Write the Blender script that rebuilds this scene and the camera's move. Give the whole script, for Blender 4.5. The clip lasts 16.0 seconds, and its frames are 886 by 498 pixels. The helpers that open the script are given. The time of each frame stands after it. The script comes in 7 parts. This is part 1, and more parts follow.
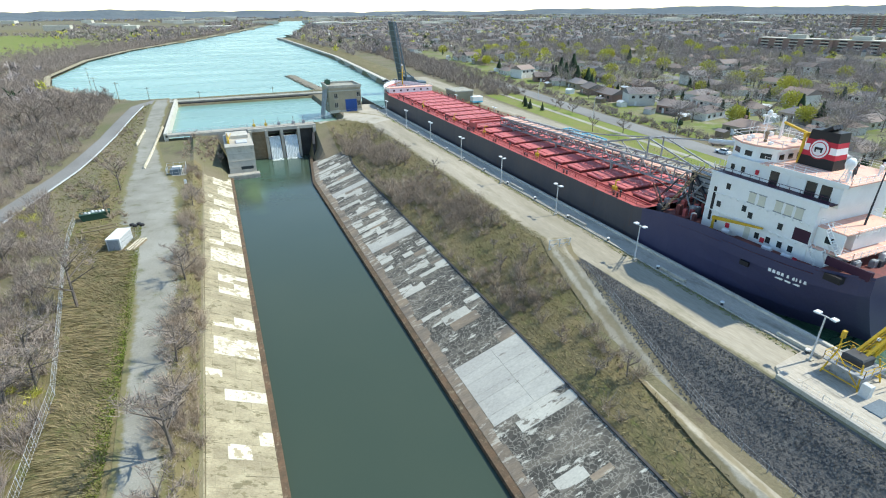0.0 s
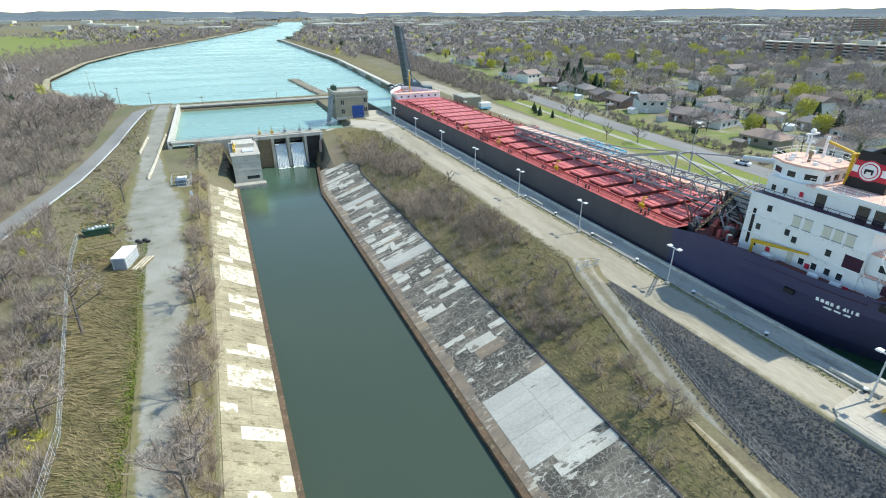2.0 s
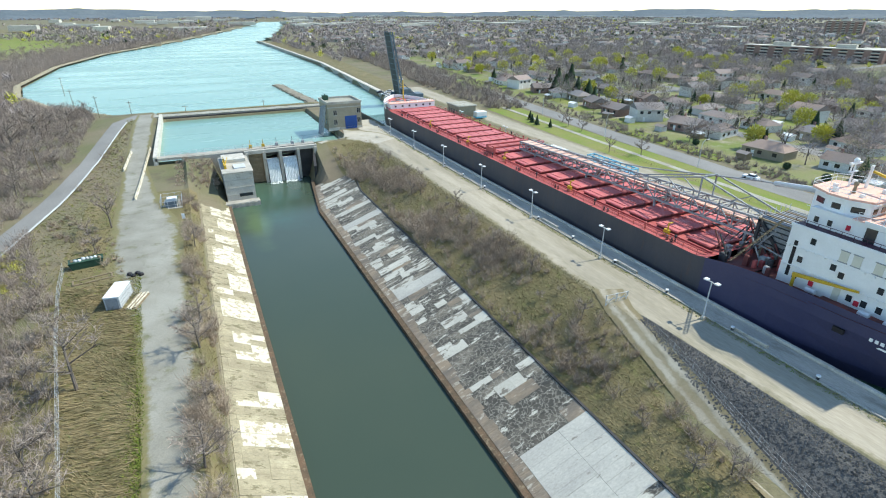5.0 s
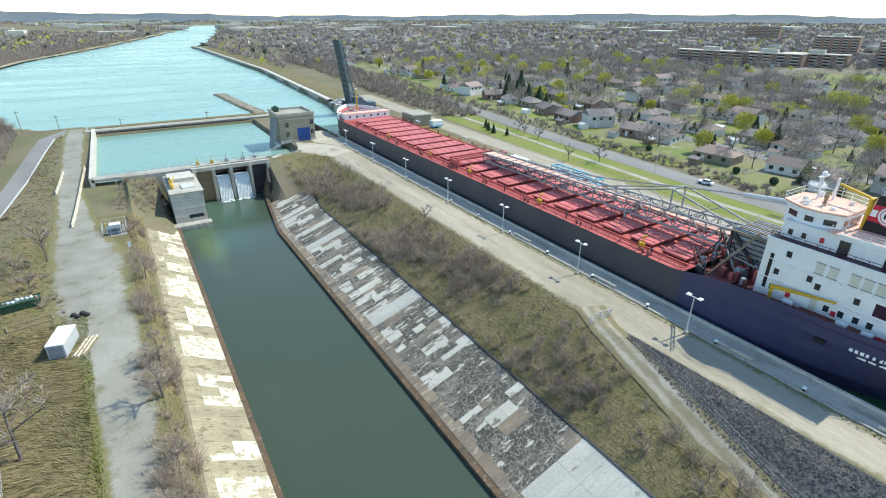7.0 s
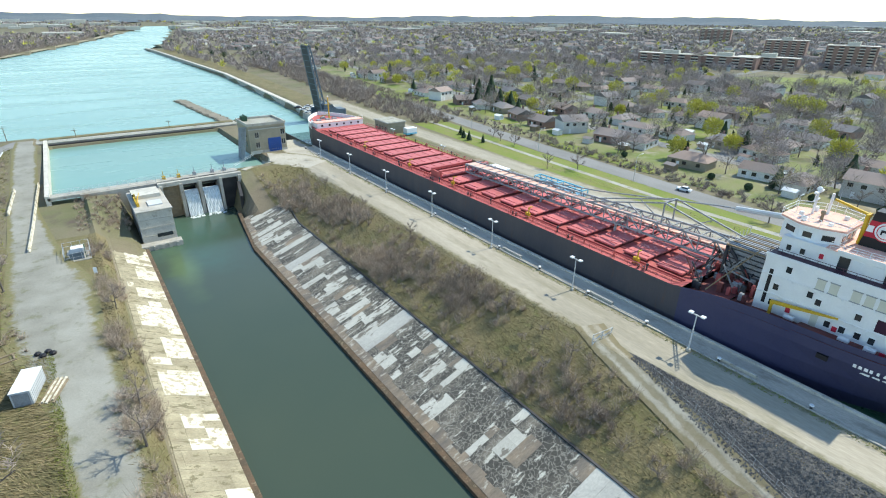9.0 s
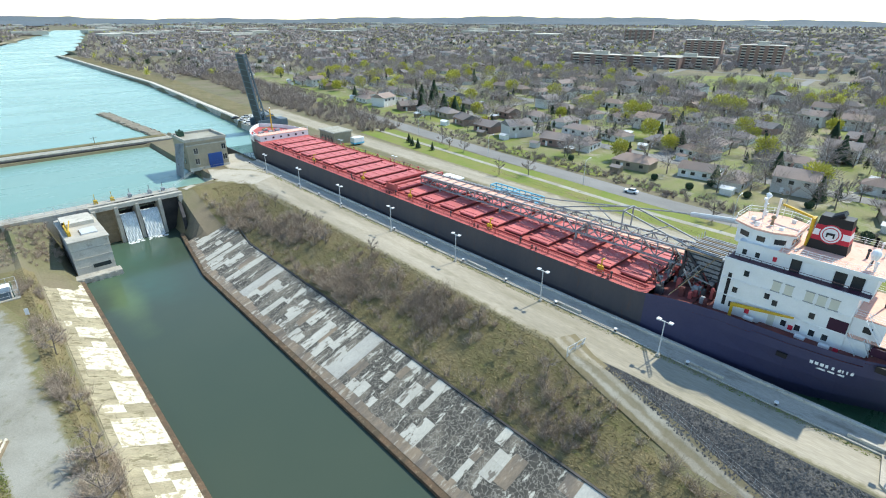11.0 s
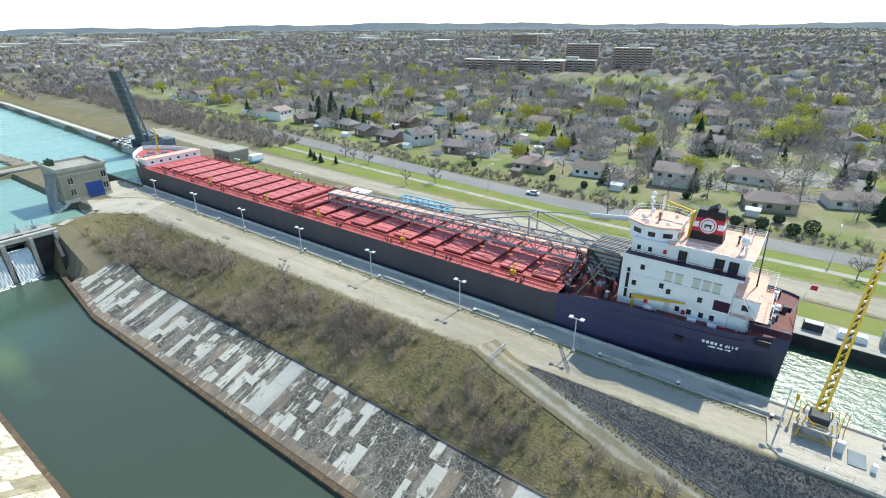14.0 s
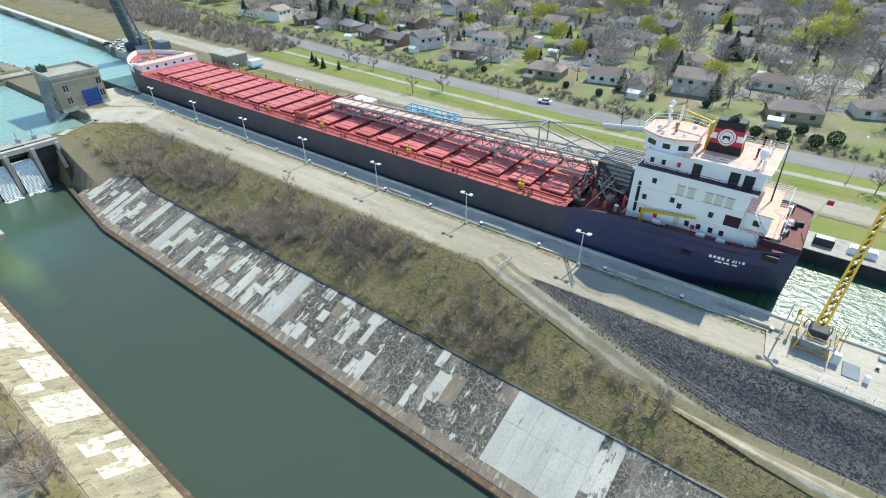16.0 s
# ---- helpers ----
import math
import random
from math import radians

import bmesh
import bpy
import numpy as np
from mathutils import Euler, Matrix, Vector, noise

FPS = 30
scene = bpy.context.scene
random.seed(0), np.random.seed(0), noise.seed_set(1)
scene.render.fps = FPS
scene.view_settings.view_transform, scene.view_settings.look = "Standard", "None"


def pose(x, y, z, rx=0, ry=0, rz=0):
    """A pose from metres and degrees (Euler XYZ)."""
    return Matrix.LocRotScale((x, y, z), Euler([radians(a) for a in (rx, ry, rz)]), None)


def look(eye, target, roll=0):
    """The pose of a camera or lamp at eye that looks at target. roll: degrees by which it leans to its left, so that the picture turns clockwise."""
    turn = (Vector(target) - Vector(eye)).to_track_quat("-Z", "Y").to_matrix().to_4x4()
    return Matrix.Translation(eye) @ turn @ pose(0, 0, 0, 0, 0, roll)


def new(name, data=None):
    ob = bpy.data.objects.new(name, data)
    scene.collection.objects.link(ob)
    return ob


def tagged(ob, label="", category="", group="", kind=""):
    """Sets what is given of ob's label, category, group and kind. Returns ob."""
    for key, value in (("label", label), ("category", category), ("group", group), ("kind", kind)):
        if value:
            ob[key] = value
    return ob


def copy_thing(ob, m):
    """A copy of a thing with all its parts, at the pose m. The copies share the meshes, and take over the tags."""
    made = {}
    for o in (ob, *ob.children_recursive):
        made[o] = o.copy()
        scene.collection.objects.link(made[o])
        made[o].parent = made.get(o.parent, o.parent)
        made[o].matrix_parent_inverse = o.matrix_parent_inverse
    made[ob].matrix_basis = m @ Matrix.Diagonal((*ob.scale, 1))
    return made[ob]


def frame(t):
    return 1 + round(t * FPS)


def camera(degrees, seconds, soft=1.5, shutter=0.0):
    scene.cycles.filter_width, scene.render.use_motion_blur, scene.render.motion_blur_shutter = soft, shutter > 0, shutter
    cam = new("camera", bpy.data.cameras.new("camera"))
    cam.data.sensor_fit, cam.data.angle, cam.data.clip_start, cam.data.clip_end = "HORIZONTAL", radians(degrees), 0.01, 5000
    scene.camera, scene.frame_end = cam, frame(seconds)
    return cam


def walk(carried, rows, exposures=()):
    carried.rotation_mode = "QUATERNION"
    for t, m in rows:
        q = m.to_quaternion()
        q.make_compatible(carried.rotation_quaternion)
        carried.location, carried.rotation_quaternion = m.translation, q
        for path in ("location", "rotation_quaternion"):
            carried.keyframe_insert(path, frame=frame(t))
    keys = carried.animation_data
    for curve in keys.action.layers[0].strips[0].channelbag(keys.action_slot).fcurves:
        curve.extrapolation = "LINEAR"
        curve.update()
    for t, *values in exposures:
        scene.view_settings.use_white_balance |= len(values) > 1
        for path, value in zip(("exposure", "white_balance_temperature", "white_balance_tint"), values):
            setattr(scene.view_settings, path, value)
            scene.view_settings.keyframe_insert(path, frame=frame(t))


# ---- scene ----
cam = camera(82.1, 16.0, soft=1.1)
PATH = [
    (0, (0.372, -5.581, 40.801), (1.078, -3.915, 39.95), -0.4),
    (0.5, (-0.091, -3.895, 41.131), (0.618, -2.228, 40.283), -0.3),
    (1, (-0.566, -2.237, 41.507), (0.145, -0.569, 40.661), -0.3),
    (1.5, (-1.042, -0.592, 41.928), (-0.332, 1.074, 41.081), -0.3),
    (2, (-1.474, 1.092, 42.361), (-0.761, 2.757, 41.513), -0.2),
    (2.5, (-1.946, 2.8, 42.801), (-1.23, 4.465, 41.956), -0.1),
    (3, (-2.499, 4.396, 43.216), (-1.782, 6.063, 42.375), 0.0),
    (3.5, (-3.082, 5.936, 43.627), (-2.364, 7.603, 42.787), 0.1),
    (6, (-5.794, 14.2, 46.61), (-4.928, 15.788, 45.759), -0.1),
    (6.5, (-6.357, 15.843, 46.977), (-5.441, 17.407, 46.132), 0.0),
    (7, (-6.962, 17.407, 47.333), (-6.008, 18.952, 46.493), 0.2),
    (7.5, (-7.473, 19.063, 47.706), (-6.486, 20.588, 46.868), 0.3),
    (8, (-7.933, 20.747, 48.072), (-6.917, 22.254, 47.237), 0.4),
    (10.5, (-10.126, 27.927, 51.234), (-8.95, 29.312, 50.397), 0.3),
    (11, (-10.511, 28.82, 51.685), (-9.277, 30.156, 50.853), 0.2),
    (11.5, (-10.73, 29.349, 52.119), (-9.438, 30.632, 51.291), 0.2),
    (12, (-10.844, 29.663, 52.625), (-9.496, 30.889, 51.801), 0.0),
    (12.5, (-10.863, 29.831, 53.115), (-9.457, 30.992, 52.294), -0.1),
    (13, (-10.847, 29.854, 53.396), (-9.393, 30.957, 52.578), -0.2),
    (13.5, (-10.776, 29.871, 53.602), (-9.304, 30.954, 52.789), -0.4),
    (14, (-10.661, 29.869, 53.664), (-9.189, 30.951, 52.85), -0.4),
    (14.5, (-10.476, 29.943, 53.689), (-9.017, 31.02, 52.846), -0.4),
    (15, (-10.206, 29.962, 53.597), (-8.797, 31.02, 52.65), -0.5),
    (15.5, (-9.838, 30.054, 53.49), (-8.488, 31.082, 52.432), -0.8),
    (16, (-9.426, 30.199, 53.426), (-8.111, 31.21, 52.309), -0.8),
]
walk(cam, [(t, look(eye, target, roll)) for t, eye, target, roll in PATH], [(0.0, 0.96, 6850, 1), (16.0, 1.015, 6850, 1)])

# ---- world, sun, sky ----
SUN_TO = Vector((0.645, -0.06, 0.765)).normalized()
world = bpy.data.worlds.new("world")
scene.world = world
world.use_nodes = True
wn = world.node_tree.nodes
wl = world.node_tree.links
wn.clear()
sky = wn.new("ShaderNodeTexSky")
sky.sky_type = "NISHITA"
sky.sun_disc = False
sky.sun_elevation = math.asin(SUN_TO.z)
sky.sun_rotation = math.atan2(SUN_TO.x, SUN_TO.y)
sky.altitude = 100
sky.air_density = 1.0
sky.dust_density = 0.0
sky.ozone_density = 3.0
bg = wn.new("ShaderNodeBackground")
bg.inputs["Strength"].default_value = 0.15
wo = wn.new("ShaderNodeOutputWorld")
wl.new(sky.outputs[0], bg.inputs[0])
wl.new(bg.outputs[0], wo.inputs[0])
sun = new("sun", bpy.data.lights.new("sun", "SUN"))
sun.data.energy = 2.95
sun.data.angle = radians(0.6)
sun.data.color = (1.0, 0.97, 0.92)
sun.matrix_world = look((0, 0, 200), Vector((0, 0, 200)) - SUN_TO)


# ---- materials ----
def mix_node(nt, fac, a, b):
    m = nt.nodes.new("ShaderNodeMix")
    m.data_type = "RGBA"
    for sock, val in ((m.inputs[0], fac), (m.inputs[6], a), (m.inputs[7], b)):
        if isinstance(val, (int, float)):
            sock.default_value = val
        elif isinstance(val, tuple):
            sock.default_value = (*val, 1)
        else:
            nt.links.new(val, sock)
    return m.outputs[2]


def noise_node(nt, co, scale, detail=4, rough=0.6, stretch=(1, 1, 1), off=0.0):
    mp = nt.nodes.new("ShaderNodeMapping")
    mp.inputs["Scale"].default_value = stretch
    mp.inputs["Location"].default_value = (off, off * 0.7, off * 0.3)
    nt.links.new(co, mp.inputs[0])
    n = nt.nodes.new("ShaderNodeTexNoise")
    n.inputs["Scale"].default_value = scale
    n.inputs["Detail"].default_value = detail
    n.inputs["Roughness"].default_value = rough
    nt.links.new(mp.outputs[0], n.inputs["Vector"])
    return n.outputs["Fac"]


def ramp_node(nt, fac, lo, hi):
    r = nt.nodes.new("ShaderNodeMapRange")
    r.inputs[1].default_value, r.inputs[2].default_value = lo, hi
    nt.links.new(fac, r.inputs[0])
    return r.outputs[0]


def base_mat(name):
    m = bpy.data.materials.new(name)
    m.use_nodes = True
    nt = m.node_tree
    b = nt.nodes["Principled BSDF"]
    co = nt.nodes.new("ShaderNodeNewGeometry").outputs["Position"]
    return m, nt, b, co


def bump(nt, b, height, strength, dist):
    bp = nt.nodes.new("ShaderNodeBump")
    bp.inputs["Strength"].default_value = strength
    bp.inputs["Distance"].default_value = dist
    nt.links.new(height, bp.inputs["Height"])
    nt.links.new(bp.outputs[0], b.inputs["Normal"])


def surface(name, c1, c2, scale=0.6, fine=8.0, c3=None, rough=0.9, metal=0.0, bump_s=0.3, bump_d=0.05, stretch=(1, 1, 1), cut=(0.35, 0.65), island=0.0, spec=0.3, stain=(0.55, 0.7), grain=0.3):
    """Two colours mixed by broad noise, a fine grain, and an optional third colour in stains."""
    m, nt, b, co = base_mat(name)
    n1 = noise_node(nt, co, scale, 5, 0.6, stretch)
    n2 = noise_node(nt, co, fine, 3, 0.7, stretch, 3.1)
    col = mix_node(nt, ramp_node(nt, n1, *cut), c1, c2)
    if c3:
        n3 = noise_node(nt, co, scale * 2.3, 6, 0.7, stretch, 11.0)
        col = mix_node(nt, ramp_node(nt, n3, *stain), col, c3)
    hsv = nt.nodes.new("ShaderNodeHueSaturation")
    val = ramp_node(nt, n2, 0.1, 0.9)
    mr = nt.nodes.new("ShaderNodeMapRange")
    mr.inputs[3].default_value, mr.inputs[4].default_value = 1 - grain, 1 + grain
    nt.links.new(val, mr.inputs[0])
    out = mr.outputs[0]
    if island:
        oi = nt.nodes.new("ShaderNodeObjectInfo").outputs["Random"]
        gi = nt.nodes.new("ShaderNodeNewGeometry").outputs["Random Per Island"]
        ad = nt.nodes.new("ShaderNodeMath")
        ad.operation = "ADD"
        nt.links.new(oi, ad.inputs[0])
        nt.links.new(gi, ad.inputs[1])
        mi = nt.nodes.new("ShaderNodeMapRange")
        mi.inputs[2].default_value = 2.0
        mi.inputs[3].default_value, mi.inputs[4].default_value = 1 - island, 1 + island
        nt.links.new(ad.outputs[0], mi.inputs[0])
        mu = nt.nodes.new("ShaderNodeMath")
        mu.operation = "MULTIPLY"
        nt.links.new(out, mu.inputs[0])
        nt.links.new(mi.outputs[0], mu.inputs[1])
        out = mu.outputs[0]
    nt.links.new(out, hsv.inputs["Value"])
    nt.links.new(col, hsv.inputs["Color"])
    nt.links.new(hsv.outputs[0], b.inputs["Base Color"])
    b.inputs["Roughness"].default_value = rough
    b.inputs["Metallic"].default_value = metal
    b.inputs["Specular IOR Level"].default_value = spec
    if bump_s:
        bump(nt, b, n2, bump_s, bump_d)
    return m


def water_mat(name, c1, c2, ripple, rough, scale=0.01, deep=0.25, c3=None):
    """Water with broad shifts of colour and wind-ruffled bands; optional c3 paints their paler sheen."""
    m, nt, b, co = base_mat(name)
    n1 = noise_node(nt, co, scale, 4, 0.6)
    col = mix_node(nt, ramp_node(nt, n1, 0.35, 0.65), c1, c2)
    streak = noise_node(nt, co, scale * 9, 6, 0.68, (0.18, 1.0, 1.0), 4.0)
    if c3:
        col = mix_node(nt, ramp_node(nt, streak, 0.42, 0.72), col, c3)
    nt.links.new(col, b.inputs["Base Color"])
    mr = nt.nodes.new("ShaderNodeMapRange")
    mr.inputs[1].default_value, mr.inputs[2].default_value = 0.35, 0.65
    mr.inputs[3].default_value, mr.inputs[4].default_value = rough * 0.75, rough * 1.3
    nt.links.new(streak, mr.inputs[0])
    nt.links.new(mr.outputs[0], b.inputs["Roughness"])
    b.inputs["IOR"].default_value = 1.33
    b.inputs["Specular IOR Level"].default_value = 0.5
    n2 = noise_node(nt, co, 0.9, 4, 0.6, (1.0, 0.6, 1.0), 2.0)
    bump(nt, b, n2, ripple, deep)
    return m


def plume(mat, centre, radius, col, strength):
    """A cloud of sediment drifting in the water round a place."""
    nt = mat.node_tree
    b = nt.nodes["Principled BSDF"]
    src = b.inputs["Base Color"].links[0].from_socket
    co = nt.nodes.new("ShaderNodeNewGeometry").outputs["Position"]
    mp = nt.nodes.new("ShaderNodeMapping")
    mp.vector_type = "TEXTURE"
    mp.inputs["Location"].default_value = centre
    mp.inputs["Scale"].default_value = radius
    nt.links.new(co, mp.inputs[0])
    ln = nt.nodes.new("ShaderNodeVectorMath")
    ln.operation = "LENGTH"
    nt.links.new(mp.outputs[0], ln.inputs[0])
    add = nt.nodes.new("ShaderNodeMath")
    add.operation = "MULTIPLY_ADD"
    add.inputs[1].default_value = 0.9
    nt.links.new(noise_node(nt, co, 0.09, 4, 0.6, (1, 1, 1), 2.0), add.inputs[0])
    nt.links.new(ln.outputs["Value"], add.inputs[2])
    f = nt.nodes.new("ShaderNodeMapRange")
    f.interpolation_type = "SMOOTHSTEP"
    f.inputs[1].default_value, f.inputs[2].default_value = 0.5, 1.5
    f.inputs[3].default_value, f.inputs[4].default_value = strength, 0.0
    nt.links.new(add.outputs[0], f.inputs[0])
    nt.links.new(mix_node(nt, f.outputs[0], src, col), b.inputs["Base Color"])


M = {}
M["ground"] = surface("ground_mix", (0.19, 0.155, 0.105), (0.13, 0.13, 0.062), 0.035, 2.5, (0.105, 0.08, 0.06), bump_s=0.6, bump_d=0.15)
M["dry_grass"] = surface("dry_grass", (0.195, 0.155, 0.08), (0.13, 0.115, 0.05), 0.2, 2.2, (0.135, 0.14, 0.045), bump_s=0.8, bump_d=0.2, stretch=(1, 0.5, 1))
M["lawn"] = surface("lawn", (0.14, 0.19, 0.028), (0.20, 0.20, 0.055), 0.09, 3.0, (0.22, 0.18, 0.09), bump_s=0.4)
M["gravel_light"] = surface("pale_gravel", (0.37, 0.355, 0.30), (0.29, 0.275, 0.225), 0.12, 5.0, (0.20, 0.19, 0.13), bump_s=0.4)
M["gravel_grey"] = surface("grey_gravel", (0.29, 0.28, 0.24), (0.215, 0.205, 0.17), 0.13, 5.0, (0.15, 0.15, 0.09), bump_s=0.5)
M["town_turf"] = surface("garden_turf", (0.14, 0.18, 0.04), (0.23, 0.195, 0.12), 0.05, 2.0, (0.30, 0.27, 0.22), bump_s=0.4)
M["gravel_road"] = surface("pale_quay_gravel", (0.395, 0.35, 0.275), (0.285, 0.255, 0.195), 0.16, 4.0, (0.25, 0.225, 0.16), bump_s=0.4, stretch=(1, 0.14, 1), stain=(0.5, 0.72))
M["rubble"] = surface("dark_crushed_stone", (0.075, 0.073, 0.072), (0.125, 0.118, 0.11), 0.3, 2.2, (0.15, 0.135, 0.10), bump_s=1.0, bump_d=0.3, stain=(0.6, 0.8))
M["asphalt"] = surface("old_asphalt", (0.185, 0.18, 0.17), (0.235, 0.228, 0.215), 0.1, 6.0, bump_s=0.2, stretch=(1, 0.4, 1))
M["concrete"] = surface("concrete", (0.44, 0.41, 0.35), (0.34, 0.32, 0.28), 0.25, 5.0, (0.22, 0.2, 0.17), island=0.12)
M["concrete_pale"] = surface("pale_concrete", (0.56, 0.53, 0.46), (0.46, 0.43, 0.37), 0.3, 5.0, (0.33, 0.3, 0.25), island=0.10)
M["panel_worn"] = surface("weathered_concrete_panel", (0.175, 0.155, 0.125), (0.075, 0.07, 0.06), 0.22, 3.0, (0.50, 0.48, 0.41), bump_s=0.9, bump_d=0.12, island=0.12, stretch=(0.45, 1.5, 1), cut=(0.40, 0.54), stain=(0.585, 0.605))
def crackle(mat, scale, col, lo, hi):
    """Pale crack lines over a material's colour."""
    nt = mat.node_tree
    b = nt.nodes["Principled BSDF"]
    src = b.inputs["Base Color"].links[0].from_socket
    geo = nt.nodes.new("ShaderNodeNewGeometry")
    warp = nt.nodes.new("ShaderNodeTexNoise")
    warp.inputs["Scale"].default_value = 0.8
    warp.inputs["Detail"].default_value = 4
    add = nt.nodes.new("ShaderNodeVectorMath")
    add.operation = "MULTIPLY_ADD"
    add.inputs[1].default_value = (2.2, 2.2, 2.2)
    nt.links.new(geo.outputs["Position"], warp.inputs["Vector"])
    nt.links.new(warp.outputs["Color"], add.inputs[0])
    nt.links.new(geo.outputs["Position"], add.inputs[2])
    vor = nt.nodes.new("ShaderNodeTexVoronoi")
    vor.feature = "DISTANCE_TO_EDGE"
    vor.inputs["Scale"].default_value = scale
    nt.links.new(add.outputs[0], vor.inputs["Vector"])
    f = nt.nodes.new("ShaderNodeMapRange")
    f.inputs[1].default_value, f.inputs[2].default_value = lo, hi
    f.inputs[3].default_value, f.inputs[4].default_value = 0.48, 0.0
    nt.links.new(vor.outputs["Distance"], f.inputs[0])
    nt.links.new(mix_node(nt, f.outputs[0], src, col), b.inputs["Base Color"])


def verges(mat, c1, c2, start, ruts=0.0):
    """Lets grass and soil creep in from both edges of a strip, and between its wheel ruts."""
    nt = mat.node_tree
    b = nt.nodes["Principled BSDF"]
    src = b.inputs["Base Color"].links[0].from_socket
    co = nt.nodes.new("ShaderNodeNewGeometry").outputs["Position"]
    at = nt.nodes.new("ShaderNodeAttribute")
    at.attribute_name = "across"
    ab = nt.nodes.new("ShaderNodeMath")
    ab.operation = "ABSOLUTE"
    nt.links.new(at.outputs["Fac"], ab.inputs[0])
    ns = noise_node(nt, co, 0.35, 7, 0.72, (1, 1, 1), 5.0)
    add = nt.nodes.new("ShaderNodeMath")
    add.operation = "MULTIPLY_ADD"
    add.inputs[1].default_value = 0.9
    nt.links.new(ns, add.inputs[0])
    nt.links.new(ab.outputs[0], add.inputs[2])
    grass = mix_node(nt, ramp_node(nt, noise_node(nt, co, 1.6, 6, 0.75, (1, 1, 1), 9.0), 0.35, 0.65), c1, c2)
    out = mix_node(nt, ramp_node(nt, add.outputs[0], start + 0.45, start + 0.62), src, grass)
    if ruts:
        mid = nt.nodes.new("ShaderNodeMath")
        mid.operation = "MULTIPLY_ADD"
        mid.inputs[1].default_value = -1.1
        nt.links.new(ns, mid.inputs[0])
        nt.links.new(ab.outputs[0], mid.inputs[2])
        inv = nt.nodes.new("ShaderNodeMapRange")
        inv.inputs[1].default_value, inv.inputs[2].default_value = -0.42, -0.2
        inv.inputs[3].default_value, inv.inputs[4].default_value = ruts, 0.0
        nt.links.new(mid.outputs[0], inv.inputs[0])
        out = mix_node(nt, inv.outputs[0], out, grass)
    nt.links.new(out, b.inputs["Base Color"])


M["dirt_track"] = surface("rutted_dirt_track", (0.37, 0.34, 0.27), (0.29, 0.26, 0.20), 0.2, 5.0, (0.22, 0.19, 0.13), bump_s=0.5)
verges(M["dirt_track"], (0.17, 0.145, 0.08), (0.22, 0.18, 0.11), 0.52, 0.75)
verges(M["gravel_grey"], (0.14, 0.14, 0.055), (0.20, 0.165, 0.09), 0.66)
verges(M["gravel_road"], (0.17, 0.155, 0.085), (0.25, 0.215, 0.14), 0.66)
M["apron_gravel"] = surface("pale_apron_gravel", (0.45, 0.41, 0.34), (0.36, 0.33, 0.27), 0.10, 4.0, (0.28, 0.25, 0.18), bump_s=0.3)
verges(M["apron_gravel"], (0.16, 0.155, 0.07), (0.22, 0.18, 0.10), 0.78)
crackle(M["panel_worn"], 1.15, (0.44, 0.41, 0.34), 0.02, 0.075)
M["quay_concrete"] = surface("tan_quay_concrete", (0.50, 0.445, 0.365), (0.40, 0.36, 0.30), 0.2, 5.0, (0.28, 0.25, 0.20), island=0.08, stretch=(1, 0.3, 1))
M["panel_rusty"] = surface("rust_streaked_panel", (0.30, 0.235, 0.165), (0.17, 0.145, 0.12), 0.25, 3.0, (0.42, 0.38, 0.31), bump_s=0.9, bump_d=0.12, island=0.12, stretch=(0.4, 1.6, 1), stain=(0.56, 0.6))
M["panel_fresh"] = surface("fresh_concrete_panel", (0.47, 0.455, 0.40), (0.39, 0.375, 0.335), 0.2, 4.0, (0.25, 0.23, 0.20), bump_s=0.2, island=0.06, stretch=(0.5, 1.3, 1), stain=(0.62, 0.65))
M["panel_new"] = surface("repaired_concrete_panel", (0.53, 0.51, 0.44), (0.44, 0.42, 0.36), 0.2, 4.0, (0.19, 0.17, 0.14), bump_s=0.3, island=0.08, stretch=(0.55, 1.5, 1), stain=(0.56, 0.585))
M["panel_ochre"] = surface("lichened_concrete_panel", (0.40, 0.35, 0.235), (0.28, 0.24, 0.16), 0.3, 3.0, (0.19, 0.165, 0.10), bump_s=0.9, bump_d=0.12, island=0.14, stretch=(0.6, 1.4, 1), stain=(0.55, 0.6))
crackle(M["panel_ochre"], 1.4, (0.20, 0.165, 0.10), 0.0, 0.05)
M["panel_white"] = surface("bleached_concrete_panel", (0.62, 0.57, 0.455), (0.54, 0.49, 0.38), 0.3, 3.0, (0.36, 0.31, 0.21), bump_s=0.4, island=0.06, stain=(0.53, 0.56))
M["pier_stone"] = surface("weathered_pier_stone", (0.27, 0.235, 0.185), (0.18, 0.16, 0.12), 0.25, 3.0, (0.14, 0.135, 0.075), bump_s=0.8, bump_d=0.2)
M["rust_edge"] = surface("rust_stained_concrete", (0.155, 0.098, 0.06), (0.09, 0.068, 0.045), 0.5, 4.0, (0.27, 0.215, 0.14), bump_s=0.6)
# Near-black concrete for weir bays, wing wall, lock faces, dike and coping.
M["concrete_dark"] = surface("dark_concrete", (0.055, 0.05, 0.05), (0.03, 0.03, 0.03), 0.4, 4.0, rough=0.5)
M["water_low"] = water_mat("green_channel_water", (0.044, 0.064, 0.046), (0.058, 0.074, 0.050), 0.05, 0.15)
plume(M["water_low"], (8, 186, -11.2), (22, 40, 20), (0.06, 0.12, 0.09), 0.7)
plume(M["water_low"], (5.5, 160, -11.2), (5, 22, 20), (0.12, 0.17, 0.07), 0.6)
# The last colour is the pale sheen of wind streaks, painted in.
M["water_lake"] = water_mat("turquoise_lake_water", (0.15, 0.275, 0.225), (0.175, 0.30, 0.25), 0.10, 0.25, 0.004, 0.25, (0.20, 0.31, 0.265))
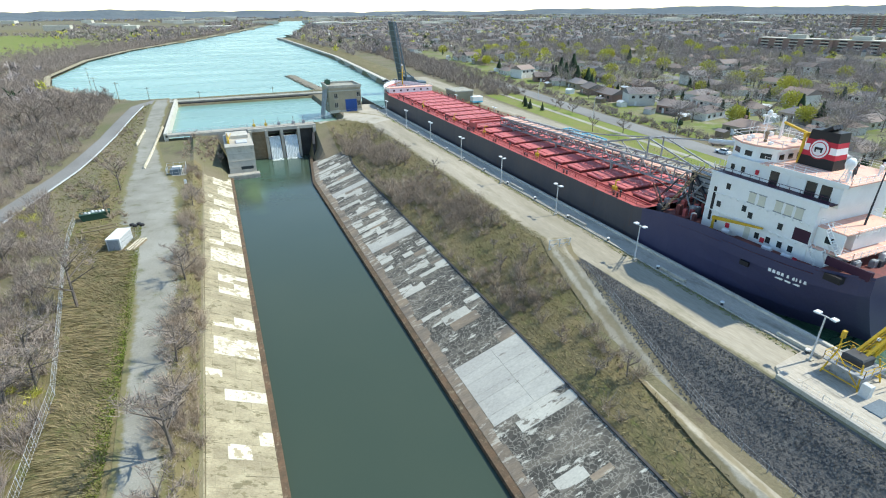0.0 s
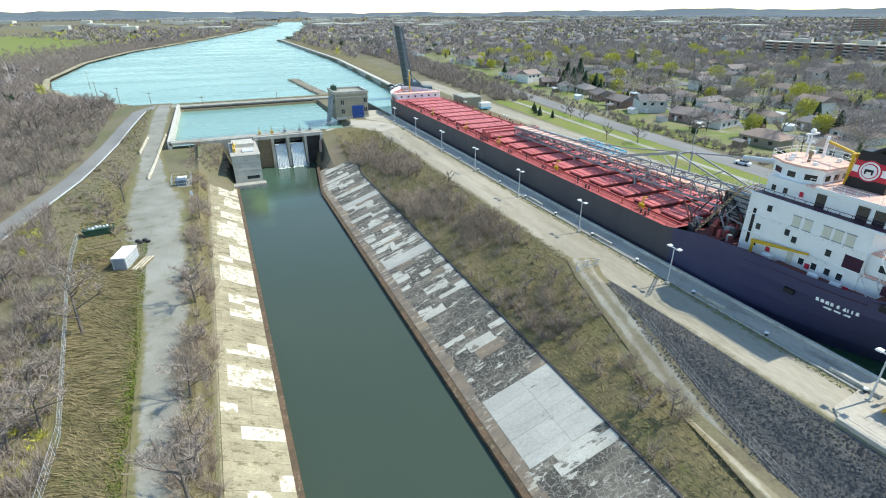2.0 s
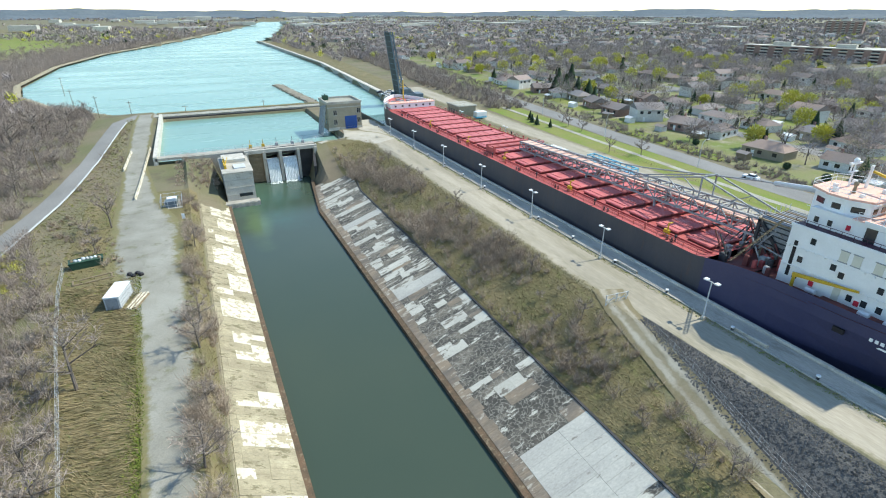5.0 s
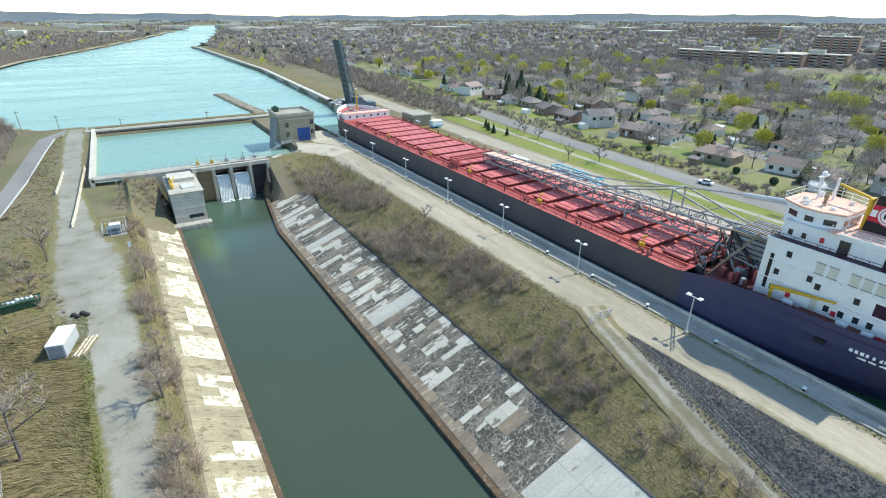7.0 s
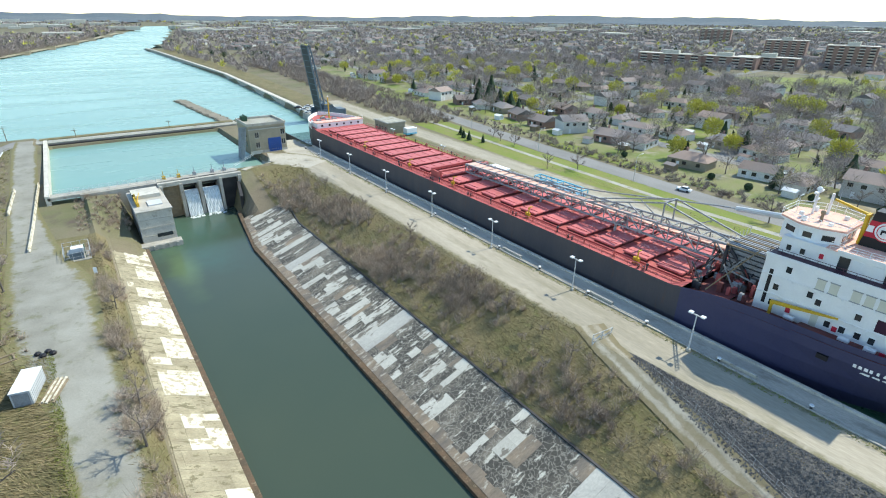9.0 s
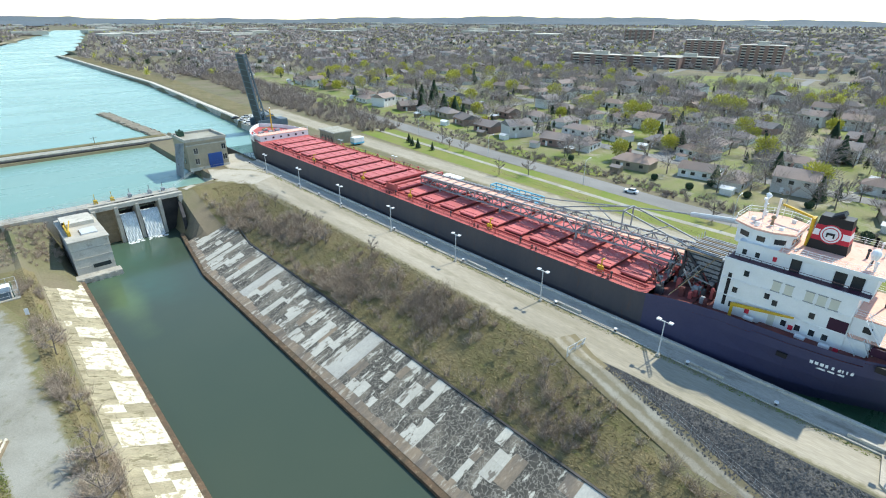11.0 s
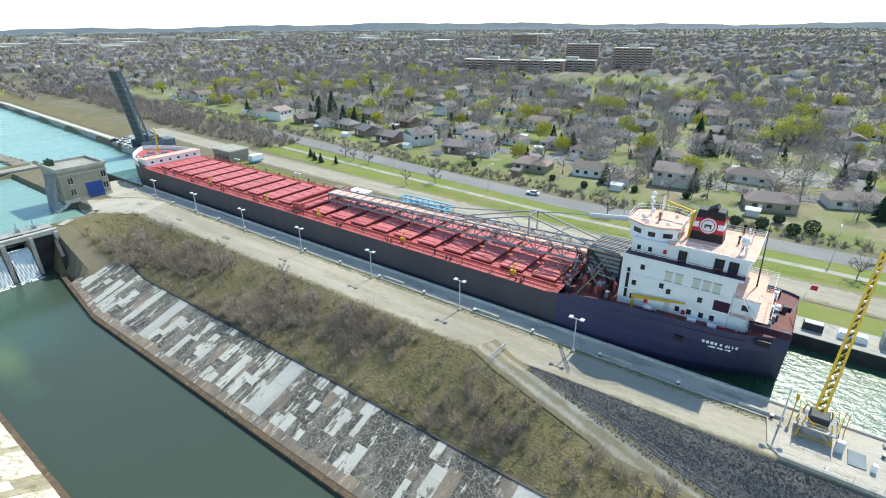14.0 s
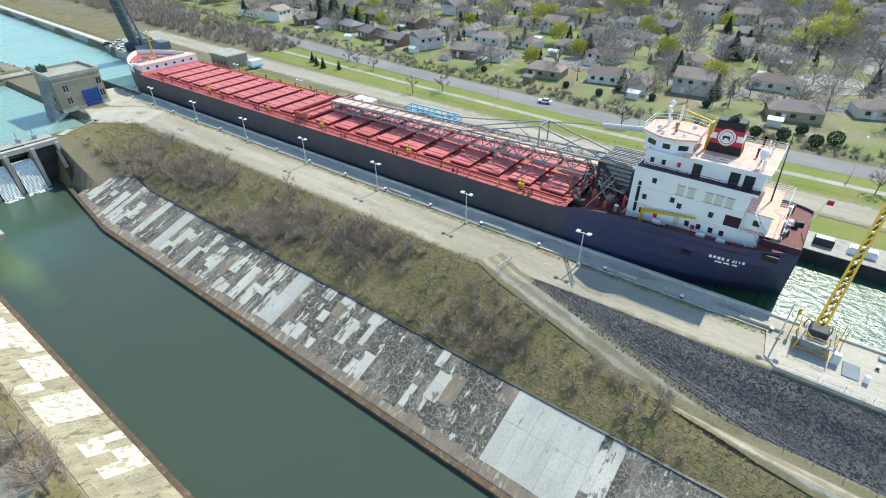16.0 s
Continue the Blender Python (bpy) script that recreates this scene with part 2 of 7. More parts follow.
M["water_lock"] = water_mat("dark_green_lock_water", (0.03, 0.085, 0.045), (0.035, 0.09, 0.05), 0.8, 0.28, 0.01, 0.3)
M["water_lock"].node_tree.nodes["Principled BSDF"].inputs["Specular IOR Level"].default_value = 1.0
M["foam"] = surface("white_falling_water", (0.82, 0.84, 0.84), (0.50, 0.55, 0.55), 1.6, 8.0, (0.24, 0.29, 0.28), rough=0.5, stretch=(2, 2, 0.16), stain=(0.56, 0.7))
M["hull_black"] = surface("black_hull_paint", (0.058, 0.056, 0.068), (0.075, 0.069, 0.076), 0.15, 3.0, (0.105, 0.062, 0.045), rough=0.5, bump_s=0.05, stretch=(1, 1.6, 0.35), stain=(0.58, 0.75), grain=0.14)
M["hull_blue"] = surface("dark_blue_hull_paint", (0.046, 0.046, 0.10), (0.058, 0.057, 0.11), 0.15, 3.0, (0.05, 0.035, 0.035), rough=0.45, bump_s=0.05, stain=(0.66, 0.78), grain=0.14)
M["deck_red"] = surface("red_deck_paint", (0.46, 0.11, 0.10), (0.38, 0.085, 0.08), 0.25, 4.0, (0.25, 0.085, 0.065), rough=0.6, bump_s=0.1, grain=0.14)
M["hatch_red"] = surface("red_hatch_paint", (0.56, 0.155, 0.15), (0.47, 0.12, 0.12), 0.2, 3.0, (0.40, 0.11, 0.09), rough=0.55, bump_s=0.08, island=0.12, grain=0.14)
M["deck_pink"] = surface("faded_pink_deck", (0.76, 0.46, 0.36), (0.70, 0.42, 0.33), 0.3, 3.0, (0.55, 0.24, 0.18), rough=0.8, bump_s=0.1, grain=0.14)
M["deck_worn"] = surface("worn_deck_paint", (0.20, 0.055, 0.05), (0.12, 0.045, 0.04), 0.5, 4.0, (0.06, 0.04, 0.035), rough=0.7, bump_s=0.1, grain=0.2)
M["maroon"] = surface("maroon_trim", (0.045, 0.013, 0.034), (0.036, 0.011, 0.028), 0.3, 4.0, rough=0.5, bump_s=0.0, grain=0.14)
M["white_paint"] = surface("white_ship_paint", (0.80, 0.80, 0.79), (0.74, 0.74, 0.73), 0.4, 4.0, (0.66, 0.60, 0.52), rough=0.5, bump_s=0.03, stain=(0.66, 0.8), grain=0.05)
M["cream_paint"] = surface("cream_panel", (0.62, 0.60, 0.50), (0.56, 0.54, 0.45), 0.4, 4.0, rough=0.5, bump_s=0.03, grain=0.05)
M["steel_grey"] = surface("grey_steel", (0.32, 0.33, 0.34), (0.24, 0.25, 0.26), 0.6, 5.0, (0.13, 0.09, 0.06), rough=0.6, bump_s=0.1)
M["steel_dark"] = surface("dark_steel", (0.05, 0.055, 0.06), (0.035, 0.035, 0.04), 0.6, 5.0, rough=0.6, bump_s=0.1)
M["steel_blue"] = surface("blue_grey_steel", (0.12, 0.16, 0.19), (0.09, 0.12, 0.15), 0.5, 5.0, rough=0.55, bump_s=0.1)
M["galv"] = surface("galvanised_metal", (0.55, 0.56, 0.56), (0.48, 0.49, 0.5), 0.6, 5.0, rough=0.5, bump_s=0.05, grain=0.14)
M["yellow"] = surface("yellow_paint", (0.62, 0.40, 0.03), (0.52, 0.32, 0.03), 0.5, 5.0, (0.35, 0.22, 0.05), rough=0.5, bump_s=0.05, grain=0.14)
M["sky_blue"] = surface("light_blue_paint", (0.16, 0.48, 0.62), (0.13, 0.42, 0.56), 0.5, 5.0, rough=0.5, bump_s=0.05, grain=0.14)
M["door_blue"] = surface("blue_door_paint", (0.02, 0.07, 0.26), (0.02, 0.06, 0.21), 0.5, 5.0, rough=0.5, bump_s=0.03, grain=0.14)
M["red_paint"] = surface("signal_red_paint", (0.50, 0.025, 0.05), (0.44, 0.02, 0.04), 0.5, 5.0, rough=0.45, bump_s=0.0, grain=0.14)
M["black_paint"] = surface("black_paint", (0.015, 0.014, 0.016), (0.02, 0.018, 0.02), 0.5, 5.0, rough=0.5, bump_s=0.0, grain=0.14)
M["green_paint"] = surface("dark_green_paint", (0.03, 0.075, 0.045), (0.025, 0.06, 0.04), 0.5, 5.0, rough=0.6, bump_s=0.05)
M["glass"] = surface("dark_window_glass", (0.02, 0.024, 0.028), (0.03, 0.034, 0.038), 0.5, 5.0, rough=0.12, bump_s=0.0, spec=0.6)
M["bark"] = surface("grey_bark", (0.19, 0.155, 0.13), (0.12, 0.10, 0.085), 0.8, 6.0, rough=0.95, bump_s=0.2)
M["brush"] = surface("pale_brush_stems", (0.42, 0.335, 0.255), (0.29, 0.23, 0.18), 0.08, 2.0, rough=0.95, bump_s=0.0, island=0.25)
M["straw"] = surface("straw_blades", (0.29, 0.225, 0.125), (0.15, 0.13, 0.065), 0.3, 2.0, (0.13, 0.145, 0.05), rough=0.95, bump_s=0.0, island=0.25)
M["stone"] = surface("loose_grey_stone", (0.165, 0.16, 0.155), (0.07, 0.068, 0.066), 0.3, 3.0, rough=0.9, bump_s=0.2, island=0.4)
# Pale twigs; the grey-mauve cast of haze is mixed into their colour.
M["town_twig"] = surface("pale_hazed_twigs", (0.355, 0.30, 0.28), (0.265, 0.225, 0.212), 0.02, 2.0, (0.38, 0.34, 0.17), rough=0.95, bump_s=0.0, island=0.2, stain=(0.58, 0.66))
M["twig"] = surface("bare_twigs", (0.345, 0.28, 0.235), (0.25, 0.205, 0.175), 0.08, 2.0, rough=0.95, bump_s=0.0, island=0.25)
M["bud"] = surface("spring_buds", (0.56, 0.52, 0.09), (0.44, 0.42, 0.10), 0.1, 2.0, rough=0.9, bump_s=0.0, island=0.25)
M["conifer"] = surface("conifer_needles", (0.045, 0.075, 0.035), (0.035, 0.06, 0.03), 0.2, 3.0, rough=0.9, bump_s=0.0, island=0.25)
M["timber"] = surface("weathered_timber", (0.27, 0.21, 0.14), (0.2, 0.155, 0.1), 0.8, 6.0, rough=0.9, bump_s=0.2)
M["brick"] = surface("buff_brick", (0.34, 0.29, 0.21), (0.29, 0.25, 0.18), 0.5, 5.0, rough=0.9, island=0.1)
M["roofing"] = surface("roof_shingle", (0.27, 0.20, 0.165), (0.165, 0.165, 0.17), 0.022, 3.0, rough=0.95, bump_s=0.2, island=0.4)
M["siding"] = surface("house_siding", (0.72, 0.71, 0.68), (0.56, 0.53, 0.48), 0.05, 3.0, rough=0.8, bump_s=0.1, island=0.3)
M["red_brick"] = surface("red_brick", (0.29, 0.185, 0.15), (0.235, 0.155, 0.13), 0.2, 3.0, rough=0.9, bump_s=0.1, island=0.2)
# Blue-grey of distant haze is put into the hills' base colour.
M["hill"] = surface("hazed_far_hill", (0.10, 0.125, 0.145), (0.125, 0.145, 0.155), 0.004, 0.05, rough=1.0, bump_s=0.0)


# ---- mesh helpers ----
class Shape:
    """Collects vertices and faces for one mesh."""

    def __init__(self):
        self.v, self.f, self.mi = [], [], []
        self.m = 0

    def add(self, vs, fs):
        k = len(self.v)
        self.v.extend(tuple(p) for p in vs)
        for face in fs:
            self.f.append(tuple(i + k for i in face))
            self.mi.append(self.m)
        return self

    def box(self, x0, x1, y0, y1, z0, z1, chamfer=0.0):
        if chamfer:
            c = chamfer
            ring = lambda z, d: [(x0 + d, y0 + d, z), (x1 - d, y0 + d, z), (x1 - d, y1 - d, z), (x0 + d, y1 - d, z)]
            vs = ring(z0, 0) + ring(z1 - c, 0) + ring(z1, c)
            fs = [(3, 2, 1, 0), (8, 9, 10, 11)]
            for r in (0, 4):
                fs += [(r + i, r + (i + 1) % 4, r + 4 + (i + 1) % 4, r + 4 + i) for i in range(4)]
            return self.add(vs, fs)
        return self.add([(x0, y0, z0), (x1, y0, z0), (x1, y1, z0), (x0, y1, z0), (x0, y0, z1), (x1, y0, z1), (x1, y1, z1), (x0, y1, z1)],
                        [(3, 2, 1, 0), (4, 5, 6, 7), (0, 1, 5, 4), (1, 2, 6, 5), (2, 3, 7, 6), (3, 0, 4, 7)])

    def prism(self, poly, z0, z1, taper=None):
        n = len(poly)
        top = taper or poly
        vs = [(x, y, z0) for x, y in poly] + [(x, y, z1) for x, y in top]
        return self.add(vs, [tuple(range(n - 1, -1, -1)), tuple(range(n, 2 * n))] + [(i, (i + 1) % n, n + (i + 1) % n, n + i) for i in range(n)])

    def bar(self, a, b, w, h=None, sides=4):
        """A straight bar between two points, square or round."""
        a, b = Vector(a), Vector(b)
        h = h or w
        d = (b - a).normalized()
        u = d.cross(Vector((0, 0, 1)))
        if u.length < 0.01:
            u = Vector((1, 0, 0))
        u.normalize()
        w2 = d.cross(u)
        vs = []
        for p, r in ((a, w / 2), (b, h / 2)):
            for i in range(sides):
                t = 2 * math.pi * (i + 0.5) / sides
                k = 1.414 if sides == 4 else 1.0
                vs.append(p + u * (math.cos(t) * r * k) + w2 * (math.sin(t) * r * k))
        fs = [tuple(range(sides)), tuple(range(2 * sides - 1, sides - 1, -1))] + [(sides + i, sides + (i + 1) % sides, (i + 1) % sides, i) for i in range(sides)]
        return self.add(vs, fs)

    def tube(self, pts, w, sides=6):
        for a, b in zip(pts, pts[1:]):
            self.bar(a, b, w, w, sides)
        return self

    def ball(self, c, r, n=8, k=5, sz=1.0):
        vs = [(c[0], c[1], c[2] - r * sz)]
        for j in range(1, k):
            p = -math.pi / 2 + math.pi * j / k
            vs += [(c[0] + r * math.cos(p) * math.cos(2 * math.pi * i / n), c[1] + r * math.cos(p) * math.sin(2 * math.pi * i / n), c[2] + r * sz * math.sin(p)) for i in range(n)]
        vs.append((c[0], c[1], c[2] + r * sz))
        fs = [(0, 1 + (i + 1) % n, 1 + i) for i in range(n)]
        for j in range(k - 2):
            b = 1 + j * n
            fs += [(b + i, b + (i + 1) % n, b + n + (i + 1) % n, b + n + i) for i in range(n)]
        b = 1 + (k - 2) * n
        fs += [(b + i, b + (i + 1) % n, len(vs) - 1) for i in range(n)]
        return self.add(vs, fs)

    def mesh(self, name, *mats):
        me = bpy.data.meshes.new(name)
        me.from_pydata(self.v, [], self.f)
        for m in mats:
            me.materials.append(M[m])
        if len(mats) > 1:
            me.polygons.foreach_set("material_index", self.mi)
        me.update()
        return me


def part(name, shape, mat, parent=None, label=""):
    """Links a shape as one mesh object, under a thing or part if given."""
    ob = new(name, shape.mesh(name, mat) if isinstance(shape, Shape) else shape)
    if parent:
        ob.parent = parent
    if label:
        tagged(ob, label)
    return ob


def thing(name, label, category, group="", kind="", at=(0, 0, 0), rz=0):
    e = new(name)
    e.empty_display_size = 0.5
    e.matrix_basis = pose(*at, 0, 0, rz)
    return tagged(e, label, category, group, kind)


def smoothstep(a, b, x):
    t = np.clip((x - a) / (b - a), 0, 1)
    return t * t * (3 - 2 * t)


# ---- the land ----
WATER_LOW, WATER_UP = -11.2, -2.5
LOCK_W, LOCK_E = 68.6, 93.0
DAM_Y = 200.0


def lake_west(y):
    """x of the lake's west shore at y."""
    return np.interp(y, [285, 305, 350, 400, 458, 606, 760, 872, 1100, 1400, 1806, 2600], [-24, -40, -72, -95, -107, -108, -85, -52, 10, 85, 172, 330])


def lake_east(y):
    """x of the lake's east shore at y."""
    return np.interp(y, [240, 300, 324, 527, 900, 956, 1100, 1806, 2600], [93, 95, 98, 110, 108, 106, 150, 290, 430])


def land(x, y):
    """Height of the ground."""
    x, y = np.asarray(x, float), np.asarray(y, float)
    bend = np.clip((y - 160) / 32, 0, 1) * 4.5
    xb = np.where((x > 12) & (x < 60), x - bend, x)
    low = np.interp(xb, [-60, -20, -10.8, -8.2, -0.2, 0.0, 23.8, 24.0, 25.0, 37.5, 51, 53.5, 68.5, 68.6, 93, 93.1, 106], [-3, -3, -3.4, -6.6, -10.9, -15, -15, -10.9, -10.6, -6.2, -0.9, -0.03, 0, -14, -14, 0, 0])
    pit = smoothstep(62, 20, y) * np.interp(x, [40, 44, 47, 51, 55.5, 56.5], [0, 0, 1, 1, 0.25, 0]) * -2.2
    low = low + np.where((x > 40) & (x < 56.5), pit, 0)
    up = np.where(x < -11, -3 + 3 * smoothstep(150, 270, y) * smoothstep(-90, -30, x), np.interp(x, [-14, 68.5, 68.6, 93, 93.1], [0, 0, -14, -14, 0]))
    forebay = (x > -19) & (x < 46) & (y > 206.6) & (y < 289)
    up = np.where(forebay, -7.0, up)
    s = np.where(y < 206.4, 0.0, 1.0)
    s = np.where(x < -0.5, smoothstep(165, 212, y), np.where(x > 32.5, smoothstep(176, 206, y), s))
    z = low * (1 - s) + up * s
    z = np.where((y > 286) & (y < 303) & (x > -24) & (x < 60), -1.6, z)
    z = np.where((y > 241) & (y < 290) & (x > 45.9) & (x < 60.5), -1.0, z)
    lake = (y > 302) & (x > lake_west(y)) & (x < lake_east(y))
    z = np.where(lake, -7.0, z)
    z = np.where((y >= 240) & (y <= 310) & (x > 60) & (x < lake_east(y)), -7.0, z)
    return z


def spread(brk, fine, lo, hi, out):
    a = list(np.arange(lo, hi + fine / 2, fine)) + list(brk)
    s, step = hi, fine
    while s < out:
        step *= 1.18
        s += step
        a.append(s)
    s, step = lo, fine
    while s > -out:
        step *= 1.18
        s -= step
        a.append(s)
    return np.array(sorted(set(round(v, 2) for v in a)))


def sheet(name, xs, ys, mat, fz):
    X, Y = np.meshgrid(xs, ys)
    Z = fz(X, Y)
    nx, ny = len(xs), len(ys)
    me = bpy.data.meshes.new(name)
    vs = np.stack([X.ravel(), Y.ravel(), Z.ravel()], 1)
    i = np.arange(nx * ny).reshape(ny, nx)
    fs = np.stack([i[:-1, :-1], i[:-1, 1:], i[1:, 1:], i[1:, :-1]], -1).reshape(-1, 4)
    me.from_pydata(vs.tolist(), [], fs.tolist())
    me.materials.append(M[mat])
    me.update()
    return new(name, me)


XS = spread([-10.8, -8.2, -0.2, 0, 23.8, 24, 25, 37.5, 51, 53.5, 68.5, 68.6, 93, 93.1], 3.0, -120, 160, 5200)
YS = spread([206.3, 206.5, 206.7, 289, 289.2, 302], 3.0, -90, 330, 5200)
ground = sheet("ground", XS, YS, "ground", land)
tagged(ground, "rough spring ground of dry grass and bare earth", "ground", kind="structure")


def quad_water(name, poly, z, mat, label):
    s = Shape()
    s.add([(x, y, z) for x, y in poly], [tuple(range(len(poly)))])
    ob = part(name, s, mat)
    return tagged(ob, label, "water", kind="structure")


quad_water("water_channel", [(-0.4, -400), (24.2, -400), (24.2, 160), (30, 200.5), (-0.4, 200.5)], WATER_LOW, "water_low", "still dark green water in the concrete channel")
quad_water("water_lock", [(68.5, -400), (93.05, -400), (93.05, 262), (68.5, 262)], WATER_UP, "water_lock", "rippled green water in the lock chamber, glinting")
wy = [300.5, 320, 350, 400, 458, 530, 606, 700, 760, 872, 956, 1100, 1400, 1806, 2600]
quad_water("water_lake", [(-24, 300.5)] + [(float(lake_west(v)) - 1, v) for v in wy[1:]] + [(float(lake_east(v)) + 1, v) for v in reversed(wy)] + [(94.5, 262), (60, 262), (58, 300.5)], WATER_UP, "water_lake", "pale turquoise reservoir water curving into the distance")
quad_water("water_forebay", [(-19.5, 203), (40, 203), (46.5, 212), (46.5, 289.5), (-19.5, 289.5)], WATER_UP + 0.004, "water_lake", "calm turquoise water held above the weir")


def ribbon(name, pts, mat, lift=0.05, label="", category="road", step=4.0, z=None):
    """A strip along pts of (x, y, half width), laid on the land."""
    P = [np.array(p, float) for p in pts]
    dense = []
    for a, b in zip(P, P[1:]):
        n = max(1, int(np.hypot(*(b - a)[:2]) / step))
        dense += [a + (b - a) * i / n for i in range(n)]
    dense.append(P[-1])
    s = Shape()
    n = 13
    cross = [1 - 2 * j / (n - 1) for j in range(n)]
    for i, p in enumerate(dense):
        d = dense[min(i + 1, len(dense) - 1)] - dense[max(i - 1, 0)]
        d = d[:2] / np.hypot(*d[:2])
        nrm = np.array([-d[1], d[0]])
        for k in cross:
            q = p[:2] + nrm * p[2] * k
            s.v.append((q[0], q[1], (float(land(*q)) if z is None else z) + lift))
    s.f = [(n * i + j + n, n * i + j + n + 1, n * i + j + 1, n * i + j) for i in range(len(dense) - 1) for j in range(n - 1)]
    s.mi = [0] * len(s.f)
    ob = part(name, s, mat)
    att = ob.data.attributes.new("across", "FLOAT", "POINT")
    att.data.foreach_set("value", cross * len(dense))
    return tagged(ob, label or name, category, kind="structure")


ribbon("quay_road", [(60.4, -200, 4.4), (60.4, 30, 4.6), (60.0, 45, 5.0), (59.6, 55, 5.4), (59.2, 66, 5.9), (59.0, 80, 6.1), (59.0, 150, 6.2), (59.4, 185, 6.4), (59.6, 200, 6.6), (59.6, 216, 5.4)], "gravel_road", 0.07, "pale gravel road along the lock wall")
ribbon("rubble_bank", [(52.0, -60, 4.8), (51.4, 12, 4.9), (52.0, 30, 4.2), (53.2, 46, 2.8), (54.4, 58, 1.2), (54.8, 62, 0.4)], "rubble", 0.12, "bank of dark crushed stone below the quay road", "gravel", 2.0)
ribbon("dirt_track", [(44.0, -60, 2.2), (44.2, 12, 2.2), (45.2, 22, 2.1), (47.6, 36, 2.1), (49.8, 47, 2.1), (52.0, 58, 2.1), (53.6, 64, 2.3), (56.2, 70, 2.8)], "dirt_track", 0.17, "pale wheel-worn track slanting down the bank", "road", 2.0)
ribbon("weir_approach", [(60, 196, 6), (54.5, 207, 8.0), (48, 214.5, 8.4), (41, 210, 5.0), (34.2, 205.0, 3.2)], "apron_gravel", 0.12, "pale gravel apron beside the weir")
ribbon("gate_house_apron", [(61.5, 203, 6.2), (61.8, 222, 6.0), (62.4, 239, 5.2)], "apron_gravel", 0.10, "pale gravel apron beside the gate house")
ribbon("gravel_track", [(-13.7, -60, 2.9), (-14.2, 44, 2.7), (-15.0, 75, 3.7), (-16.0, 100, 5.0), (-20.4, 128, 7.6), (-20.6, 145, 8.0), (-23.4, 165, 5.4), (-26, 200, 3.6), (-26, 225, 3.6), (-26.5, 276, 4.0), (-26, 296, 4)], "gravel_grey", 0.12, "pale gravel track widening into a yard")
ribbon("lake_road", [(-62, 60, 2.5), (-54, 130, 2.5), (-46, 174, 2.5), (-40.5, 214, 2.5), (-38, 250, 2.6), (-36, 280, 3.0), (-28, 296, 3.0)], "asphalt", 0.08, "narrow grey asphalt road with a guard rail")
ribbon("far_quay_road", [(97, -200, 3.8), (97, 300, 3.8)], "concrete", 0.05, "concrete paving along the far lock wall")
ribbon("service_road", [(113.5, -200, 5.5), (114.5, 90, 5.5), (117, 150, 5.5), (120, 235, 6), (126, 330, 6)], "gravel_road", 0.06, "pale service road on the far side of the lock")
ribbon("grass_verge", [(104.5, -200, 3.6), (104.5, 170, 3.6), (108, 225, 3.0)], "lawn", 0.04, "green grass strip beside the lock", "grass")
ribbon("grass_verge", [(123, -200, 4.2), (123, 90, 4.2), (127, 160, 4.4), (133, 240, 4.0)], "lawn", 0.045, "green grass strip between two roads", "grass")
ribbon("foot_path", [(127.5, -200, 1.1), (127.5, 90, 1.1), (132.5, 160, 1.1), (139, 240, 1.1)], "gravel_light", 0.075, "narrow pale footpath through the grass")
ribbon("grass_verge", [(132, -200, 3.4), (132, 90, 3.4), (136, 160, 3.0), (143, 240, 3)], "lawn", 0.04, "green grass strip beside the street", "grass")
ribbon("street", [(138.5, -300, 4.4), (138.5, 90, 4.4), (145, 168, 4.6), (156, 260, 4.6), (175, 420, 4.6), (230, 800, 4.6)], "asphalt", 0.08, "grey asphalt street behind the lock")


# turf on the banks
ys_t = np.arange(-60, 206, 2.0)
tagged(sheet("turf_east", np.array([37.8, 40, 42.5, 45, 47.5, 49.3, 51, 52.2, 53.3]), ys_t, "dry_grass", lambda x, y: land(x, y) + 0.045), "rough dry turf on the bank above the channel", "grass", kind="structure")
tagged(sheet("turf_west", np.array([-36, -32, -28, -24, -20, -17, -14, -12.4, -10.8, -9.6, -8.9]), np.arange(-60, 178, 2.0), "dry_grass", lambda x, y: land(x, y) + 0.03), "rough dry turf beside the gravel track", "grass", kind="structure")

# ---- channel lining ----
rng = random.Random(4)


def slab_mesh(a, b, y0, y1, thick, skew):
    """One lining slab between the slope points a and b (x, z), from y0 to y1."""
    s = Shape()
    ux, uz = b[0] - a[0], b[1] - a[1]
    n = math.hypot(ux, uz)
    nx, nz = -uz / n, ux / n
    if nz < 0:
        nx, nz = -nx, -nz
    g = 0.006
    bot = [(a[0], y0 + g, a[1]), (b[0], y0 + g + skew, b[1]), (b[0], y1 - g + skew, b[1]), (a[0], y1 - g, a[1])]
    c = [sum(p[i] for p in bot) / 4 for i in range(3)]
    top = [(p[0] * 0.995 + c[0] * 0.005 + nx * thick, p[1] * 0.995 + c[1] * 0.005, p[2] * 0.995 + c[2] * 0.005 + nz * thick) for p in bot]
    s.add(bot + top, [(4, 5, 6, 7), (0, 1, 5, 4), (1, 2, 6, 5), (2, 3, 7, 6), (3, 0, 4, 7)])
    if (b[0] - a[0]) < 0:
        s.f = [f[::-1] for f in s.f]
    return s


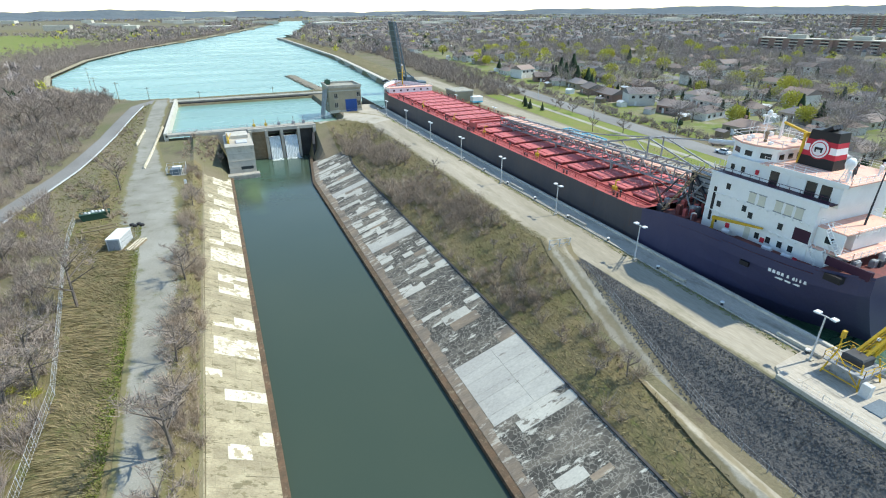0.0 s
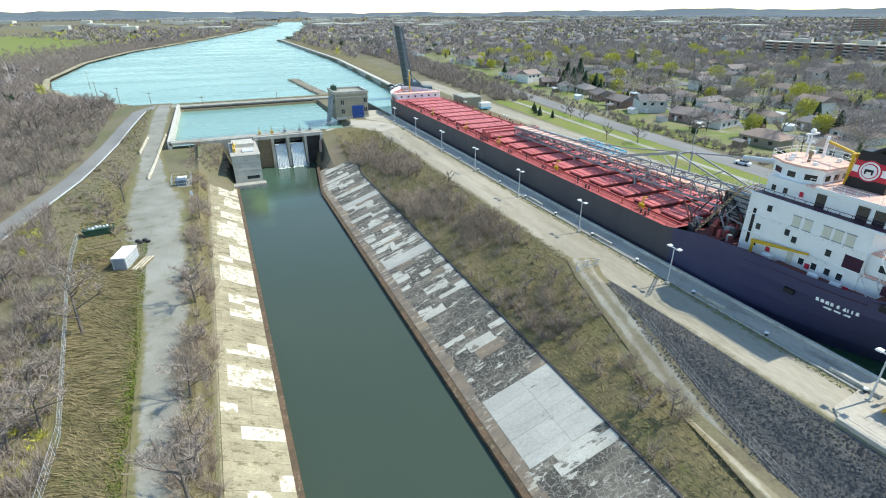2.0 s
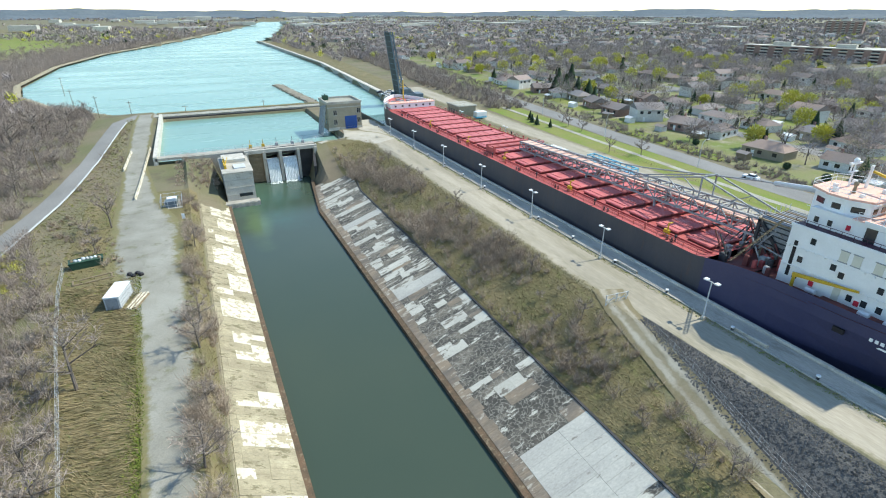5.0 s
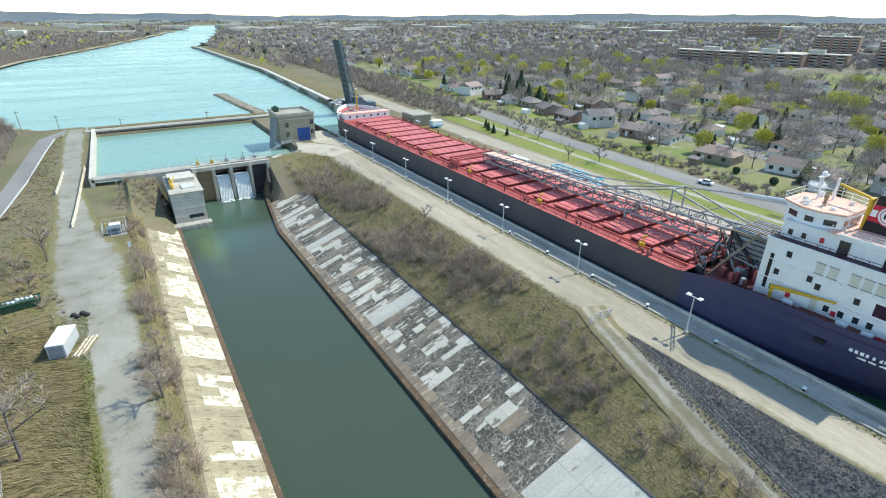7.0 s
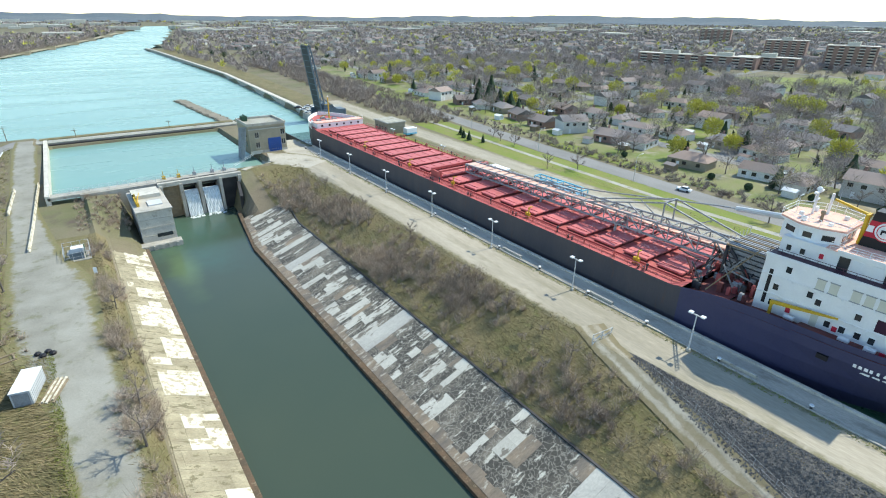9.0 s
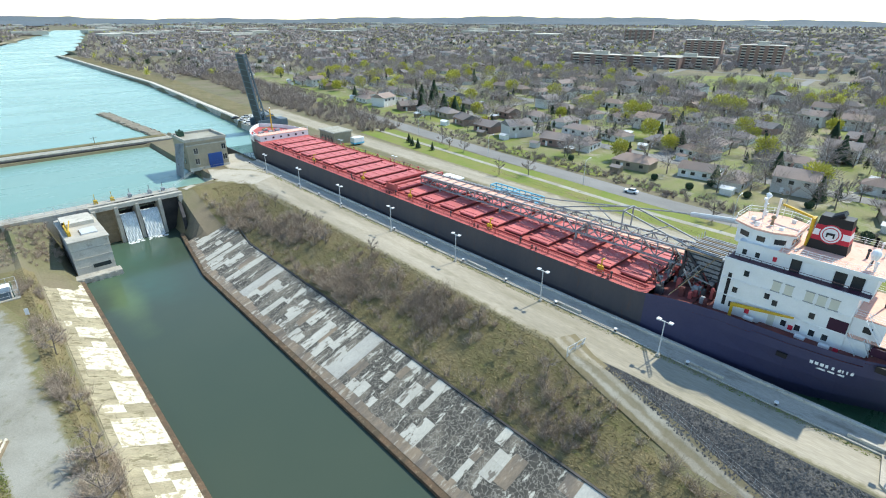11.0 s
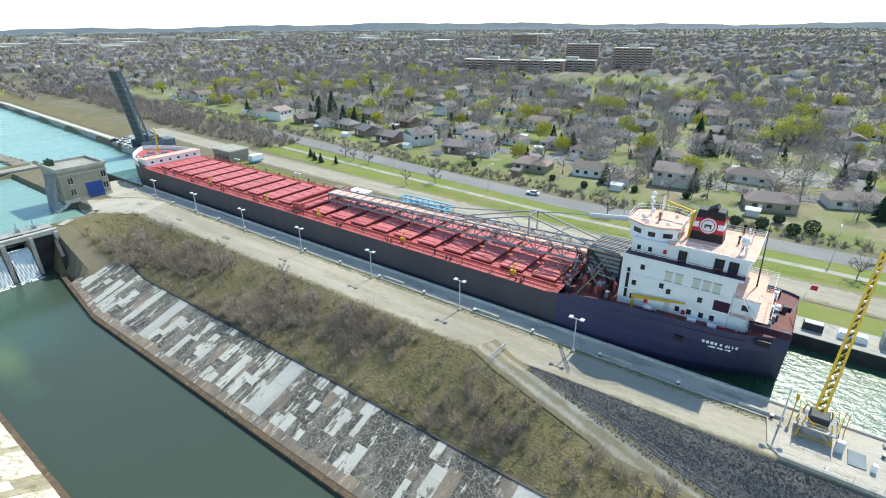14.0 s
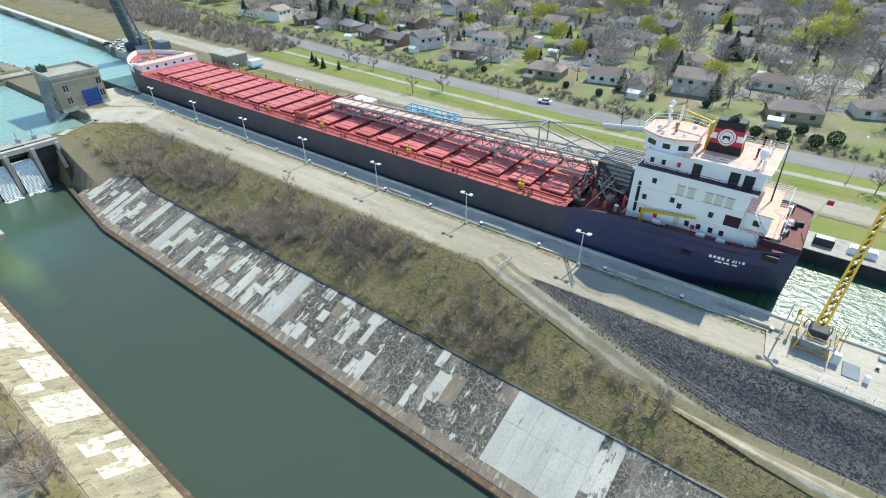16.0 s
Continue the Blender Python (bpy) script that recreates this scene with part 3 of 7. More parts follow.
east_bank = thing("channel_bank_east", "sloped concrete channel lining, weathered grey with patched slabs", "canal bank", kind="structure")
west_bank = thing("channel_bank_west", "sloped concrete channel lining, ochre with bleached white slabs", "canal bank", kind="structure")
EA, EB = (25.0, -10.45), (37.6, -6.1)
rest_e = {"panel_worn": Shape(), "panel_new": Shape(), "panel_rusty": Shape(), "panel_fresh": Shape()}
y = -60.0
held = 0.0
while y < 184:
    w = rng.choice((0.9, 1.2, 1.5, 1.9, 2.4))
    whole = 38 < y < 51 or 96 < y < 101.5 or 139 < y < 141.5
    cuts = [0.0, rng.uniform(0.10, 0.16)]
    while cuts[-1] < 0.99:
        cuts.append(min(1.0, cuts[-1] + rng.choice((0.16, 0.22, 0.3, 0.38)) + rng.uniform(-0.02, 0.02)))
        if cuts[-1] > 0.92:
            cuts[-1] = 1.0
    if whole:
        cuts = [0.0, 0.13, 0.62, 1.0]
    rate = float(np.interp(y, [20, 36, 60, 95, 130, 184], [0.10, 0.20, 0.13, 0.19, 0.22, 0.26]))
    held = 0.25 if held and rng.random() < 0.4 else 0.0
    for k, (a, b) in enumerate(zip(cuts, cuts[1:])):
        mid = (a + b) / 2
        fresh = k > 0 and (whole or rng.random() < (rate + held) * (1.25 if mid < 0.7 else 0.55))
        if fresh and not whole:
            held = 0.25
        off = min(1, max(0, (y - 160) / 32)) * 4.5
        pa = (EA[0] + (EB[0] - EA[0]) * a + off, EA[1] + (EB[1] - EA[1]) * a)
        pb = (EA[0] + (EB[0] - EA[0]) * b + off, EA[1] + (EB[1] - EA[1]) * b)
        sh = slab_mesh(pa, pb, y, y + w, rng.uniform(0.17, 0.20) + (0.02 if fresh else 0), 0.0)
        mat = "panel_fresh" if whole and fresh else "panel_new" if fresh else "panel_rusty" if k == 0 or rng.random() < 0.07 else "panel_worn"
        if 26 < y < 128:
            part("slab", sh, mat, east_bank)
        else:
            rest_e[mat].add(sh.v, sh.f)
    y += w
for mat, sh in rest_e.items():
    tagged(part("far_slabs", sh, mat, east_bank), kind="stuff")
s = Shape()
for y0, y1, o0, o1 in ((-60, 160, 0, 0), (160, 192, 0, 4.5)):
    s.add([(23.9 + o0, y0, -13), (25.05 + o0, y0, -13), (25.05 + o1, y1, -13), (23.9 + o1, y1, -13), (24.0 + o0, y0, -10.55), (25.05 + o0, y0, -10.3), (25.05 + o1, y1, -10.3), (24.0 + o1, y1, -10.55)],
          [(4, 5, 6, 7), (0, 1, 5, 4), (2, 3, 7, 6), (3, 0, 4, 7)])
part("kerb", s, "rust_edge", east_bank, "rust-stained concrete toe at the waterline")
s = Shape()
s.box(37.5, 37.9, -60, 160, -6.6, -5.75)
s.add([(37.5, 160, -6.6), (37.9, 160, -6.6), (42.4, 186, -6), (42, 186, -6), (37.5, 160, -5.75), (37.9, 160, -5.75), (42.4, 186, -5.2), (42, 186, -5.2)], [(4, 5, 6, 7), (0, 1, 5, 4), (2, 3, 7, 6), (3, 0, 4, 7)])
part("coping", s, "concrete_dark", east_bank, "dark weathered top edge")

WA, WB = (-0.9, -10.5), (-8.4, -6.5)
rest_w = {"panel_ochre": Shape(), "panel_white": Shape()}
y = -60.0
state, left = False, 0
while y < 176:
    w = rng.choice((1.4, 1.9, 2.6))
    if left <= 0:
        state = not state
        share = float(np.interp(y, [20, 70, 95, 176], [0.8, 1.0, 2.2, 2.6]))
        left = rng.choice((1, 2, 2)) * (share if state else 1.6)
        reach = rng.choice((0.55, 0.7, 0.85))
    left -= 1
    cuts = (0.0, reach * 0.5, reach, 0.9, 1.0) if state else (0.0, rng.uniform(0.2, 0.3), rng.uniform(0.45, 0.55), 0.72, 0.88, 1.0)
    for a, b in zip(cuts, cuts[1:]):
        white = state and b <= reach + 0.01 and rng.random() < 0.93 or (not state and rng.random() < 0.06)
        pa = (WA[0] + (WB[0] - WA[0]) * a, WA[1] + (WB[1] - WA[1]) * a)
        pb = (WA[0] + (WB[0] - WA[0]) * b, WA[1] + (WB[1] - WA[1]) * b)
        sh = slab_mesh(pa, pb, y, y + w, rng.uniform(0.16, 0.22), 0.0)
        mat = "panel_white" if white else "panel_ochre"
        if 30 < y < 135:
            part("slab", sh, mat, west_bank)
        else:
            rest_w[mat].add(sh.v, sh.f)
    y += w
for mat, sh in rest_w.items():
    tagged(part("far_slabs", sh, mat, west_bank), kind="stuff")
part("kerb", Shape().box(-0.95, 0.05, -60, 178, -13, -10.35), "rust_edge", west_bank, "rust-stained concrete toe at the waterline")
part("coping", Shape().box(-8.9, -8.4, -60, 176, -7.2, -6.15), "panel_ochre", west_bank)

# ---- weir with its gates ----
weir = thing("weir", "concrete weir with four gate bays, water spilling through two", "weir", kind="structure")
Y = DAM_Y
for x0, x1 in ((8.2, 9.2), (14.0, 15.0), (19.6, 20.6), (26.0, 26.9), (32.0, 33.2)):
    part("pier", Shape().box(x0, x1, Y - 1.6, Y + 7.5, -13.5, 0.0, 0.15), "concrete", weir)
part("stop_log", Shape().box(9.2, 14.0, Y + 0.5, Y + 1.0, -13, -0.6), "timber", weir, "rust-brown timber stop logs")
for i in range(8):
    part("plank", Shape().box(9.2, 14.0, Y + 0.38, Y + 0.5, -11 + i * 1.28, -9.85 + i * 1.28), "timber", weir)
for x0, x1 in ((15.0, 19.6), (20.6, 26.0)):
    part("gate", Shape().box(x0, x1, Y + 2.2, Y + 2.6, -2.2, 0.4), "concrete_dark", weir, "dark raised gate")
    part("back_wall", Shape().box(x0, x1, Y + 5.0, Y + 5.4, -13, -3.2), "concrete_dark", weir)
    s = Shape()
    n = 14
    for j in range(n + 1):
        t = j / n
        z = -3.0 - 8.3 * t ** 1.2
        yy = Y + 0.9 - 3.1 * math.sqrt(t)
        for i in range(13):
            xx = x0 + 0.25 + (x1 - x0 - 0.5) * i / 12
            s.v.append((xx, yy + 0.10 * math.sin(i * 2.3 + j), z))
    for j in range(n):
        for i in range(12):
            a = j * 13 + i
            s.f.append((a, a + 1, a + 14, a + 13))
    s.mi = [0] * len(s.f)
    part("falling_water", s, "foam", weir, "white sheet of falling water")
    s = Shape()
    for i in range(60):
        s.ball((rng.uniform(x0, x1), Y - rng.uniform(1.4, 4.2), WATER_LOW), rng.uniform(0.15, 0.4), 6, 4, 0.3)
    part("spray", s, "foam", weir, "white foam at the foot of the fall")
part("shut_gate", Shape().box(26.9, 32.0, Y + 0.6, Y + 1.1, -13, 0), "concrete_dark", weir, "dark closed gate")
s = Shape()
s.add([(30.2, Y - 8, -13), (32.4, Y + 3, -13), (33.2, Y + 3, -13), (31.2, Y - 8, -13), (30.2, Y - 8, -5.4), (32.4, Y + 3, 0.0), (33.2, Y + 3, 0.0), (31.2, Y - 8, -5.4)],
      [(4, 5, 6, 7), (0, 4, 7, 3), (0, 1, 5, 4), (2, 3, 7, 6)])
part("wing_wall", s, "concrete_dark", weir, "dark wing wall")
part("deck", Shape().box(-20, 33.5, Y + 3, Y + 6.6, -0.6, 0.35, 0.1), "concrete", weir, "weathered concrete walkway")
part("deck_edge", Shape().box(8.0, 33.3, Y - 1.2, Y + 0.4, -0.5, 0.7), "concrete", weir)


def railing(name, pts, mat, parent, height=1.1, gap=2.5, rails=(0.55, 1.1), w=0.07):
    s = Shape()
    for a, b in zip(pts, pts[1:]):
        a, b = Vector(a), Vector(b)
        n = max(1, int((b - a).length / gap))
        for i in range(n + 1):
            p = a + (b - a) * i / n
            s.bar(p, p + Vector((0, 0, height)), w)
        for r in rails:
            s.bar(a + Vector((0, 0, r)), b + Vector((0, 0, r)), w * 0.8)
    return part(name, s, mat, parent)


railing("railing", [(-19.5, Y + 3.2, 0.35), (33.3, Y + 3.2, 0.35)], "galv", weir)
railing("railing", [(-19.5, Y + 6.4, 0.35), (33.3, Y + 6.4, 0.35), (44, 220, 0.0)], "galv", weir)
for i, x in enumerate((10.8, 15.2, 20.0, 25.6, 29.5)):
    s = Shape().box(x - 0.5, x + 0.5, Y + 4.4, Y + 5.4, 0.35, 1.5, 0.1).bar((x, Y + 5, 1.5), (x, Y + 5, 3.2), 0.16)
    part("gate_hoist", s, "yellow" if i < 2 else "steel_grey", weir)
part("west_wall", Shape().box(-20.5, -19.3, Y + 3, 290, -4, 0.9), "concrete_pale", weir, "pale concrete forebay wall")
part("abutment", Shape().box(-12, 8.2, Y + 2.2, Y + 4, -9, 0.2), "concrete", weir)

pump = thing("pump_house", "weathered concrete intake building with a flat roof beside the weir", "building")
part("wall", Shape().box(-0.6, 8.1, 178.5, 199, -10.5, -0.9), "concrete_pale", pump)
part("roof", Shape().box(-0.9, 8.4, 178.2, 199.2, -0.9, -0.45, 0.1), "concrete", pump)
part("roof_curb", Shape().box(0.2, 7.4, 190, 197.5, -0.45, 0.7), "concrete_pale", pump)
part("roof_hatch", Shape().box(3.0, 6.6, 182, 186.5, -0.45, -0.1), "galv", pump, "pale metal roof hatch")
part("hoist", Shape().box(0.2, 0.9, 183, 192, -0.45, 0.7).bar((0.5, 187, 0.7), (0.5, 187, 2.4), 0.25).bar((0.5, 183.5, 0.7), (1.8, 189, 1.8), 0.2), "yellow", pump, "yellow hoist beam")
part("vent", Shape().box(3.2, 7.2, 178.3, 178.5, -8.6, -7.6), "glass", pump, "dark louvred opening")
for i in range(3):
    part("band", Shape().box(-0.7, 8.2, 178.4, 178.5, -8 + i * 2.4, -7.85 + i * 2.4), "concrete", pump)
part("ledge", Shape().box(-3.4, 8.9, 175.6, 178.5, -12.5, -9.7, 0.15), "concrete", pump, "stained concrete footing at the water")
for i in range(5):
    part("fender", Shape().box(-0.5 + i * 1.9, 0.3 + i * 1.9, 175.35, 175.6, -12.4, -10.0), "concrete", pump)
s = Shape().add([(-12, 176, -6), (-3.4, 176, -9.6), (-3.4, 177, -9.6), (-12, 177, -6), (-12, 176, -5), (-3.4, 176, -8.8), (-3.4, 177, -8.8), (-12, 177, -5)], [(4, 5, 6, 7), (0, 1, 5, 4), (2, 3, 7, 6), (3, 0, 4, 7)])
part("wing_wall", s, "concrete", pump)

# ---- gate house on the lock wall ----
gate_house = thing("gate_house", "two-storey buff brick gate house with a blue door and flat roof", "building")
part("wall", Shape().box(44.3, 58.4, 223.5, 238, -0.2, 10.4), "brick", gate_house)
part("parapet", Shape().box(44.0, 58.7, 223.2, 223.7, 10.4, 11.4).box(44.0, 58.7, 237.8, 238.3, 10.4, 11.4).box(44.0, 44.5, 223.7, 237.8, 10.4, 11.4).box(58.2, 58.7, 223.7, 237.8, 10.4, 11.4), "concrete", gate_house, "dark-topped concrete parapet")
part("roof", Shape().box(44.5, 58.2, 223.7, 237.8, 10.4, 10.6), "gravel_light", gate_house, "flat gravelled roof")
part("plinth", Shape().box(44.15, 58.55, 223.35, 223.5, -0.2, 1.0), "concrete", gate_house)
part("cornice", Shape().box(44.1, 58.6, 223.3, 223.5, 8.9, 9.3), "concrete", gate_house)
door = part("door", Shape().box(51.2, 56.3, 223.36, 223.5, 0, 5.4), "door_blue", gate_house, "large blue roller door")
for i in range(6):
    part("slat", Shape().box(51.3, 56.2, 223.30, 223.36, 0.2 + i * 0.88, 0.95 + i * 0.88), "door_blue", door)
for x, z in ((47.2, 6.0), (47.2, 2.2), (57.2, 6.4), (57.2, 2.6)):
    win = part("window", Shape().box(x - 0.7, x + 0.7, 223.38, 223.5, z, z + 1.9), "glass", gate_house)
    part("frame", Shape().box(x - 0.85, x + 0.85, 223.33, 223.5, z - 0.25, z).box(x - 0.85, x - 0.7, 223.33, 223.5, z, z + 1.9).box(x + 0.7, x + 0.85, 223.33, 223.5, z, z + 1.9).box(x - 0.06, x + 0.06, 223.34, 223.4, z, z + 1.9), "concrete", win)
for yy, z in ((227, 6), (231.5, 6), (227, 2.2), (231.5, 2.2)):
    part("window", Shape().box(44.18, 44.3, yy, yy + 1.4, z, z + 1.9), "glass", gate_house)
part("roof_tank", Shape().box(45.2, 47.4, 234, 236.4, 10.6, 12.6).bar((46.3, 235, 12.6), (46.3, 235, 13.2), 0.4), "green_paint", gate_house, "green plant on the roof")
for i in range(7):
    part("rack_bar", Shape().bar((43.8, 224.5 + i * 1.6, 10.2 - i * 0.3), (41.4, 224.0 + i * 1.2, -2.4), 0.35), "steel_grey", gate_house)

# ---- dike, island pier, forebay edge ----
dike = thing("dike", "low concrete dike with a roadway across the lake", "dike", kind="structure")
part("wall", Shape().box(-24, 58, 289.3, 301, -7, -0.9, 0.2), "concrete_dark", dike)
part("roadway", Shape().box(-24, 58, 290.3, 300, -0.9, -0.45), "gravel_light", dike)
part("verge", Shape().box(-22, 57, 296.5, 300.6, -0.5, -0.2), "dry_grass", dike)
railing("railing", [(-23, 290, -0.5), (57, 290, -0.5)], "galv", dike, gap=5)
s = Shape()
prev = None
for i in range(34):
    t = i / 33
    c = (57.5 - 7 * t + 0.5 * math.sin(i * 1.3), 300 + 98 * t)
    hw = (3.4 + 0.5 * math.sin(i * 2.1)) * (0.55 if i == 33 else 1)
    row = [(c[0] - hw, c[1], -3.2), (c[0] - hw * 0.72, c[1], -1.75 + 0.15 * math.sin(i * 1.9)), (c[0] + hw * 0.72, c[1], -1.7 + 0.15 * math.cos(i * 1.7)), (c[0] + hw, c[1], -3.2)]
    k = len(s.v)
    s.v += row
    if i:
        s.f += [(k - 4 + j, k - 3 + j, k + 1 + j, k + j) for j in range(3)]
s.f.append((len(s.v) - 4, len(s.v) - 3, len(s.v) - 2, len(s.v) - 1))
s.mi = [0] * len(s.f)
for i in range(260):
    t = rng.random()
    side = rng.choice((-1, 1))
    r = rng.uniform(0.3, 0.75)
    s.ball((57.5 - 7 * t + side * rng.uniform(2.3, 3.5), 300 + 98 * t, -2.35 + rng.uniform(0, 0.3)), r, 5, 3, 0.6)
pier = part("rubble_pier", s, "pier_stone")
tagged(pier, "narrow rubble breakwater running out into the lake", "breakwater", kind="structure")

# ---- lock walls ----
lock = thing("lock_wall", "concrete lock walls with a stepped coping", "lock", kind="structure")
part("coping_west", Shape().box(64.9, 68.9, -200, 222, -0.6, 0.22, 0.05), "quay_concrete", lock)
part("face_west", Shape().box(68.45, 68.75, -200, 262, -13, 0.2), "concrete_dark", lock)
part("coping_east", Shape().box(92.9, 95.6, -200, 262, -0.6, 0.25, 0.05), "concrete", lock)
part("face_east", Shape().box(92.85, 93.1, -200, 262, -13, 0.2), "concrete_dark", lock)
part("upstand", Shape().box(68.3, 68.9, -200, 222, 0.22, 0.62, 0.06), "concrete_pale", lock, "low raised kerb at the lock edge")
part("kerb_line", Shape().box(64.3, 64.75, -200, 215, -0.2, 0.28, 0.05), "concrete", lock)
s = Shape()
for i in range(120):
    yy = -20 + i * 1.9
    s.box(68.86, 69.0, yy, yy + 1.2, -0.3, 0.3)
tagged(part("rubbing_strip", s, "steel_grey", lock), kind="stuff")
for yy in (46, 24, 72, 96.5):
    part("bench_block", Shape().box(64.9, 65.4, yy, yy + 6, 0.2, 0.75, 0.04), "concrete", lock)
part("platform", Shape().prism([(57.0, -40), (68.3, -40), (68.3, 26.2), (65.2, 26.2), (58.6, 25.4), (57.0, 23.8)], 0.0, 0.30), "quay_concrete", lock, "pale concrete platform at the end of the quay")
for i in range(9):
    part("paving_slab", Shape().box(58.0, 64.0, 22 - i * 6.1, 27.9 - i * 6.1 - 0.12 - (3.7 if i == 0 else 0), 0.30, 0.33), "quay_concrete", lock)
part("parapet_wall", Shape().box(56.6, 57.1, -60, 24, -2.5, 0.6, 0.05), "concrete", lock, "low concrete retaining wall")

# lake banks
ribbon("east_pier", [(97.0, 262, 1.8), (98.4, 300, 1.8), (100.6, 324, 1.7), (112.6, 527, 1.7), (110.6, 900, 1.9), (107.6, 950, 1.6)], "concrete_pale", 0.3, "pale concrete pier edge along the lake", "pier", 10, 0.0)
s = Shape()
prev = None
for yy in (262, 290, 324, 400, 460, 527, 640, 760, 900, 950):
    xx = float(lake_east(yy)) + 0.9
    if prev:
        s.add([(prev[0], prev[1], -7), (xx, yy, -7), (xx, yy, 0.5), (prev[0], prev[1], 0.5), (prev[0] + 1.2, prev[1], 0.5), (xx + 1.2, yy, 0.5)], [(0, 1, 2, 3), (3, 2, 5, 4)])
    prev = (xx, yy)
tagged(part("east_pier_wall", s, "concrete"), "concrete wall along the lake's edge", "pier", kind="structure")
ribbon("west_shore", [(-42, 308, 1.2), (-75, 352, 1.6), (-99, 402, 1.8), (-111, 460, 2), (-112, 606, 3), (-90, 760, 4), (-57, 872, 5), (3, 1100, 6), (165, 1806, 8)], "panel_ochre", 0.3, "pale stone shoreline", "shore", 12, -1.6)
ribbon("field", [(-330, 560, 150), (-300, 1000, 170), (-260, 1500, 120)], "lawn", 0.3, "distant flat green field", "field", 60)
ribbon("field", [(-560, 1150, 120), (-420, 1900, 160)], "dry_grass", 0.35, "distant dry field", "field", 60)
ribbon("grass_bank", [(106, 270, 5), (112, 330, 7), (125, 527, 8), (123, 900, 8)], "dry_grass", 0.12, "rough grass bank beside the pier", "bank", 12)
ribbon("parking_lot", [(100, 296, 9), (118, 318, 10)], "gravel_light", 0.2, "pale gravel parking area", "road", 6)


# ---- the raised bascule bridge ----
bridge = thing("bascule_bridge", "raised steel bascule bridge leaf, dark blue-grey, beside the lock", "bridge")
FA, FB = Vector((98.5, 285, 1.2)), Vector((93.6, 285, 35.0))
ax = (FB - FA).normalized()
nrm = Vector((ax.z, 0, -ax.x))
for dy in (-4.2, 4.2):
    s = Shape()
    for k in (0, 2.4):
        s.bar(FA + nrm * k + Vector((0, dy, 0)), FB + nrm * (k * 0.5) + Vector((0, dy, 0)), 0.6)
    n = 10
    for i in range(n):
        a = FA + (FB - FA) * (i / n)
        b = FA + (FB - FA) * ((i + 1) / n)
        s.bar(a + Vector((0, dy, 0)), b + nrm * (2.4 - 1.2 * (i + 1) / n) + Vector((0, dy, 0)), 0.3)
        s.bar(b + Vector((0, dy, 0)), b + nrm * (2.4 - 1.2 * (i + 1) / n) + Vector((0, dy, 0)), 0.3)
    part("girder", s, "steel_blue", bridge)
for i in range(12):
    p = FA + (FB - FA) * ((i + 0.5) / 12)
    part("crossbeam", Shape().bar(p + Vector((0, -4.2, 0)), p + Vector((0, 4.2, 0)), 0.5), "steel_blue", bridge)
s = Shape()
o = nrm * -0.25
s.add([FA + o + Vector((0, -3.6, 0)), FB + o + Vector((0, -3.6, 0)), FB + o + Vector((0, 3.6, 0)), FA + o + Vector((0, 3.6, 0)), FA - o * 0.2 + Vector((0, -3.6, 0)), FB - o * 0.2 + Vector((0, -3.6, 0)), FB - o * 0.2 + Vector((0, 3.6, 0)), FA - o * 0.2 + Vector((0, 3.6, 0))],
      [(0, 1, 2, 3), (7, 6, 5, 4), (0, 4, 5, 1), (1, 5, 6, 2), (2, 6, 7, 3), (3, 7, 4, 0)])
part("bridge_deck", s, "steel_dark", bridge, "dark open grating deck")
part("counterweight", Shape().box(99.5, 104.5, 280.5, 289.5, 1.5, 6.5, 0.3), "steel_blue", bridge)
for yy in (280, 290):
    part("frame", Shape().box(96, 107, yy - 0.4, yy + 0.4, -0.3, 4).bar((106, yy, 3.8), (100, yy, 9), 0.5), "steel_blue", bridge)
part("machine_room", Shape().box(107, 112, 281, 288, -0.3, 3.5, 0.2), "steel_blue", bridge)


# ---- the ship ----
SHIP_FROM, SHIP_K = Vector((-6, 15, 47)), 1.014
ship = thing("bulk_carrier", "long bulk carrier with dark hull, red hatches and white house", "ship")
ship.matrix_basis = Matrix.Translation(SHIP_FROM + (Vector((80.75, 0, WATER_UP)) - SHIP_FROM) * SHIP_K) @ Matrix.Scale(SHIP_K, 4)
CX, SZ = 80.75, WATER_UP
tier_k, tier_edge, tier_move = 1.0, 10.4, Vector((0, 0, 0))


def cy(y):
    """The stern is drawn in a little towards the house."""
    return y if y > 35 else 35 - (35 - y) * 0.76


def sp(name, shape, mat, parent=None, label=""):
    """A ship part, given in plan places; the upper tiers stand further in and lower."""
    vs = [SHIP_FROM + (Vector((x, cy(y), z)) - SHIP_FROM) * tier_k + tier_move for x, y, z in shape.v]
    shape.v = [(min(v.x - CX, tier_edge), v.y, v.z - SZ) for v in vs]
    return part(name, shape, mat, parent or ship, label)


def beam(y):
    return float(np.interp(y, [22.5, 24, 27, 32, 40, 218, 224, 230, 235, 239, 242, 243.5], [7.6, 8.6, 9.8, 10.9, 11.5, 11.5, 11.1, 9.9, 7.8, 5.0, 2.2, 0.25]))


def beam_low(y):
    return float(np.interp(y, [22.5, 28, 33, 38, 44, 52, 210, 222, 232, 240, 243.5], [0.8, 2.6, 4.8, 7.2, 9.4, 11.3, 11.5, 10.2, 6.0, 1.2, 0.1]))


def deck_z(y):
    return float(np.interp(y, [22.5, 30, 52, 58, 64, 217, 221, 243.5], [9.6, 9.2, 8.8, 8.0, 6.9, 6.9, 7.4, 8.4]))


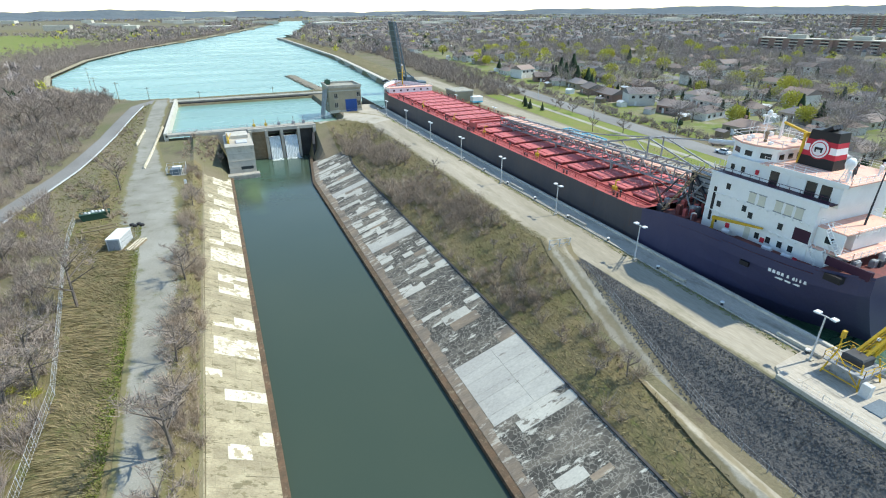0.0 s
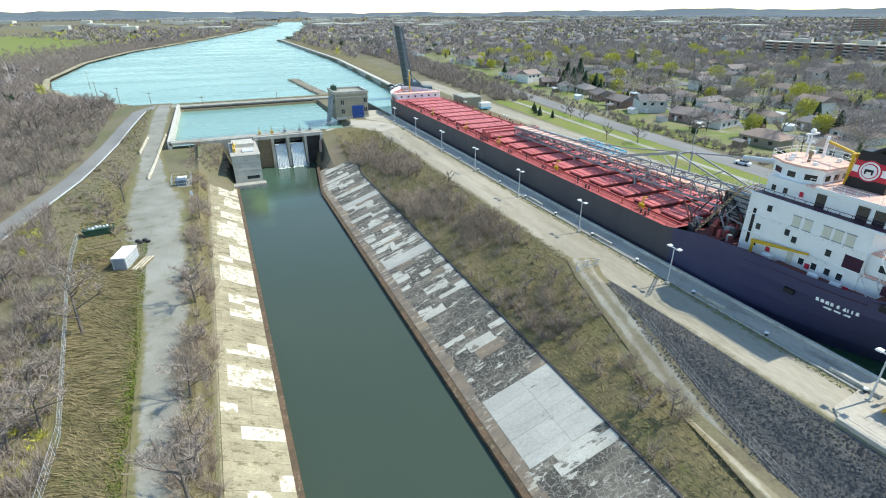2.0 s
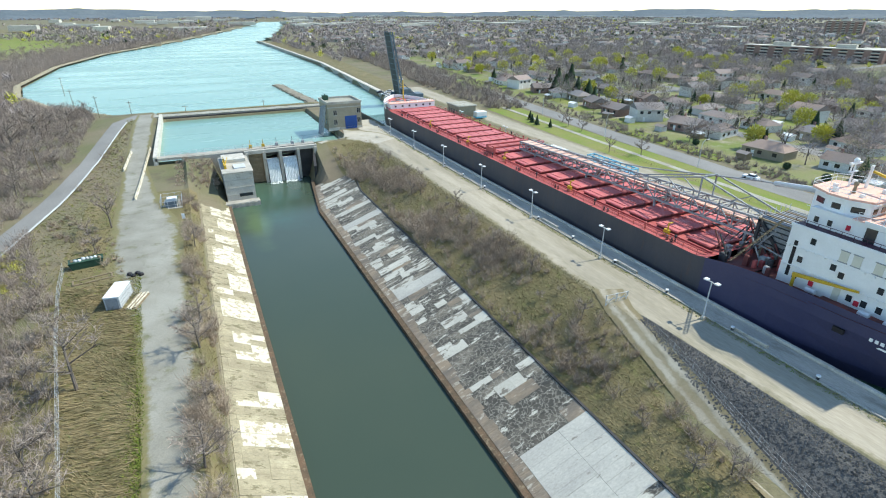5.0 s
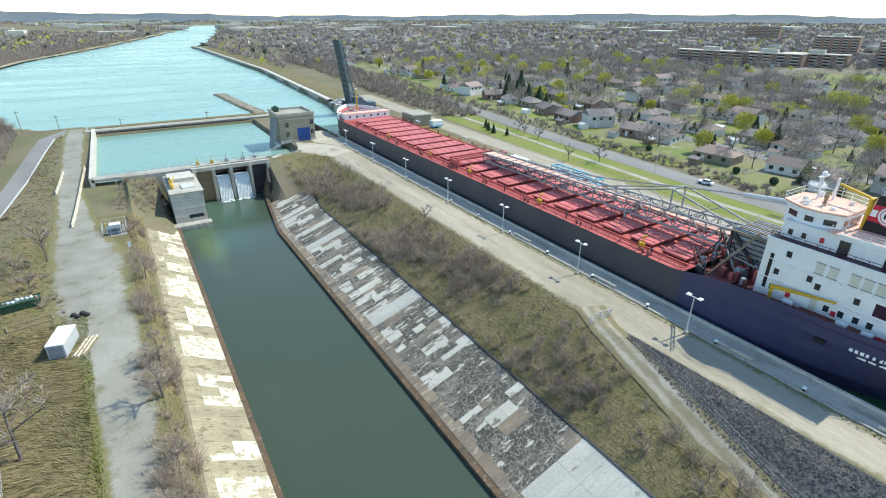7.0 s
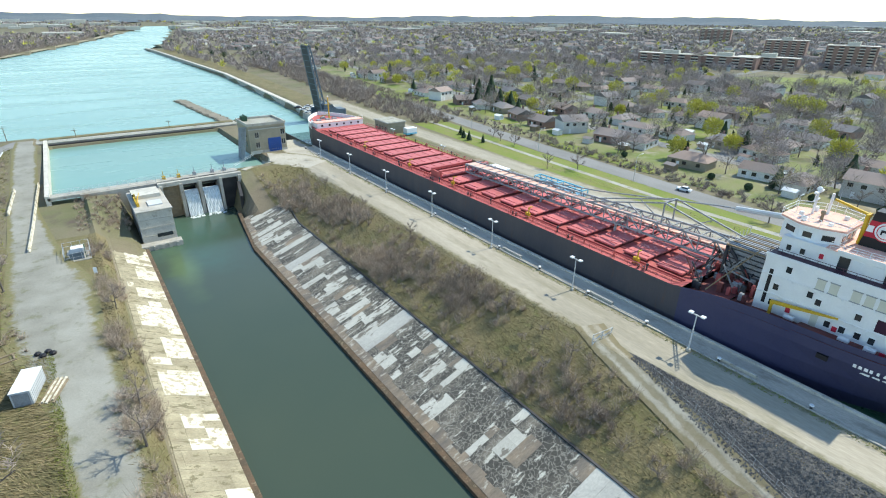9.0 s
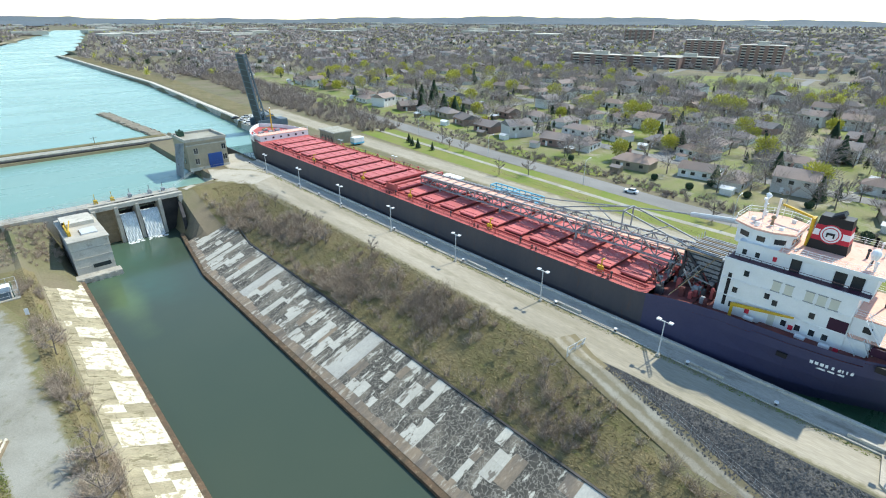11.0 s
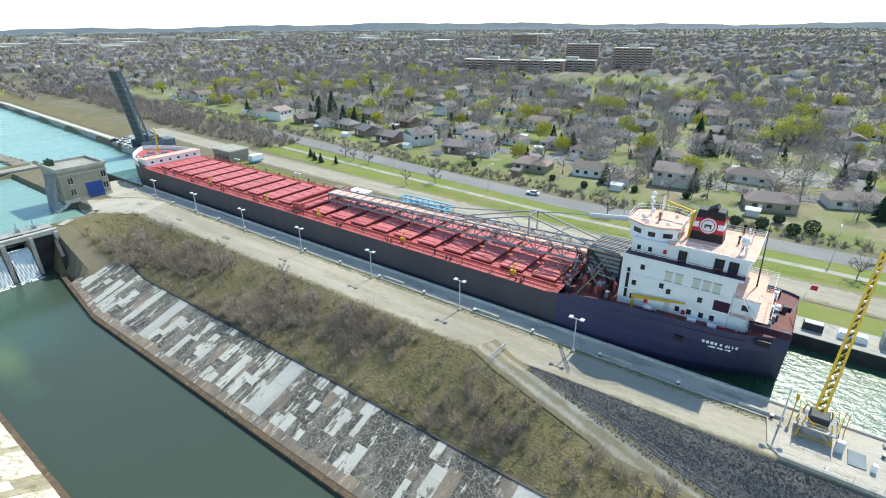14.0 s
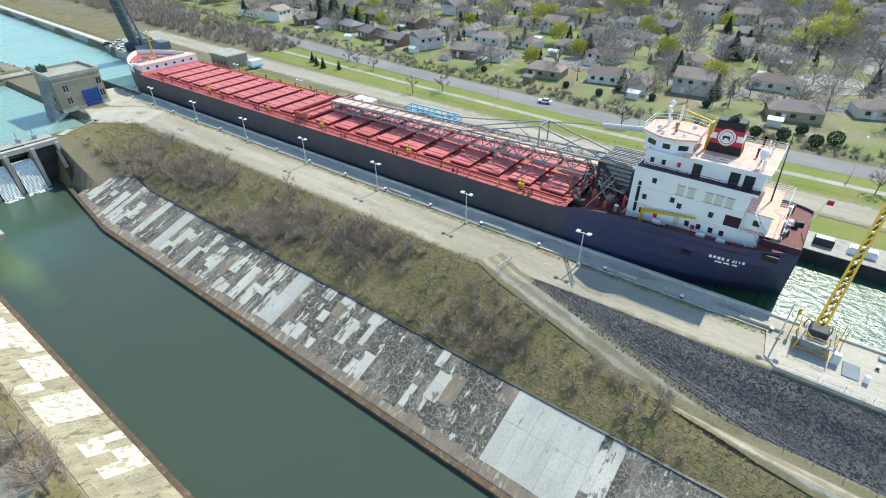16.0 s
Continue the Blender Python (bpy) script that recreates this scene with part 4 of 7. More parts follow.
def hull_piece(ys, top_off=0.0, bottom=-8.0, z_of=None):
    s = Shape()
    n = 7
    for y in ys:
        zt = (z_of or deck_z)(y) + top_off
        for side in (-1, 1):
            for i in range(n):
                t = i / (n - 1)
                z = bottom + (zt - bottom) * t
                k = min(1, max(0, (z + 3.2) / 10.5)) if y < 60 else min(1, t * 1.7)
                w = beam_low(y) + (beam(y) - beam_low(y)) * k ** 0.8
                s.v.append((CX + side * w, y, z))
    for j in range(len(ys) - 1):
        for k in range(2):
            for i in range(n - 1):
                a = j * 2 * n + k * n + i
                b = a + 2 * n
                f = (a, b, b + 1, a + 1)
                s.f.append(f if k == 0 else f[::-1])
    s.mi = [0] * len(s.f)
    return s, n


aft = [22.5, 23, 24, 26, 28, 30, 33, 36, 40, 45, 50, 55, 58, 60, 62]
mid = [62, 64, 80, 100, 120, 140, 160, 180, 200, 210, 217]
fwd = [217, 219, 221, 224, 227, 230, 232.5, 235, 237, 239, 240.5, 242, 243, 243.5]
s, n = hull_piece(aft)
s.f.append(tuple(range(n)) + tuple(range(2 * n - 1, n - 1, -1)))
s.mi.append(0)
sp("hull_aft", s, "hull_blue", None, "dark blue painted stern plating")
s, n = hull_piece(mid)
sp("hull_middle", s, "hull_black", None, "black painted side plating with rust streaks")
s, n = hull_piece(fwd)
sp("hull_bow", s, "hull_black")


def hull_half(y, z):
    """Half breadth of the stern plating at y and height z."""
    k = min(1, max(0, (z + 3.2) / 10.5))
    return beam_low(y) + (beam(y) - beam_low(y)) * k ** 0.8


def deck_piece(ys, dz, inset=0.0):
    s = Shape()
    for y in ys:
        s.v += [(CX - beam(y) + inset, y, deck_z(y) + dz), (CX + beam(y) - inset, y, deck_z(y) + dz)]
    s.f = [(2 * j, 2 * j + 1, 2 * j + 3, 2 * j + 2) for j in range(len(ys) - 1)]
    s.mi = [0] * len(s.f)
    return s


sp("poop_deck", deck_piece(aft[5:10], -1.1), "deck_worn", None, "worn dark red after deck")
sp("stern_deck", deck_piece(aft[:6], -0.45), "deck_worn", None, "worn dark red mooring deck at the stern")
sp("mooring_deck", deck_piece(aft[9:12], -1.5), "deck_worn", None, "worn dark red mooring deck")
sp("transfer_deck", deck_piece(aft[11:], -1.2), "deck_worn", None, "worn dark red deck under the tower")
sp("main_deck", deck_piece(mid, -0.12), "deck_red")
sp("forecastle_deck", deck_piece(fwd, -0.1), "deck_red")
# white bow bulwark
s = Shape()
bow = [y for y in fwd if y >= 224]
for side in (-1, 1):
    k0 = len(s.v)
    for y in bow:
        for z, w in ((deck_z(y) - 0.9, 0.03), (deck_z(y) + 1.4, 0.12), (deck_z(y) + 1.4, -0.15), (deck_z(y) - 0.1, -0.15)):
            s.v.append((CX + side * max(0.06, beam(y) + w), y, z))
    for j in range(len(bow) - 1):
        for i in range(3):
            a = k0 + 4 * j + i
            f = (a, a + 4, a + 5, a + 1)
            s.f.append(f if side < 0 else f[::-1])
s.mi = [0] * len(s.f)
sp("bow_bulwark", s, "white_paint", None, "white bulwark round the bow")
sp("breakwater", Shape().box(CX - 10.2, CX + 10.2, 220.2, 221, 6.8, 9.3).box(CX - 10.2, CX - 9.6, 221, 227, 6.8, 9.3).box(CX + 9.6, CX + 10.2, 221, 227, 6.8, 9.3), "white_paint", None, "white house front at the forecastle")
sp("bow_house_roof", Shape().box(CX - 10.4, CX + 10.4, 220.0, 224.4, 9.3, 9.5), "deck_pink")
railing("bow_rail", [(-10.2, 220.2, 9.5 - SZ), (10.2, 220.2, 9.5 - SZ)], "white_paint", ship, 1.1, 2.0, (0.5, 1.1), 0.07)
for k in range(9):
    sp("fairlead", Shape().box(CX - 8.6 + k * 0.35, CX - 8.0 + k * 0.35, 226 + k * 1.5, 226.8 + k * 1.5, 7.3, 8.3, 0.1), "white_paint" if k % 2 else "steel_dark")
for i in range(6):
    sp("porthole", Shape().box(CX - 8.5 + i * 3.2, CX - 7.7 + i * 3.2, 220.1, 220.2, 7.9, 8.6), "glass")
for yy, xx in ((226, CX - 3), (232, CX + 2.5), (236, CX - 1), (231, CX - 5)):
    sp("windlass", Shape().box(xx - 0.9, xx + 0.9, yy - 0.7, yy + 0.7, 7.3, 9.9 if yy < 230 else 8.9, 0.15), "steel_grey")
mast = sp("fore_mast", Shape().bar((CX - 1, 229, 8), (CX - 1, 229, 18), 0.7, 0.35, 8).bar((CX - 2.6, 229, 15), (CX + 0.6, 229, 15), 0.18).bar((CX - 1, 229, 11), (CX - 4.2, 232, 9.5), 0.2), "yellow", None, "yellow foremast")
sp("mast_light", Shape().ball((CX - 1, 229, 18.1), 0.3), "white_paint", mast)
# hatch coamings and covers
for i in range(21):
    y0 = 64.2 + 7.32 * i
    under = y0 < 128
    x0, x1 = CX - 7.6, CX + 7.6
    sp("coaming", Shape().box(x0 + 0.25, x1 - 0.25, y0 + 0.2, y0 + 5.0, 6.7, 7.3), "deck_worn")
    cov = sp("hatch_cover", Shape().box(x0, x1, y0, y0 + 5.2, 7.3, 7.62, 0.10), "hatch_red")
    for k in range(5):
        sp("stiffener", Shape().box(x0 + 1.2 + k * 3.0, x0 + 1.35 + k * 3.0, y0 + 0.2, y0 + 5.0, 7.62, 7.74), "hatch_red", cov)
    for k in range(8):
        sp("clamp", Shape().box(x0 + 0.6 + k * 1.95, x0 + 0.9 + k * 1.95, y0 - 0.12, y0, 7.05, 7.5), "deck_worn", cov)
# side rails, pipes and small deck gear
for side in (-1, 1):
    xx = CX + (10.3 if side > 0 else -11.2)
    railing_pts = [(xx - CX, 64, 6.9 - SZ), (xx - CX, 217, 6.9 - SZ)]
    railing("rail", railing_pts, "deck_red", ship, 1.1, 3.0, (0.4, 0.75, 1.1), 0.06)
    sp("deck_pipe", Shape().tube([(CX + side * 9.6, 63, 7.25), (CX + side * 9.6, 217, 7.25)], 0.3, 6), "deck_red")
    sp("hatch_rail", Shape().box(CX + side * 8.5 - 0.12, CX + side * 8.5 + 0.12, 63, 217, 6.8, 7.25), "deck_red")
    for k in range(20):
        yy = 67 + k * 7.32 + 2.6
        sp("vent_post", Shape().bar((CX + side * 10.2, yy, 6.8), (CX + side * 10.2, yy, 7.9), 0.3, 0.3, 8).ball((CX + side * 10.2, yy, 7.95), 0.3, 6, 4), "deck_red" if k % 3 else "steel_dark")
    for k in range(9):
        yy = 70 + k * 17
        sp("bitt", Shape().bar((CX + side * 10.6, yy, 6.8), (CX + side * 10.6, yy, 7.6), 0.45, 0.45, 8).bar((CX + side * 10.6, yy + 1.1, 6.8), (CX + side * 10.6, yy + 1.1, 7.6), 0.45, 0.45, 8), "steel_dark")
for k, yy in enumerate((72, 101, 130, 152, 181)):
    sp("deck_winch", Shape().box(CX - 9.4, CX - 8.9, yy, yy + 1.2, 6.9, 8.0).bar((CX - 9.2, yy + 0.4, 8.0), (CX - 9.2, yy + 0.4, 9.3), 0.2).bar((CX - 9.2, yy + 0.4, 9.3), (CX - 8.2, yy + 0.4, 9.3), 0.2), "yellow", None, "yellow davit post")
# hatch gantry crane
gan = sp("hatch_gantry", Shape().box(CX - 8.9, CX - 8.3, 137, 141.5, 7.2, 8.9).box(CX + 8.3, CX + 8.9, 137, 141.5, 7.2, 8.9).box(CX - 8.9, CX + 8.9, 137, 137.8, 8.9, 9.4).box(CX - 8.9, CX + 8.9, 140.7, 141.5, 8.9, 9.4), "deck_red", None, "red travelling hatch crane")
sp("gantry_cab", Shape().box(CX + 5.5, CX + 8, 137.8, 140.7, 8.5, 9.8), "timber", gan)

# self-unloading boom: a long lattice girder lying on its saddles
BX0, BX1, BY0, BY1 = CX - 0.6, CX + 3.4, 57.0, 136.0
boom = sp("unloading_boom", Shape().box(BX0 + 0.5, BX1 - 0.5, BY0, BY1, 11.6, 11.75), "deck_pink", None, "long grey lattice conveyor boom with a pink belt")
for x in (BX0, BX1):
    for z in (9.6, 12.9):
        sp("chord", Shape().bar((x, BY0, z), (x, BY1, z - (1.2 if z > 10 else 0)), 0.36), "steel_grey", boom)
N = 26
for x in (BX0, BX1):
    s = Shape()
    for i in range(N):
        a, b = BY0 + (BY1 - BY0) * i / N, BY0 + (BY1 - BY0) * (i + 1) / N
        za, zb = 12.9 - 1.2 * i / N, 12.9 - 1.2 * (i + 1) / N
        s.bar((x, a, 9.6), (x, b, zb), 0.2) if i % 2 else s.bar((x, a, za), (x, b, 9.6), 0.2)
        s.bar((x, b, 9.6), (x, b, zb), 0.18)
    sp("lattice", s, "steel_grey", boom)
for i in range(N + 1):
    s = Shape()
    y = BY0 + (BY1 - BY0) * i / N
    sp("cross_bar", Shape().bar((BX0, y, 9.6), (BX1, y, 9.6), 0.18), "steel_grey", boom)
    sp("cross_bar", s.bar((BX0, y, 12.9 - 1.2 * i / N), (BX1, y, 12.9 - 1.2 * i / N), 0.18), "steel_grey", boom)
    sp("roller", Shape().bar((BX0 + 0.5, y, 11.2), (BX1 - 0.5, y, 11.2), 0.35, 0.35, 6), "steel_grey", boom)
for y in (63, 84, 106, 128):
    s = Shape()
    for x in (BX0, BX1):
        s.bar((x, y, 6.8), (x, y, 9.6), 0.4)
    s.bar((BX0, y, 9.4), (BX1, y, 9.4), 0.4).bar((BX0, y, 6.9), (BX1, y, 9.4), 0.2)
    sp("saddle", s, "steel_grey", boom)
wlk = sp("catwalk", Shape().box(BX1, BX1 + 0.9, BY0, BY1, 10.8, 10.9), "steel_grey", boom)
railing("catwalk_rail", [(BX1 + 0.9 - CX, BY0, 10.9 - SZ), (BX1 + 0.9 - CX, BY1, 10.9 - SZ)], "galv", boom, 1.1, 3.0)
# raised lattice mast over the boom root
s = Shape()
for x in (BX0, BX1):
    s.bar((x, 58, 12.9), (x, 74, 17.0), 0.26).bar((x, 74, 17.0), (x, 92, 12.4), 0.26).bar((x, 74, 17), (x, 74, 12.6), 0.24).bar((x, 66, 15), (x, 70, 12.7), 0.18).bar((x, 82, 15), (x, 78, 12.6), 0.18)
s.bar((BX0, 74, 17), (BX1, 74, 17), 0.3)
sp("king_post", s, "steel_grey", boom)
s = Shape().tube([(CX + 2, 54.5, 19.5), (CX + 3.0, 66, 18.0), (CX + 3.5, 92, 14.0), (CX + 3.5, 110, 12.2)], 0.28, 6)
sp("hoist_stay", s, "steel_grey", boom, "grey hoisting stay")
sp("hoist_ram", Shape().bar((CX + 2, 53.5, 19.6), (CX + 2.9, 62.5, 18.4), 1.0, 0.9, 8), "galv", boom, "thick pale hydraulic ram")
legs = []
for a, b in (((CX - 2.6, 53.5, 7), (CX - 2.6, 60, 13.5)), ((CX + 5.4, 53.5, 7), (CX + 5.4, 60, 13.5)), ((CX - 2.6, 60, 7), (CX - 2.6, 60, 13.5)), ((CX + 5.4, 60, 7), (CX + 5.4, 60, 13.5)), ((CX - 2.6, 53.5, 7), (CX - 2.6, 53.5, 13.5)), ((CX + 5.4, 53.5, 7), (CX + 5.4, 53.5, 13.5))):
    legs.append((a, b))
tow = sp("hopper_tower", Shape().prism([(CX - 2.2, 54), (CX + 5, 54), (CX + 5, 59.6), (CX - 2.2, 59.6)], 9.2, 13.6), "steel_grey", None, "dark steel conveyor transfer tower")
for a, b in legs:
    sp("leg", Shape().bar(a, b, 0.45), "steel_dark", tow)
for k in range(5):
    sp("louvre", Shape().box(CX - 2.4, CX + 5.2, 53.9, 59.8, 9.6 + k * 0.85, 9.75 + k * 0.85), "steel_dark", tow)
roof = sp("tower_roof", Shape().box(CX - 2.9, CX + 5.7, 53.4, 53.8, 13.6, 13.9), "steel_grey", tow, "open grating platform on the tower")
for k in range(12):
    sp("grating_bar", Shape().box(CX - 2.9 + k * 0.76, CX - 2.6 + k * 0.76, 53.8, 60.2, 13.62, 13.85), "steel_grey" if k % 3 else "timber", tow)
s = Shape()
for k in range(7):
    s.bar((CX - 2.6 + k * 1.3, 53.4, 13.9), (CX - 2.6 + k * 1.3, 53.4, 15.0), 0.08).bar((CX - 2.6 + k * 1.3, 60.2, 13.9), (CX - 2.6 + k * 1.3, 60.2, 15.0), 0.08)
sp("tower_rail", s, "galv", tow)
# the boom droops towards its tip
for ob in (boom, *boom.children):
    for vert in ob.data.vertices:
        vert.co.z -= 1.35 * min(1, max(0, (vert.co.y - BY0) / (BY1 - BY0)))
# loose gear on the deck between tower and hatches
gear = random.Random(8)
for k in range(70):
    x, y = gear.uniform(CX - 9.5, CX + 9), gear.uniform(53, 63.5)
    h = gear.uniform(0.5, 2.2)
    w = gear.uniform(0.15, 0.5)
    sp("deck_machine", Shape().box(x - w, x + w, y - w, y + w, deck_z(y) - 1.3, deck_z(y) + h * 0.7 - 0.5, 0.1), gear.choice(("steel_dark", "steel_grey", "steel_grey", "deck_worn", "deck_worn", "deck_red", "timber")))
for k in range(34):
    a = Vector((gear.uniform(CX - 8.5, CX + 4), gear.uniform(52.5, 64), gear.uniform(7.2, 10)))
    d = gear.choice((Vector((0, 4.5, 0.6)), Vector((4, 0.5, 0)), Vector((0, 2.0, 3.0)), Vector((0.4, -2.0, 3.2)), Vector((2.5, 0, 2.2))))
    sp("strut", Shape().bar(a, a + d, 0.2), gear.choice(("steel_dark", "steel_grey", "deck_worn")))
s = Shape()
for a, b in (((CX - 10.4, 52.2, 17.5), (CX - 10.4, 58.5, 8.0)), ((CX - 9.6, 52.2, 17.5), (CX - 9.6, 58.5, 8.0))):
    s.bar(a, b, 0.12)
for k in range(16):
    t = k / 15
    s.bar((CX - 10.4, 52.2 + 6.3 * t, 17.5 - 9.5 * t), (CX - 9.6, 52.2 + 6.3 * t, 17.5 - 9.5 * t), 0.12)
sp("stair", s, "timber", None, "steep rusty stair to the house")

# ---- aft house ----
tier_k, tier_edge = 1.0276, 8.0
HX0, HX1 = CX - 10.0, CX + 10.0
house = sp("deck_house", Shape().box(HX0, HX1, 33.5, 51.0, 8.2, 17.4), "white_paint", None, "three-storey white deck house")
for z in (11.3, 14.3):
    sp("deck_line", Shape().box(HX0 - 0.12, HX0, 33.5, 51.0, z, z + 0.14), "white_paint", house)
    for k in range(14):
        sp("bracket", Shape().box(HX0 - 0.3, HX0, 34.2 + k * 1.25, 34.4 + k * 1.25, z - 0.15, z), "white_paint", house)
sp("edge_band", Shape().box(HX0 + 0.1, HX1, 32.2, 50.9, 17.4, 17.5), "maroon", house, "maroon painted deck")
sp("deck_lip", Shape().box(HX0 - 0.15, HX0 + 0.1, 32.2, 51.1, 17.25, 17.62, 0.05), "white_paint", house)
s = Shape()
for k in range(13):
    s.bar((HX0 + 0.1, 32.4 + k * 1.53, 17.5), (HX0 + 0.1, 32.4 + k * 1.53, 18.5), 0.06)
s.bar((HX0 + 0.1, 32.4, 18.5), (HX0 + 0.1, 50.8, 18.5), 0.06).bar((HX0 + 0.1, 32.4, 18.05), (HX0 + 0.1, 50.8, 18.05), 0.05)
sp("side_rail", s, "maroon", house)
sp("dark_panel", Shape().box(HX0 - 0.05, HX0, 49.5, 50.0, 9.6, 15.2), "black_paint", house)
for z, ys in ((9.6, (48.6, 41.2, 39.4, 37.6, 36.0)), (12.2, (48.6, 43.0, 38.2)), (12.9, (44.2,)), (15.4, (47.6,))):
    for yy in ys:
        w = sp("window", Shape().box(HX0 - 0.06, HX0, yy - 0.35, yy + 0.35, z, z + 0.95), "glass", house)
        sp("frame", Shape().box(HX0 - 0.1, HX0, yy - 0.45, yy + 0.45, z - 0.12, z).box(HX0 - 0.1, HX0, yy - 0.45, yy + 0.45, z + 0.95, z + 1.05), "white_paint", w)
for yy in (43.4, 41.8, 39.2, 37.7, 36.2):
    w = sp("window", Shape().box(HX0 - 0.08, HX0, yy - 0.52, yy + 0.52, 14.6, 16.1), "cream_paint", house, "cream shuttered window")
    sp("frame", Shape().box(HX0 - 0.12, HX0, yy - 0.62, yy + 0.62, 14.45, 14.6).box(HX0 - 0.12, HX0, yy - 0.62, yy + 0.62, 16.1, 16.22), "steel_grey", w)
sp("side_door", Shape().box(HX0 - 0.08, HX0, 42.4, 43.3, 8.8, 10.8), "cream_paint", house)
for z, yy in ((9.9, 40.2), (10.0, 46.2)):
    sp("fire_box", Shape().box(HX0 - 0.2, HX0, yy - 0.3, yy + 0.3, z - 0.5, z + 0.2), "red_paint", house, "red fire box")
sp("provision_crane", Shape().bar((HX0 - 0.9, 48.2, 8.6), (HX0 - 0.9, 48.2, 10.8), 0.5, 0.4, 8).bar((HX0 - 0.9, 48.4, 10.6), (HX0 - 0.9, 40.0, 11.8), 0.5, 0.25), "yellow", None, "yellow provision crane folded along the house")
for yy in (44.9, 38.0, 35.0):
    sp("life_raft", Shape().bar((HX0 - 0.85, yy, 9.2), (HX0 - 0.85, yy + 1.3, 9.2), 0.8, 0.8, 8), "white_paint", None, "white life raft canister")
sp("life_ring", Shape().box(HX0 - 1.35, HX0 - 1.25, 33.6, 34.4, 8.9, 9.7), "red_paint")
# second tier
tier_k, tier_edge, tier_move = 1.0375, 6.6, Vector((0, -1.0, -0.4))
tier = sp("upper_house", Shape().box(CX - 8.8, CX + 8.8, 33.2, 51.0, 17.55, 20.6), "white_paint", None, "white upper deck house")
sp("upper_deck", Shape().box(CX - 9.0, CX + 9.6, 32.4, 45.5, 20.6, 20.75), "deck_pink", tier)
sp("upper_band", Shape().box(CX - 9.05, CX - 8.95, 32.4, 44, 20.45, 20.95), "white_paint", tier)
for y0, y1, m in ((42.3, 43.6, "glass"), (40.8, 42.2, "white_paint"), (38.4, 39.9, "white_paint"), (36.9, 38.3, "glass"), (34.9, 36.3, "glass"), (33.5, 34.8, "white_paint")):
    sp("opening", Shape().box(CX - 8.88, CX - 8.8, y0, y1, 18.1, 20.1), m, tier)
sp("fire_box", Shape().box(CX - 8.95, CX - 8.8, 45.4, 45.9, 18.9, 19.6), "red_paint", tier)
for yy in (48.0, 49.8):
    sp("window", Shape().box(CX - 8.87, CX - 8.8, yy - 0.3, yy + 0.3, 18.7, 19.5), "glass", tier)
# wheelhouse
tier_k, tier_edge, tier_move = 1.0454, 9.0, Vector((0, -1.2, -1.25))
WX = CX - 4.5
WPOLY = [(CX - 8.6, 47.2), (CX - 7.4, 44.6), (CX - 1.6, 44.6), (CX - 0.4, 47.2), (CX - 0.4, 49.4), (CX - 2.0, 52.2), (CX - 7.0, 52.2), (CX - 8.6, 49.4)]
wh = sp("wheelhouse", Shape().prism(WPOLY, 20.6, 23.7), "white_paint", None, "white wheelhouse with angled windows")
big = [(WX + (x - WX) * 1.08, 48.4 + (y - 48.4) * 1.12) for x, y in WPOLY]
sp("roof", Shape().prism(big, 23.7, 24.0), "deck_pink", wh, "faded pink wheelhouse roof")
sp("roof_edge", Shape().prism([(WX + (x - WX) * 1.10, 48.4 + (y - 48.4) * 1.13) for x, y in WPOLY], 23.55, 23.72), "white_paint", wh)
for (xa, ya), (xb, yb) in zip(WPOLY, WPOLY[1:] + WPOLY[:1]):
    L = math.hypot(xb - xa, yb - ya)
    k = max(1, int(L / 1.7))
    nx, ny = (yb - ya) / L, -(xb - xa) / L
    if nx * ((xa + xb) / 2 - WX) + ny * ((ya + yb) / 2 - 48.4) < 0:
        nx, ny = -nx, -ny
    for j in range(k):
        t0, t1 = (j + 0.24) / k, (j + 0.76) / k
        p, q = (xa + (xb - xa) * t0, ya + (yb - ya) * t0), (xa + (xb - xa) * t1, ya + (yb - ya) * t1)
        s = Shape().prism([p, q, (q[0] + nx * 0.05, q[1] + ny * 0.05), (p[0] + nx * 0.05, p[1] + ny * 0.05)], 22.05, 22.85)
        sp("window", s, "glass", wh)
sp("wing_rail", Shape().tube([(CX - 9.6, 44.5, 21.7), (CX - 9.6, 51.4, 21.7)], 0.07, 4), "white_paint", wh)
s = Shape()
rp = [(x, y) for x, y in big] + [big[0]]
for (xa, ya), (xb, yb) in zip(rp, rp[1:]):
    s.bar((xa, ya, 25.0), (xb, yb, 25.0), 0.06).bar((xa, ya, 24.5), (xb, yb, 24.5), 0.05).bar((xa, ya, 24), (xa, ya, 25), 0.06)
sp("roof_rail", s, "white_paint", wh)
rm = sp("radar_mast", Shape().bar((CX - 3.6, 50, 24), (CX - 3.6, 50, 27.4), 0.35, 0.2, 6).bar((CX - 4.6, 50, 26.2), (CX - 2.6, 50, 26.2), 0.2).bar((CX - 4.4, 50, 26.2), (CX - 4.4, 50, 27.2), 0.15).bar((CX - 2.0, 48.6, 24), (CX - 2.0, 48.6, 27.2), 0.3), "white_paint", wh)
sp("radar", Shape().box(CX - 4.9, CX - 2.3, 49.8, 50.2, 27.3, 27.55), "white_paint", wh)
sp("compass", Shape().bar((CX - 6, 48, 24), (CX - 6, 48, 25.2), 0.5, 0.35, 8).ball((CX - 6, 48, 25.3), 0.35), "timber", wh)
sp("dome", Shape().ball((CX - 3.6, 50, 27.8), 0.4), "white_paint", wh)
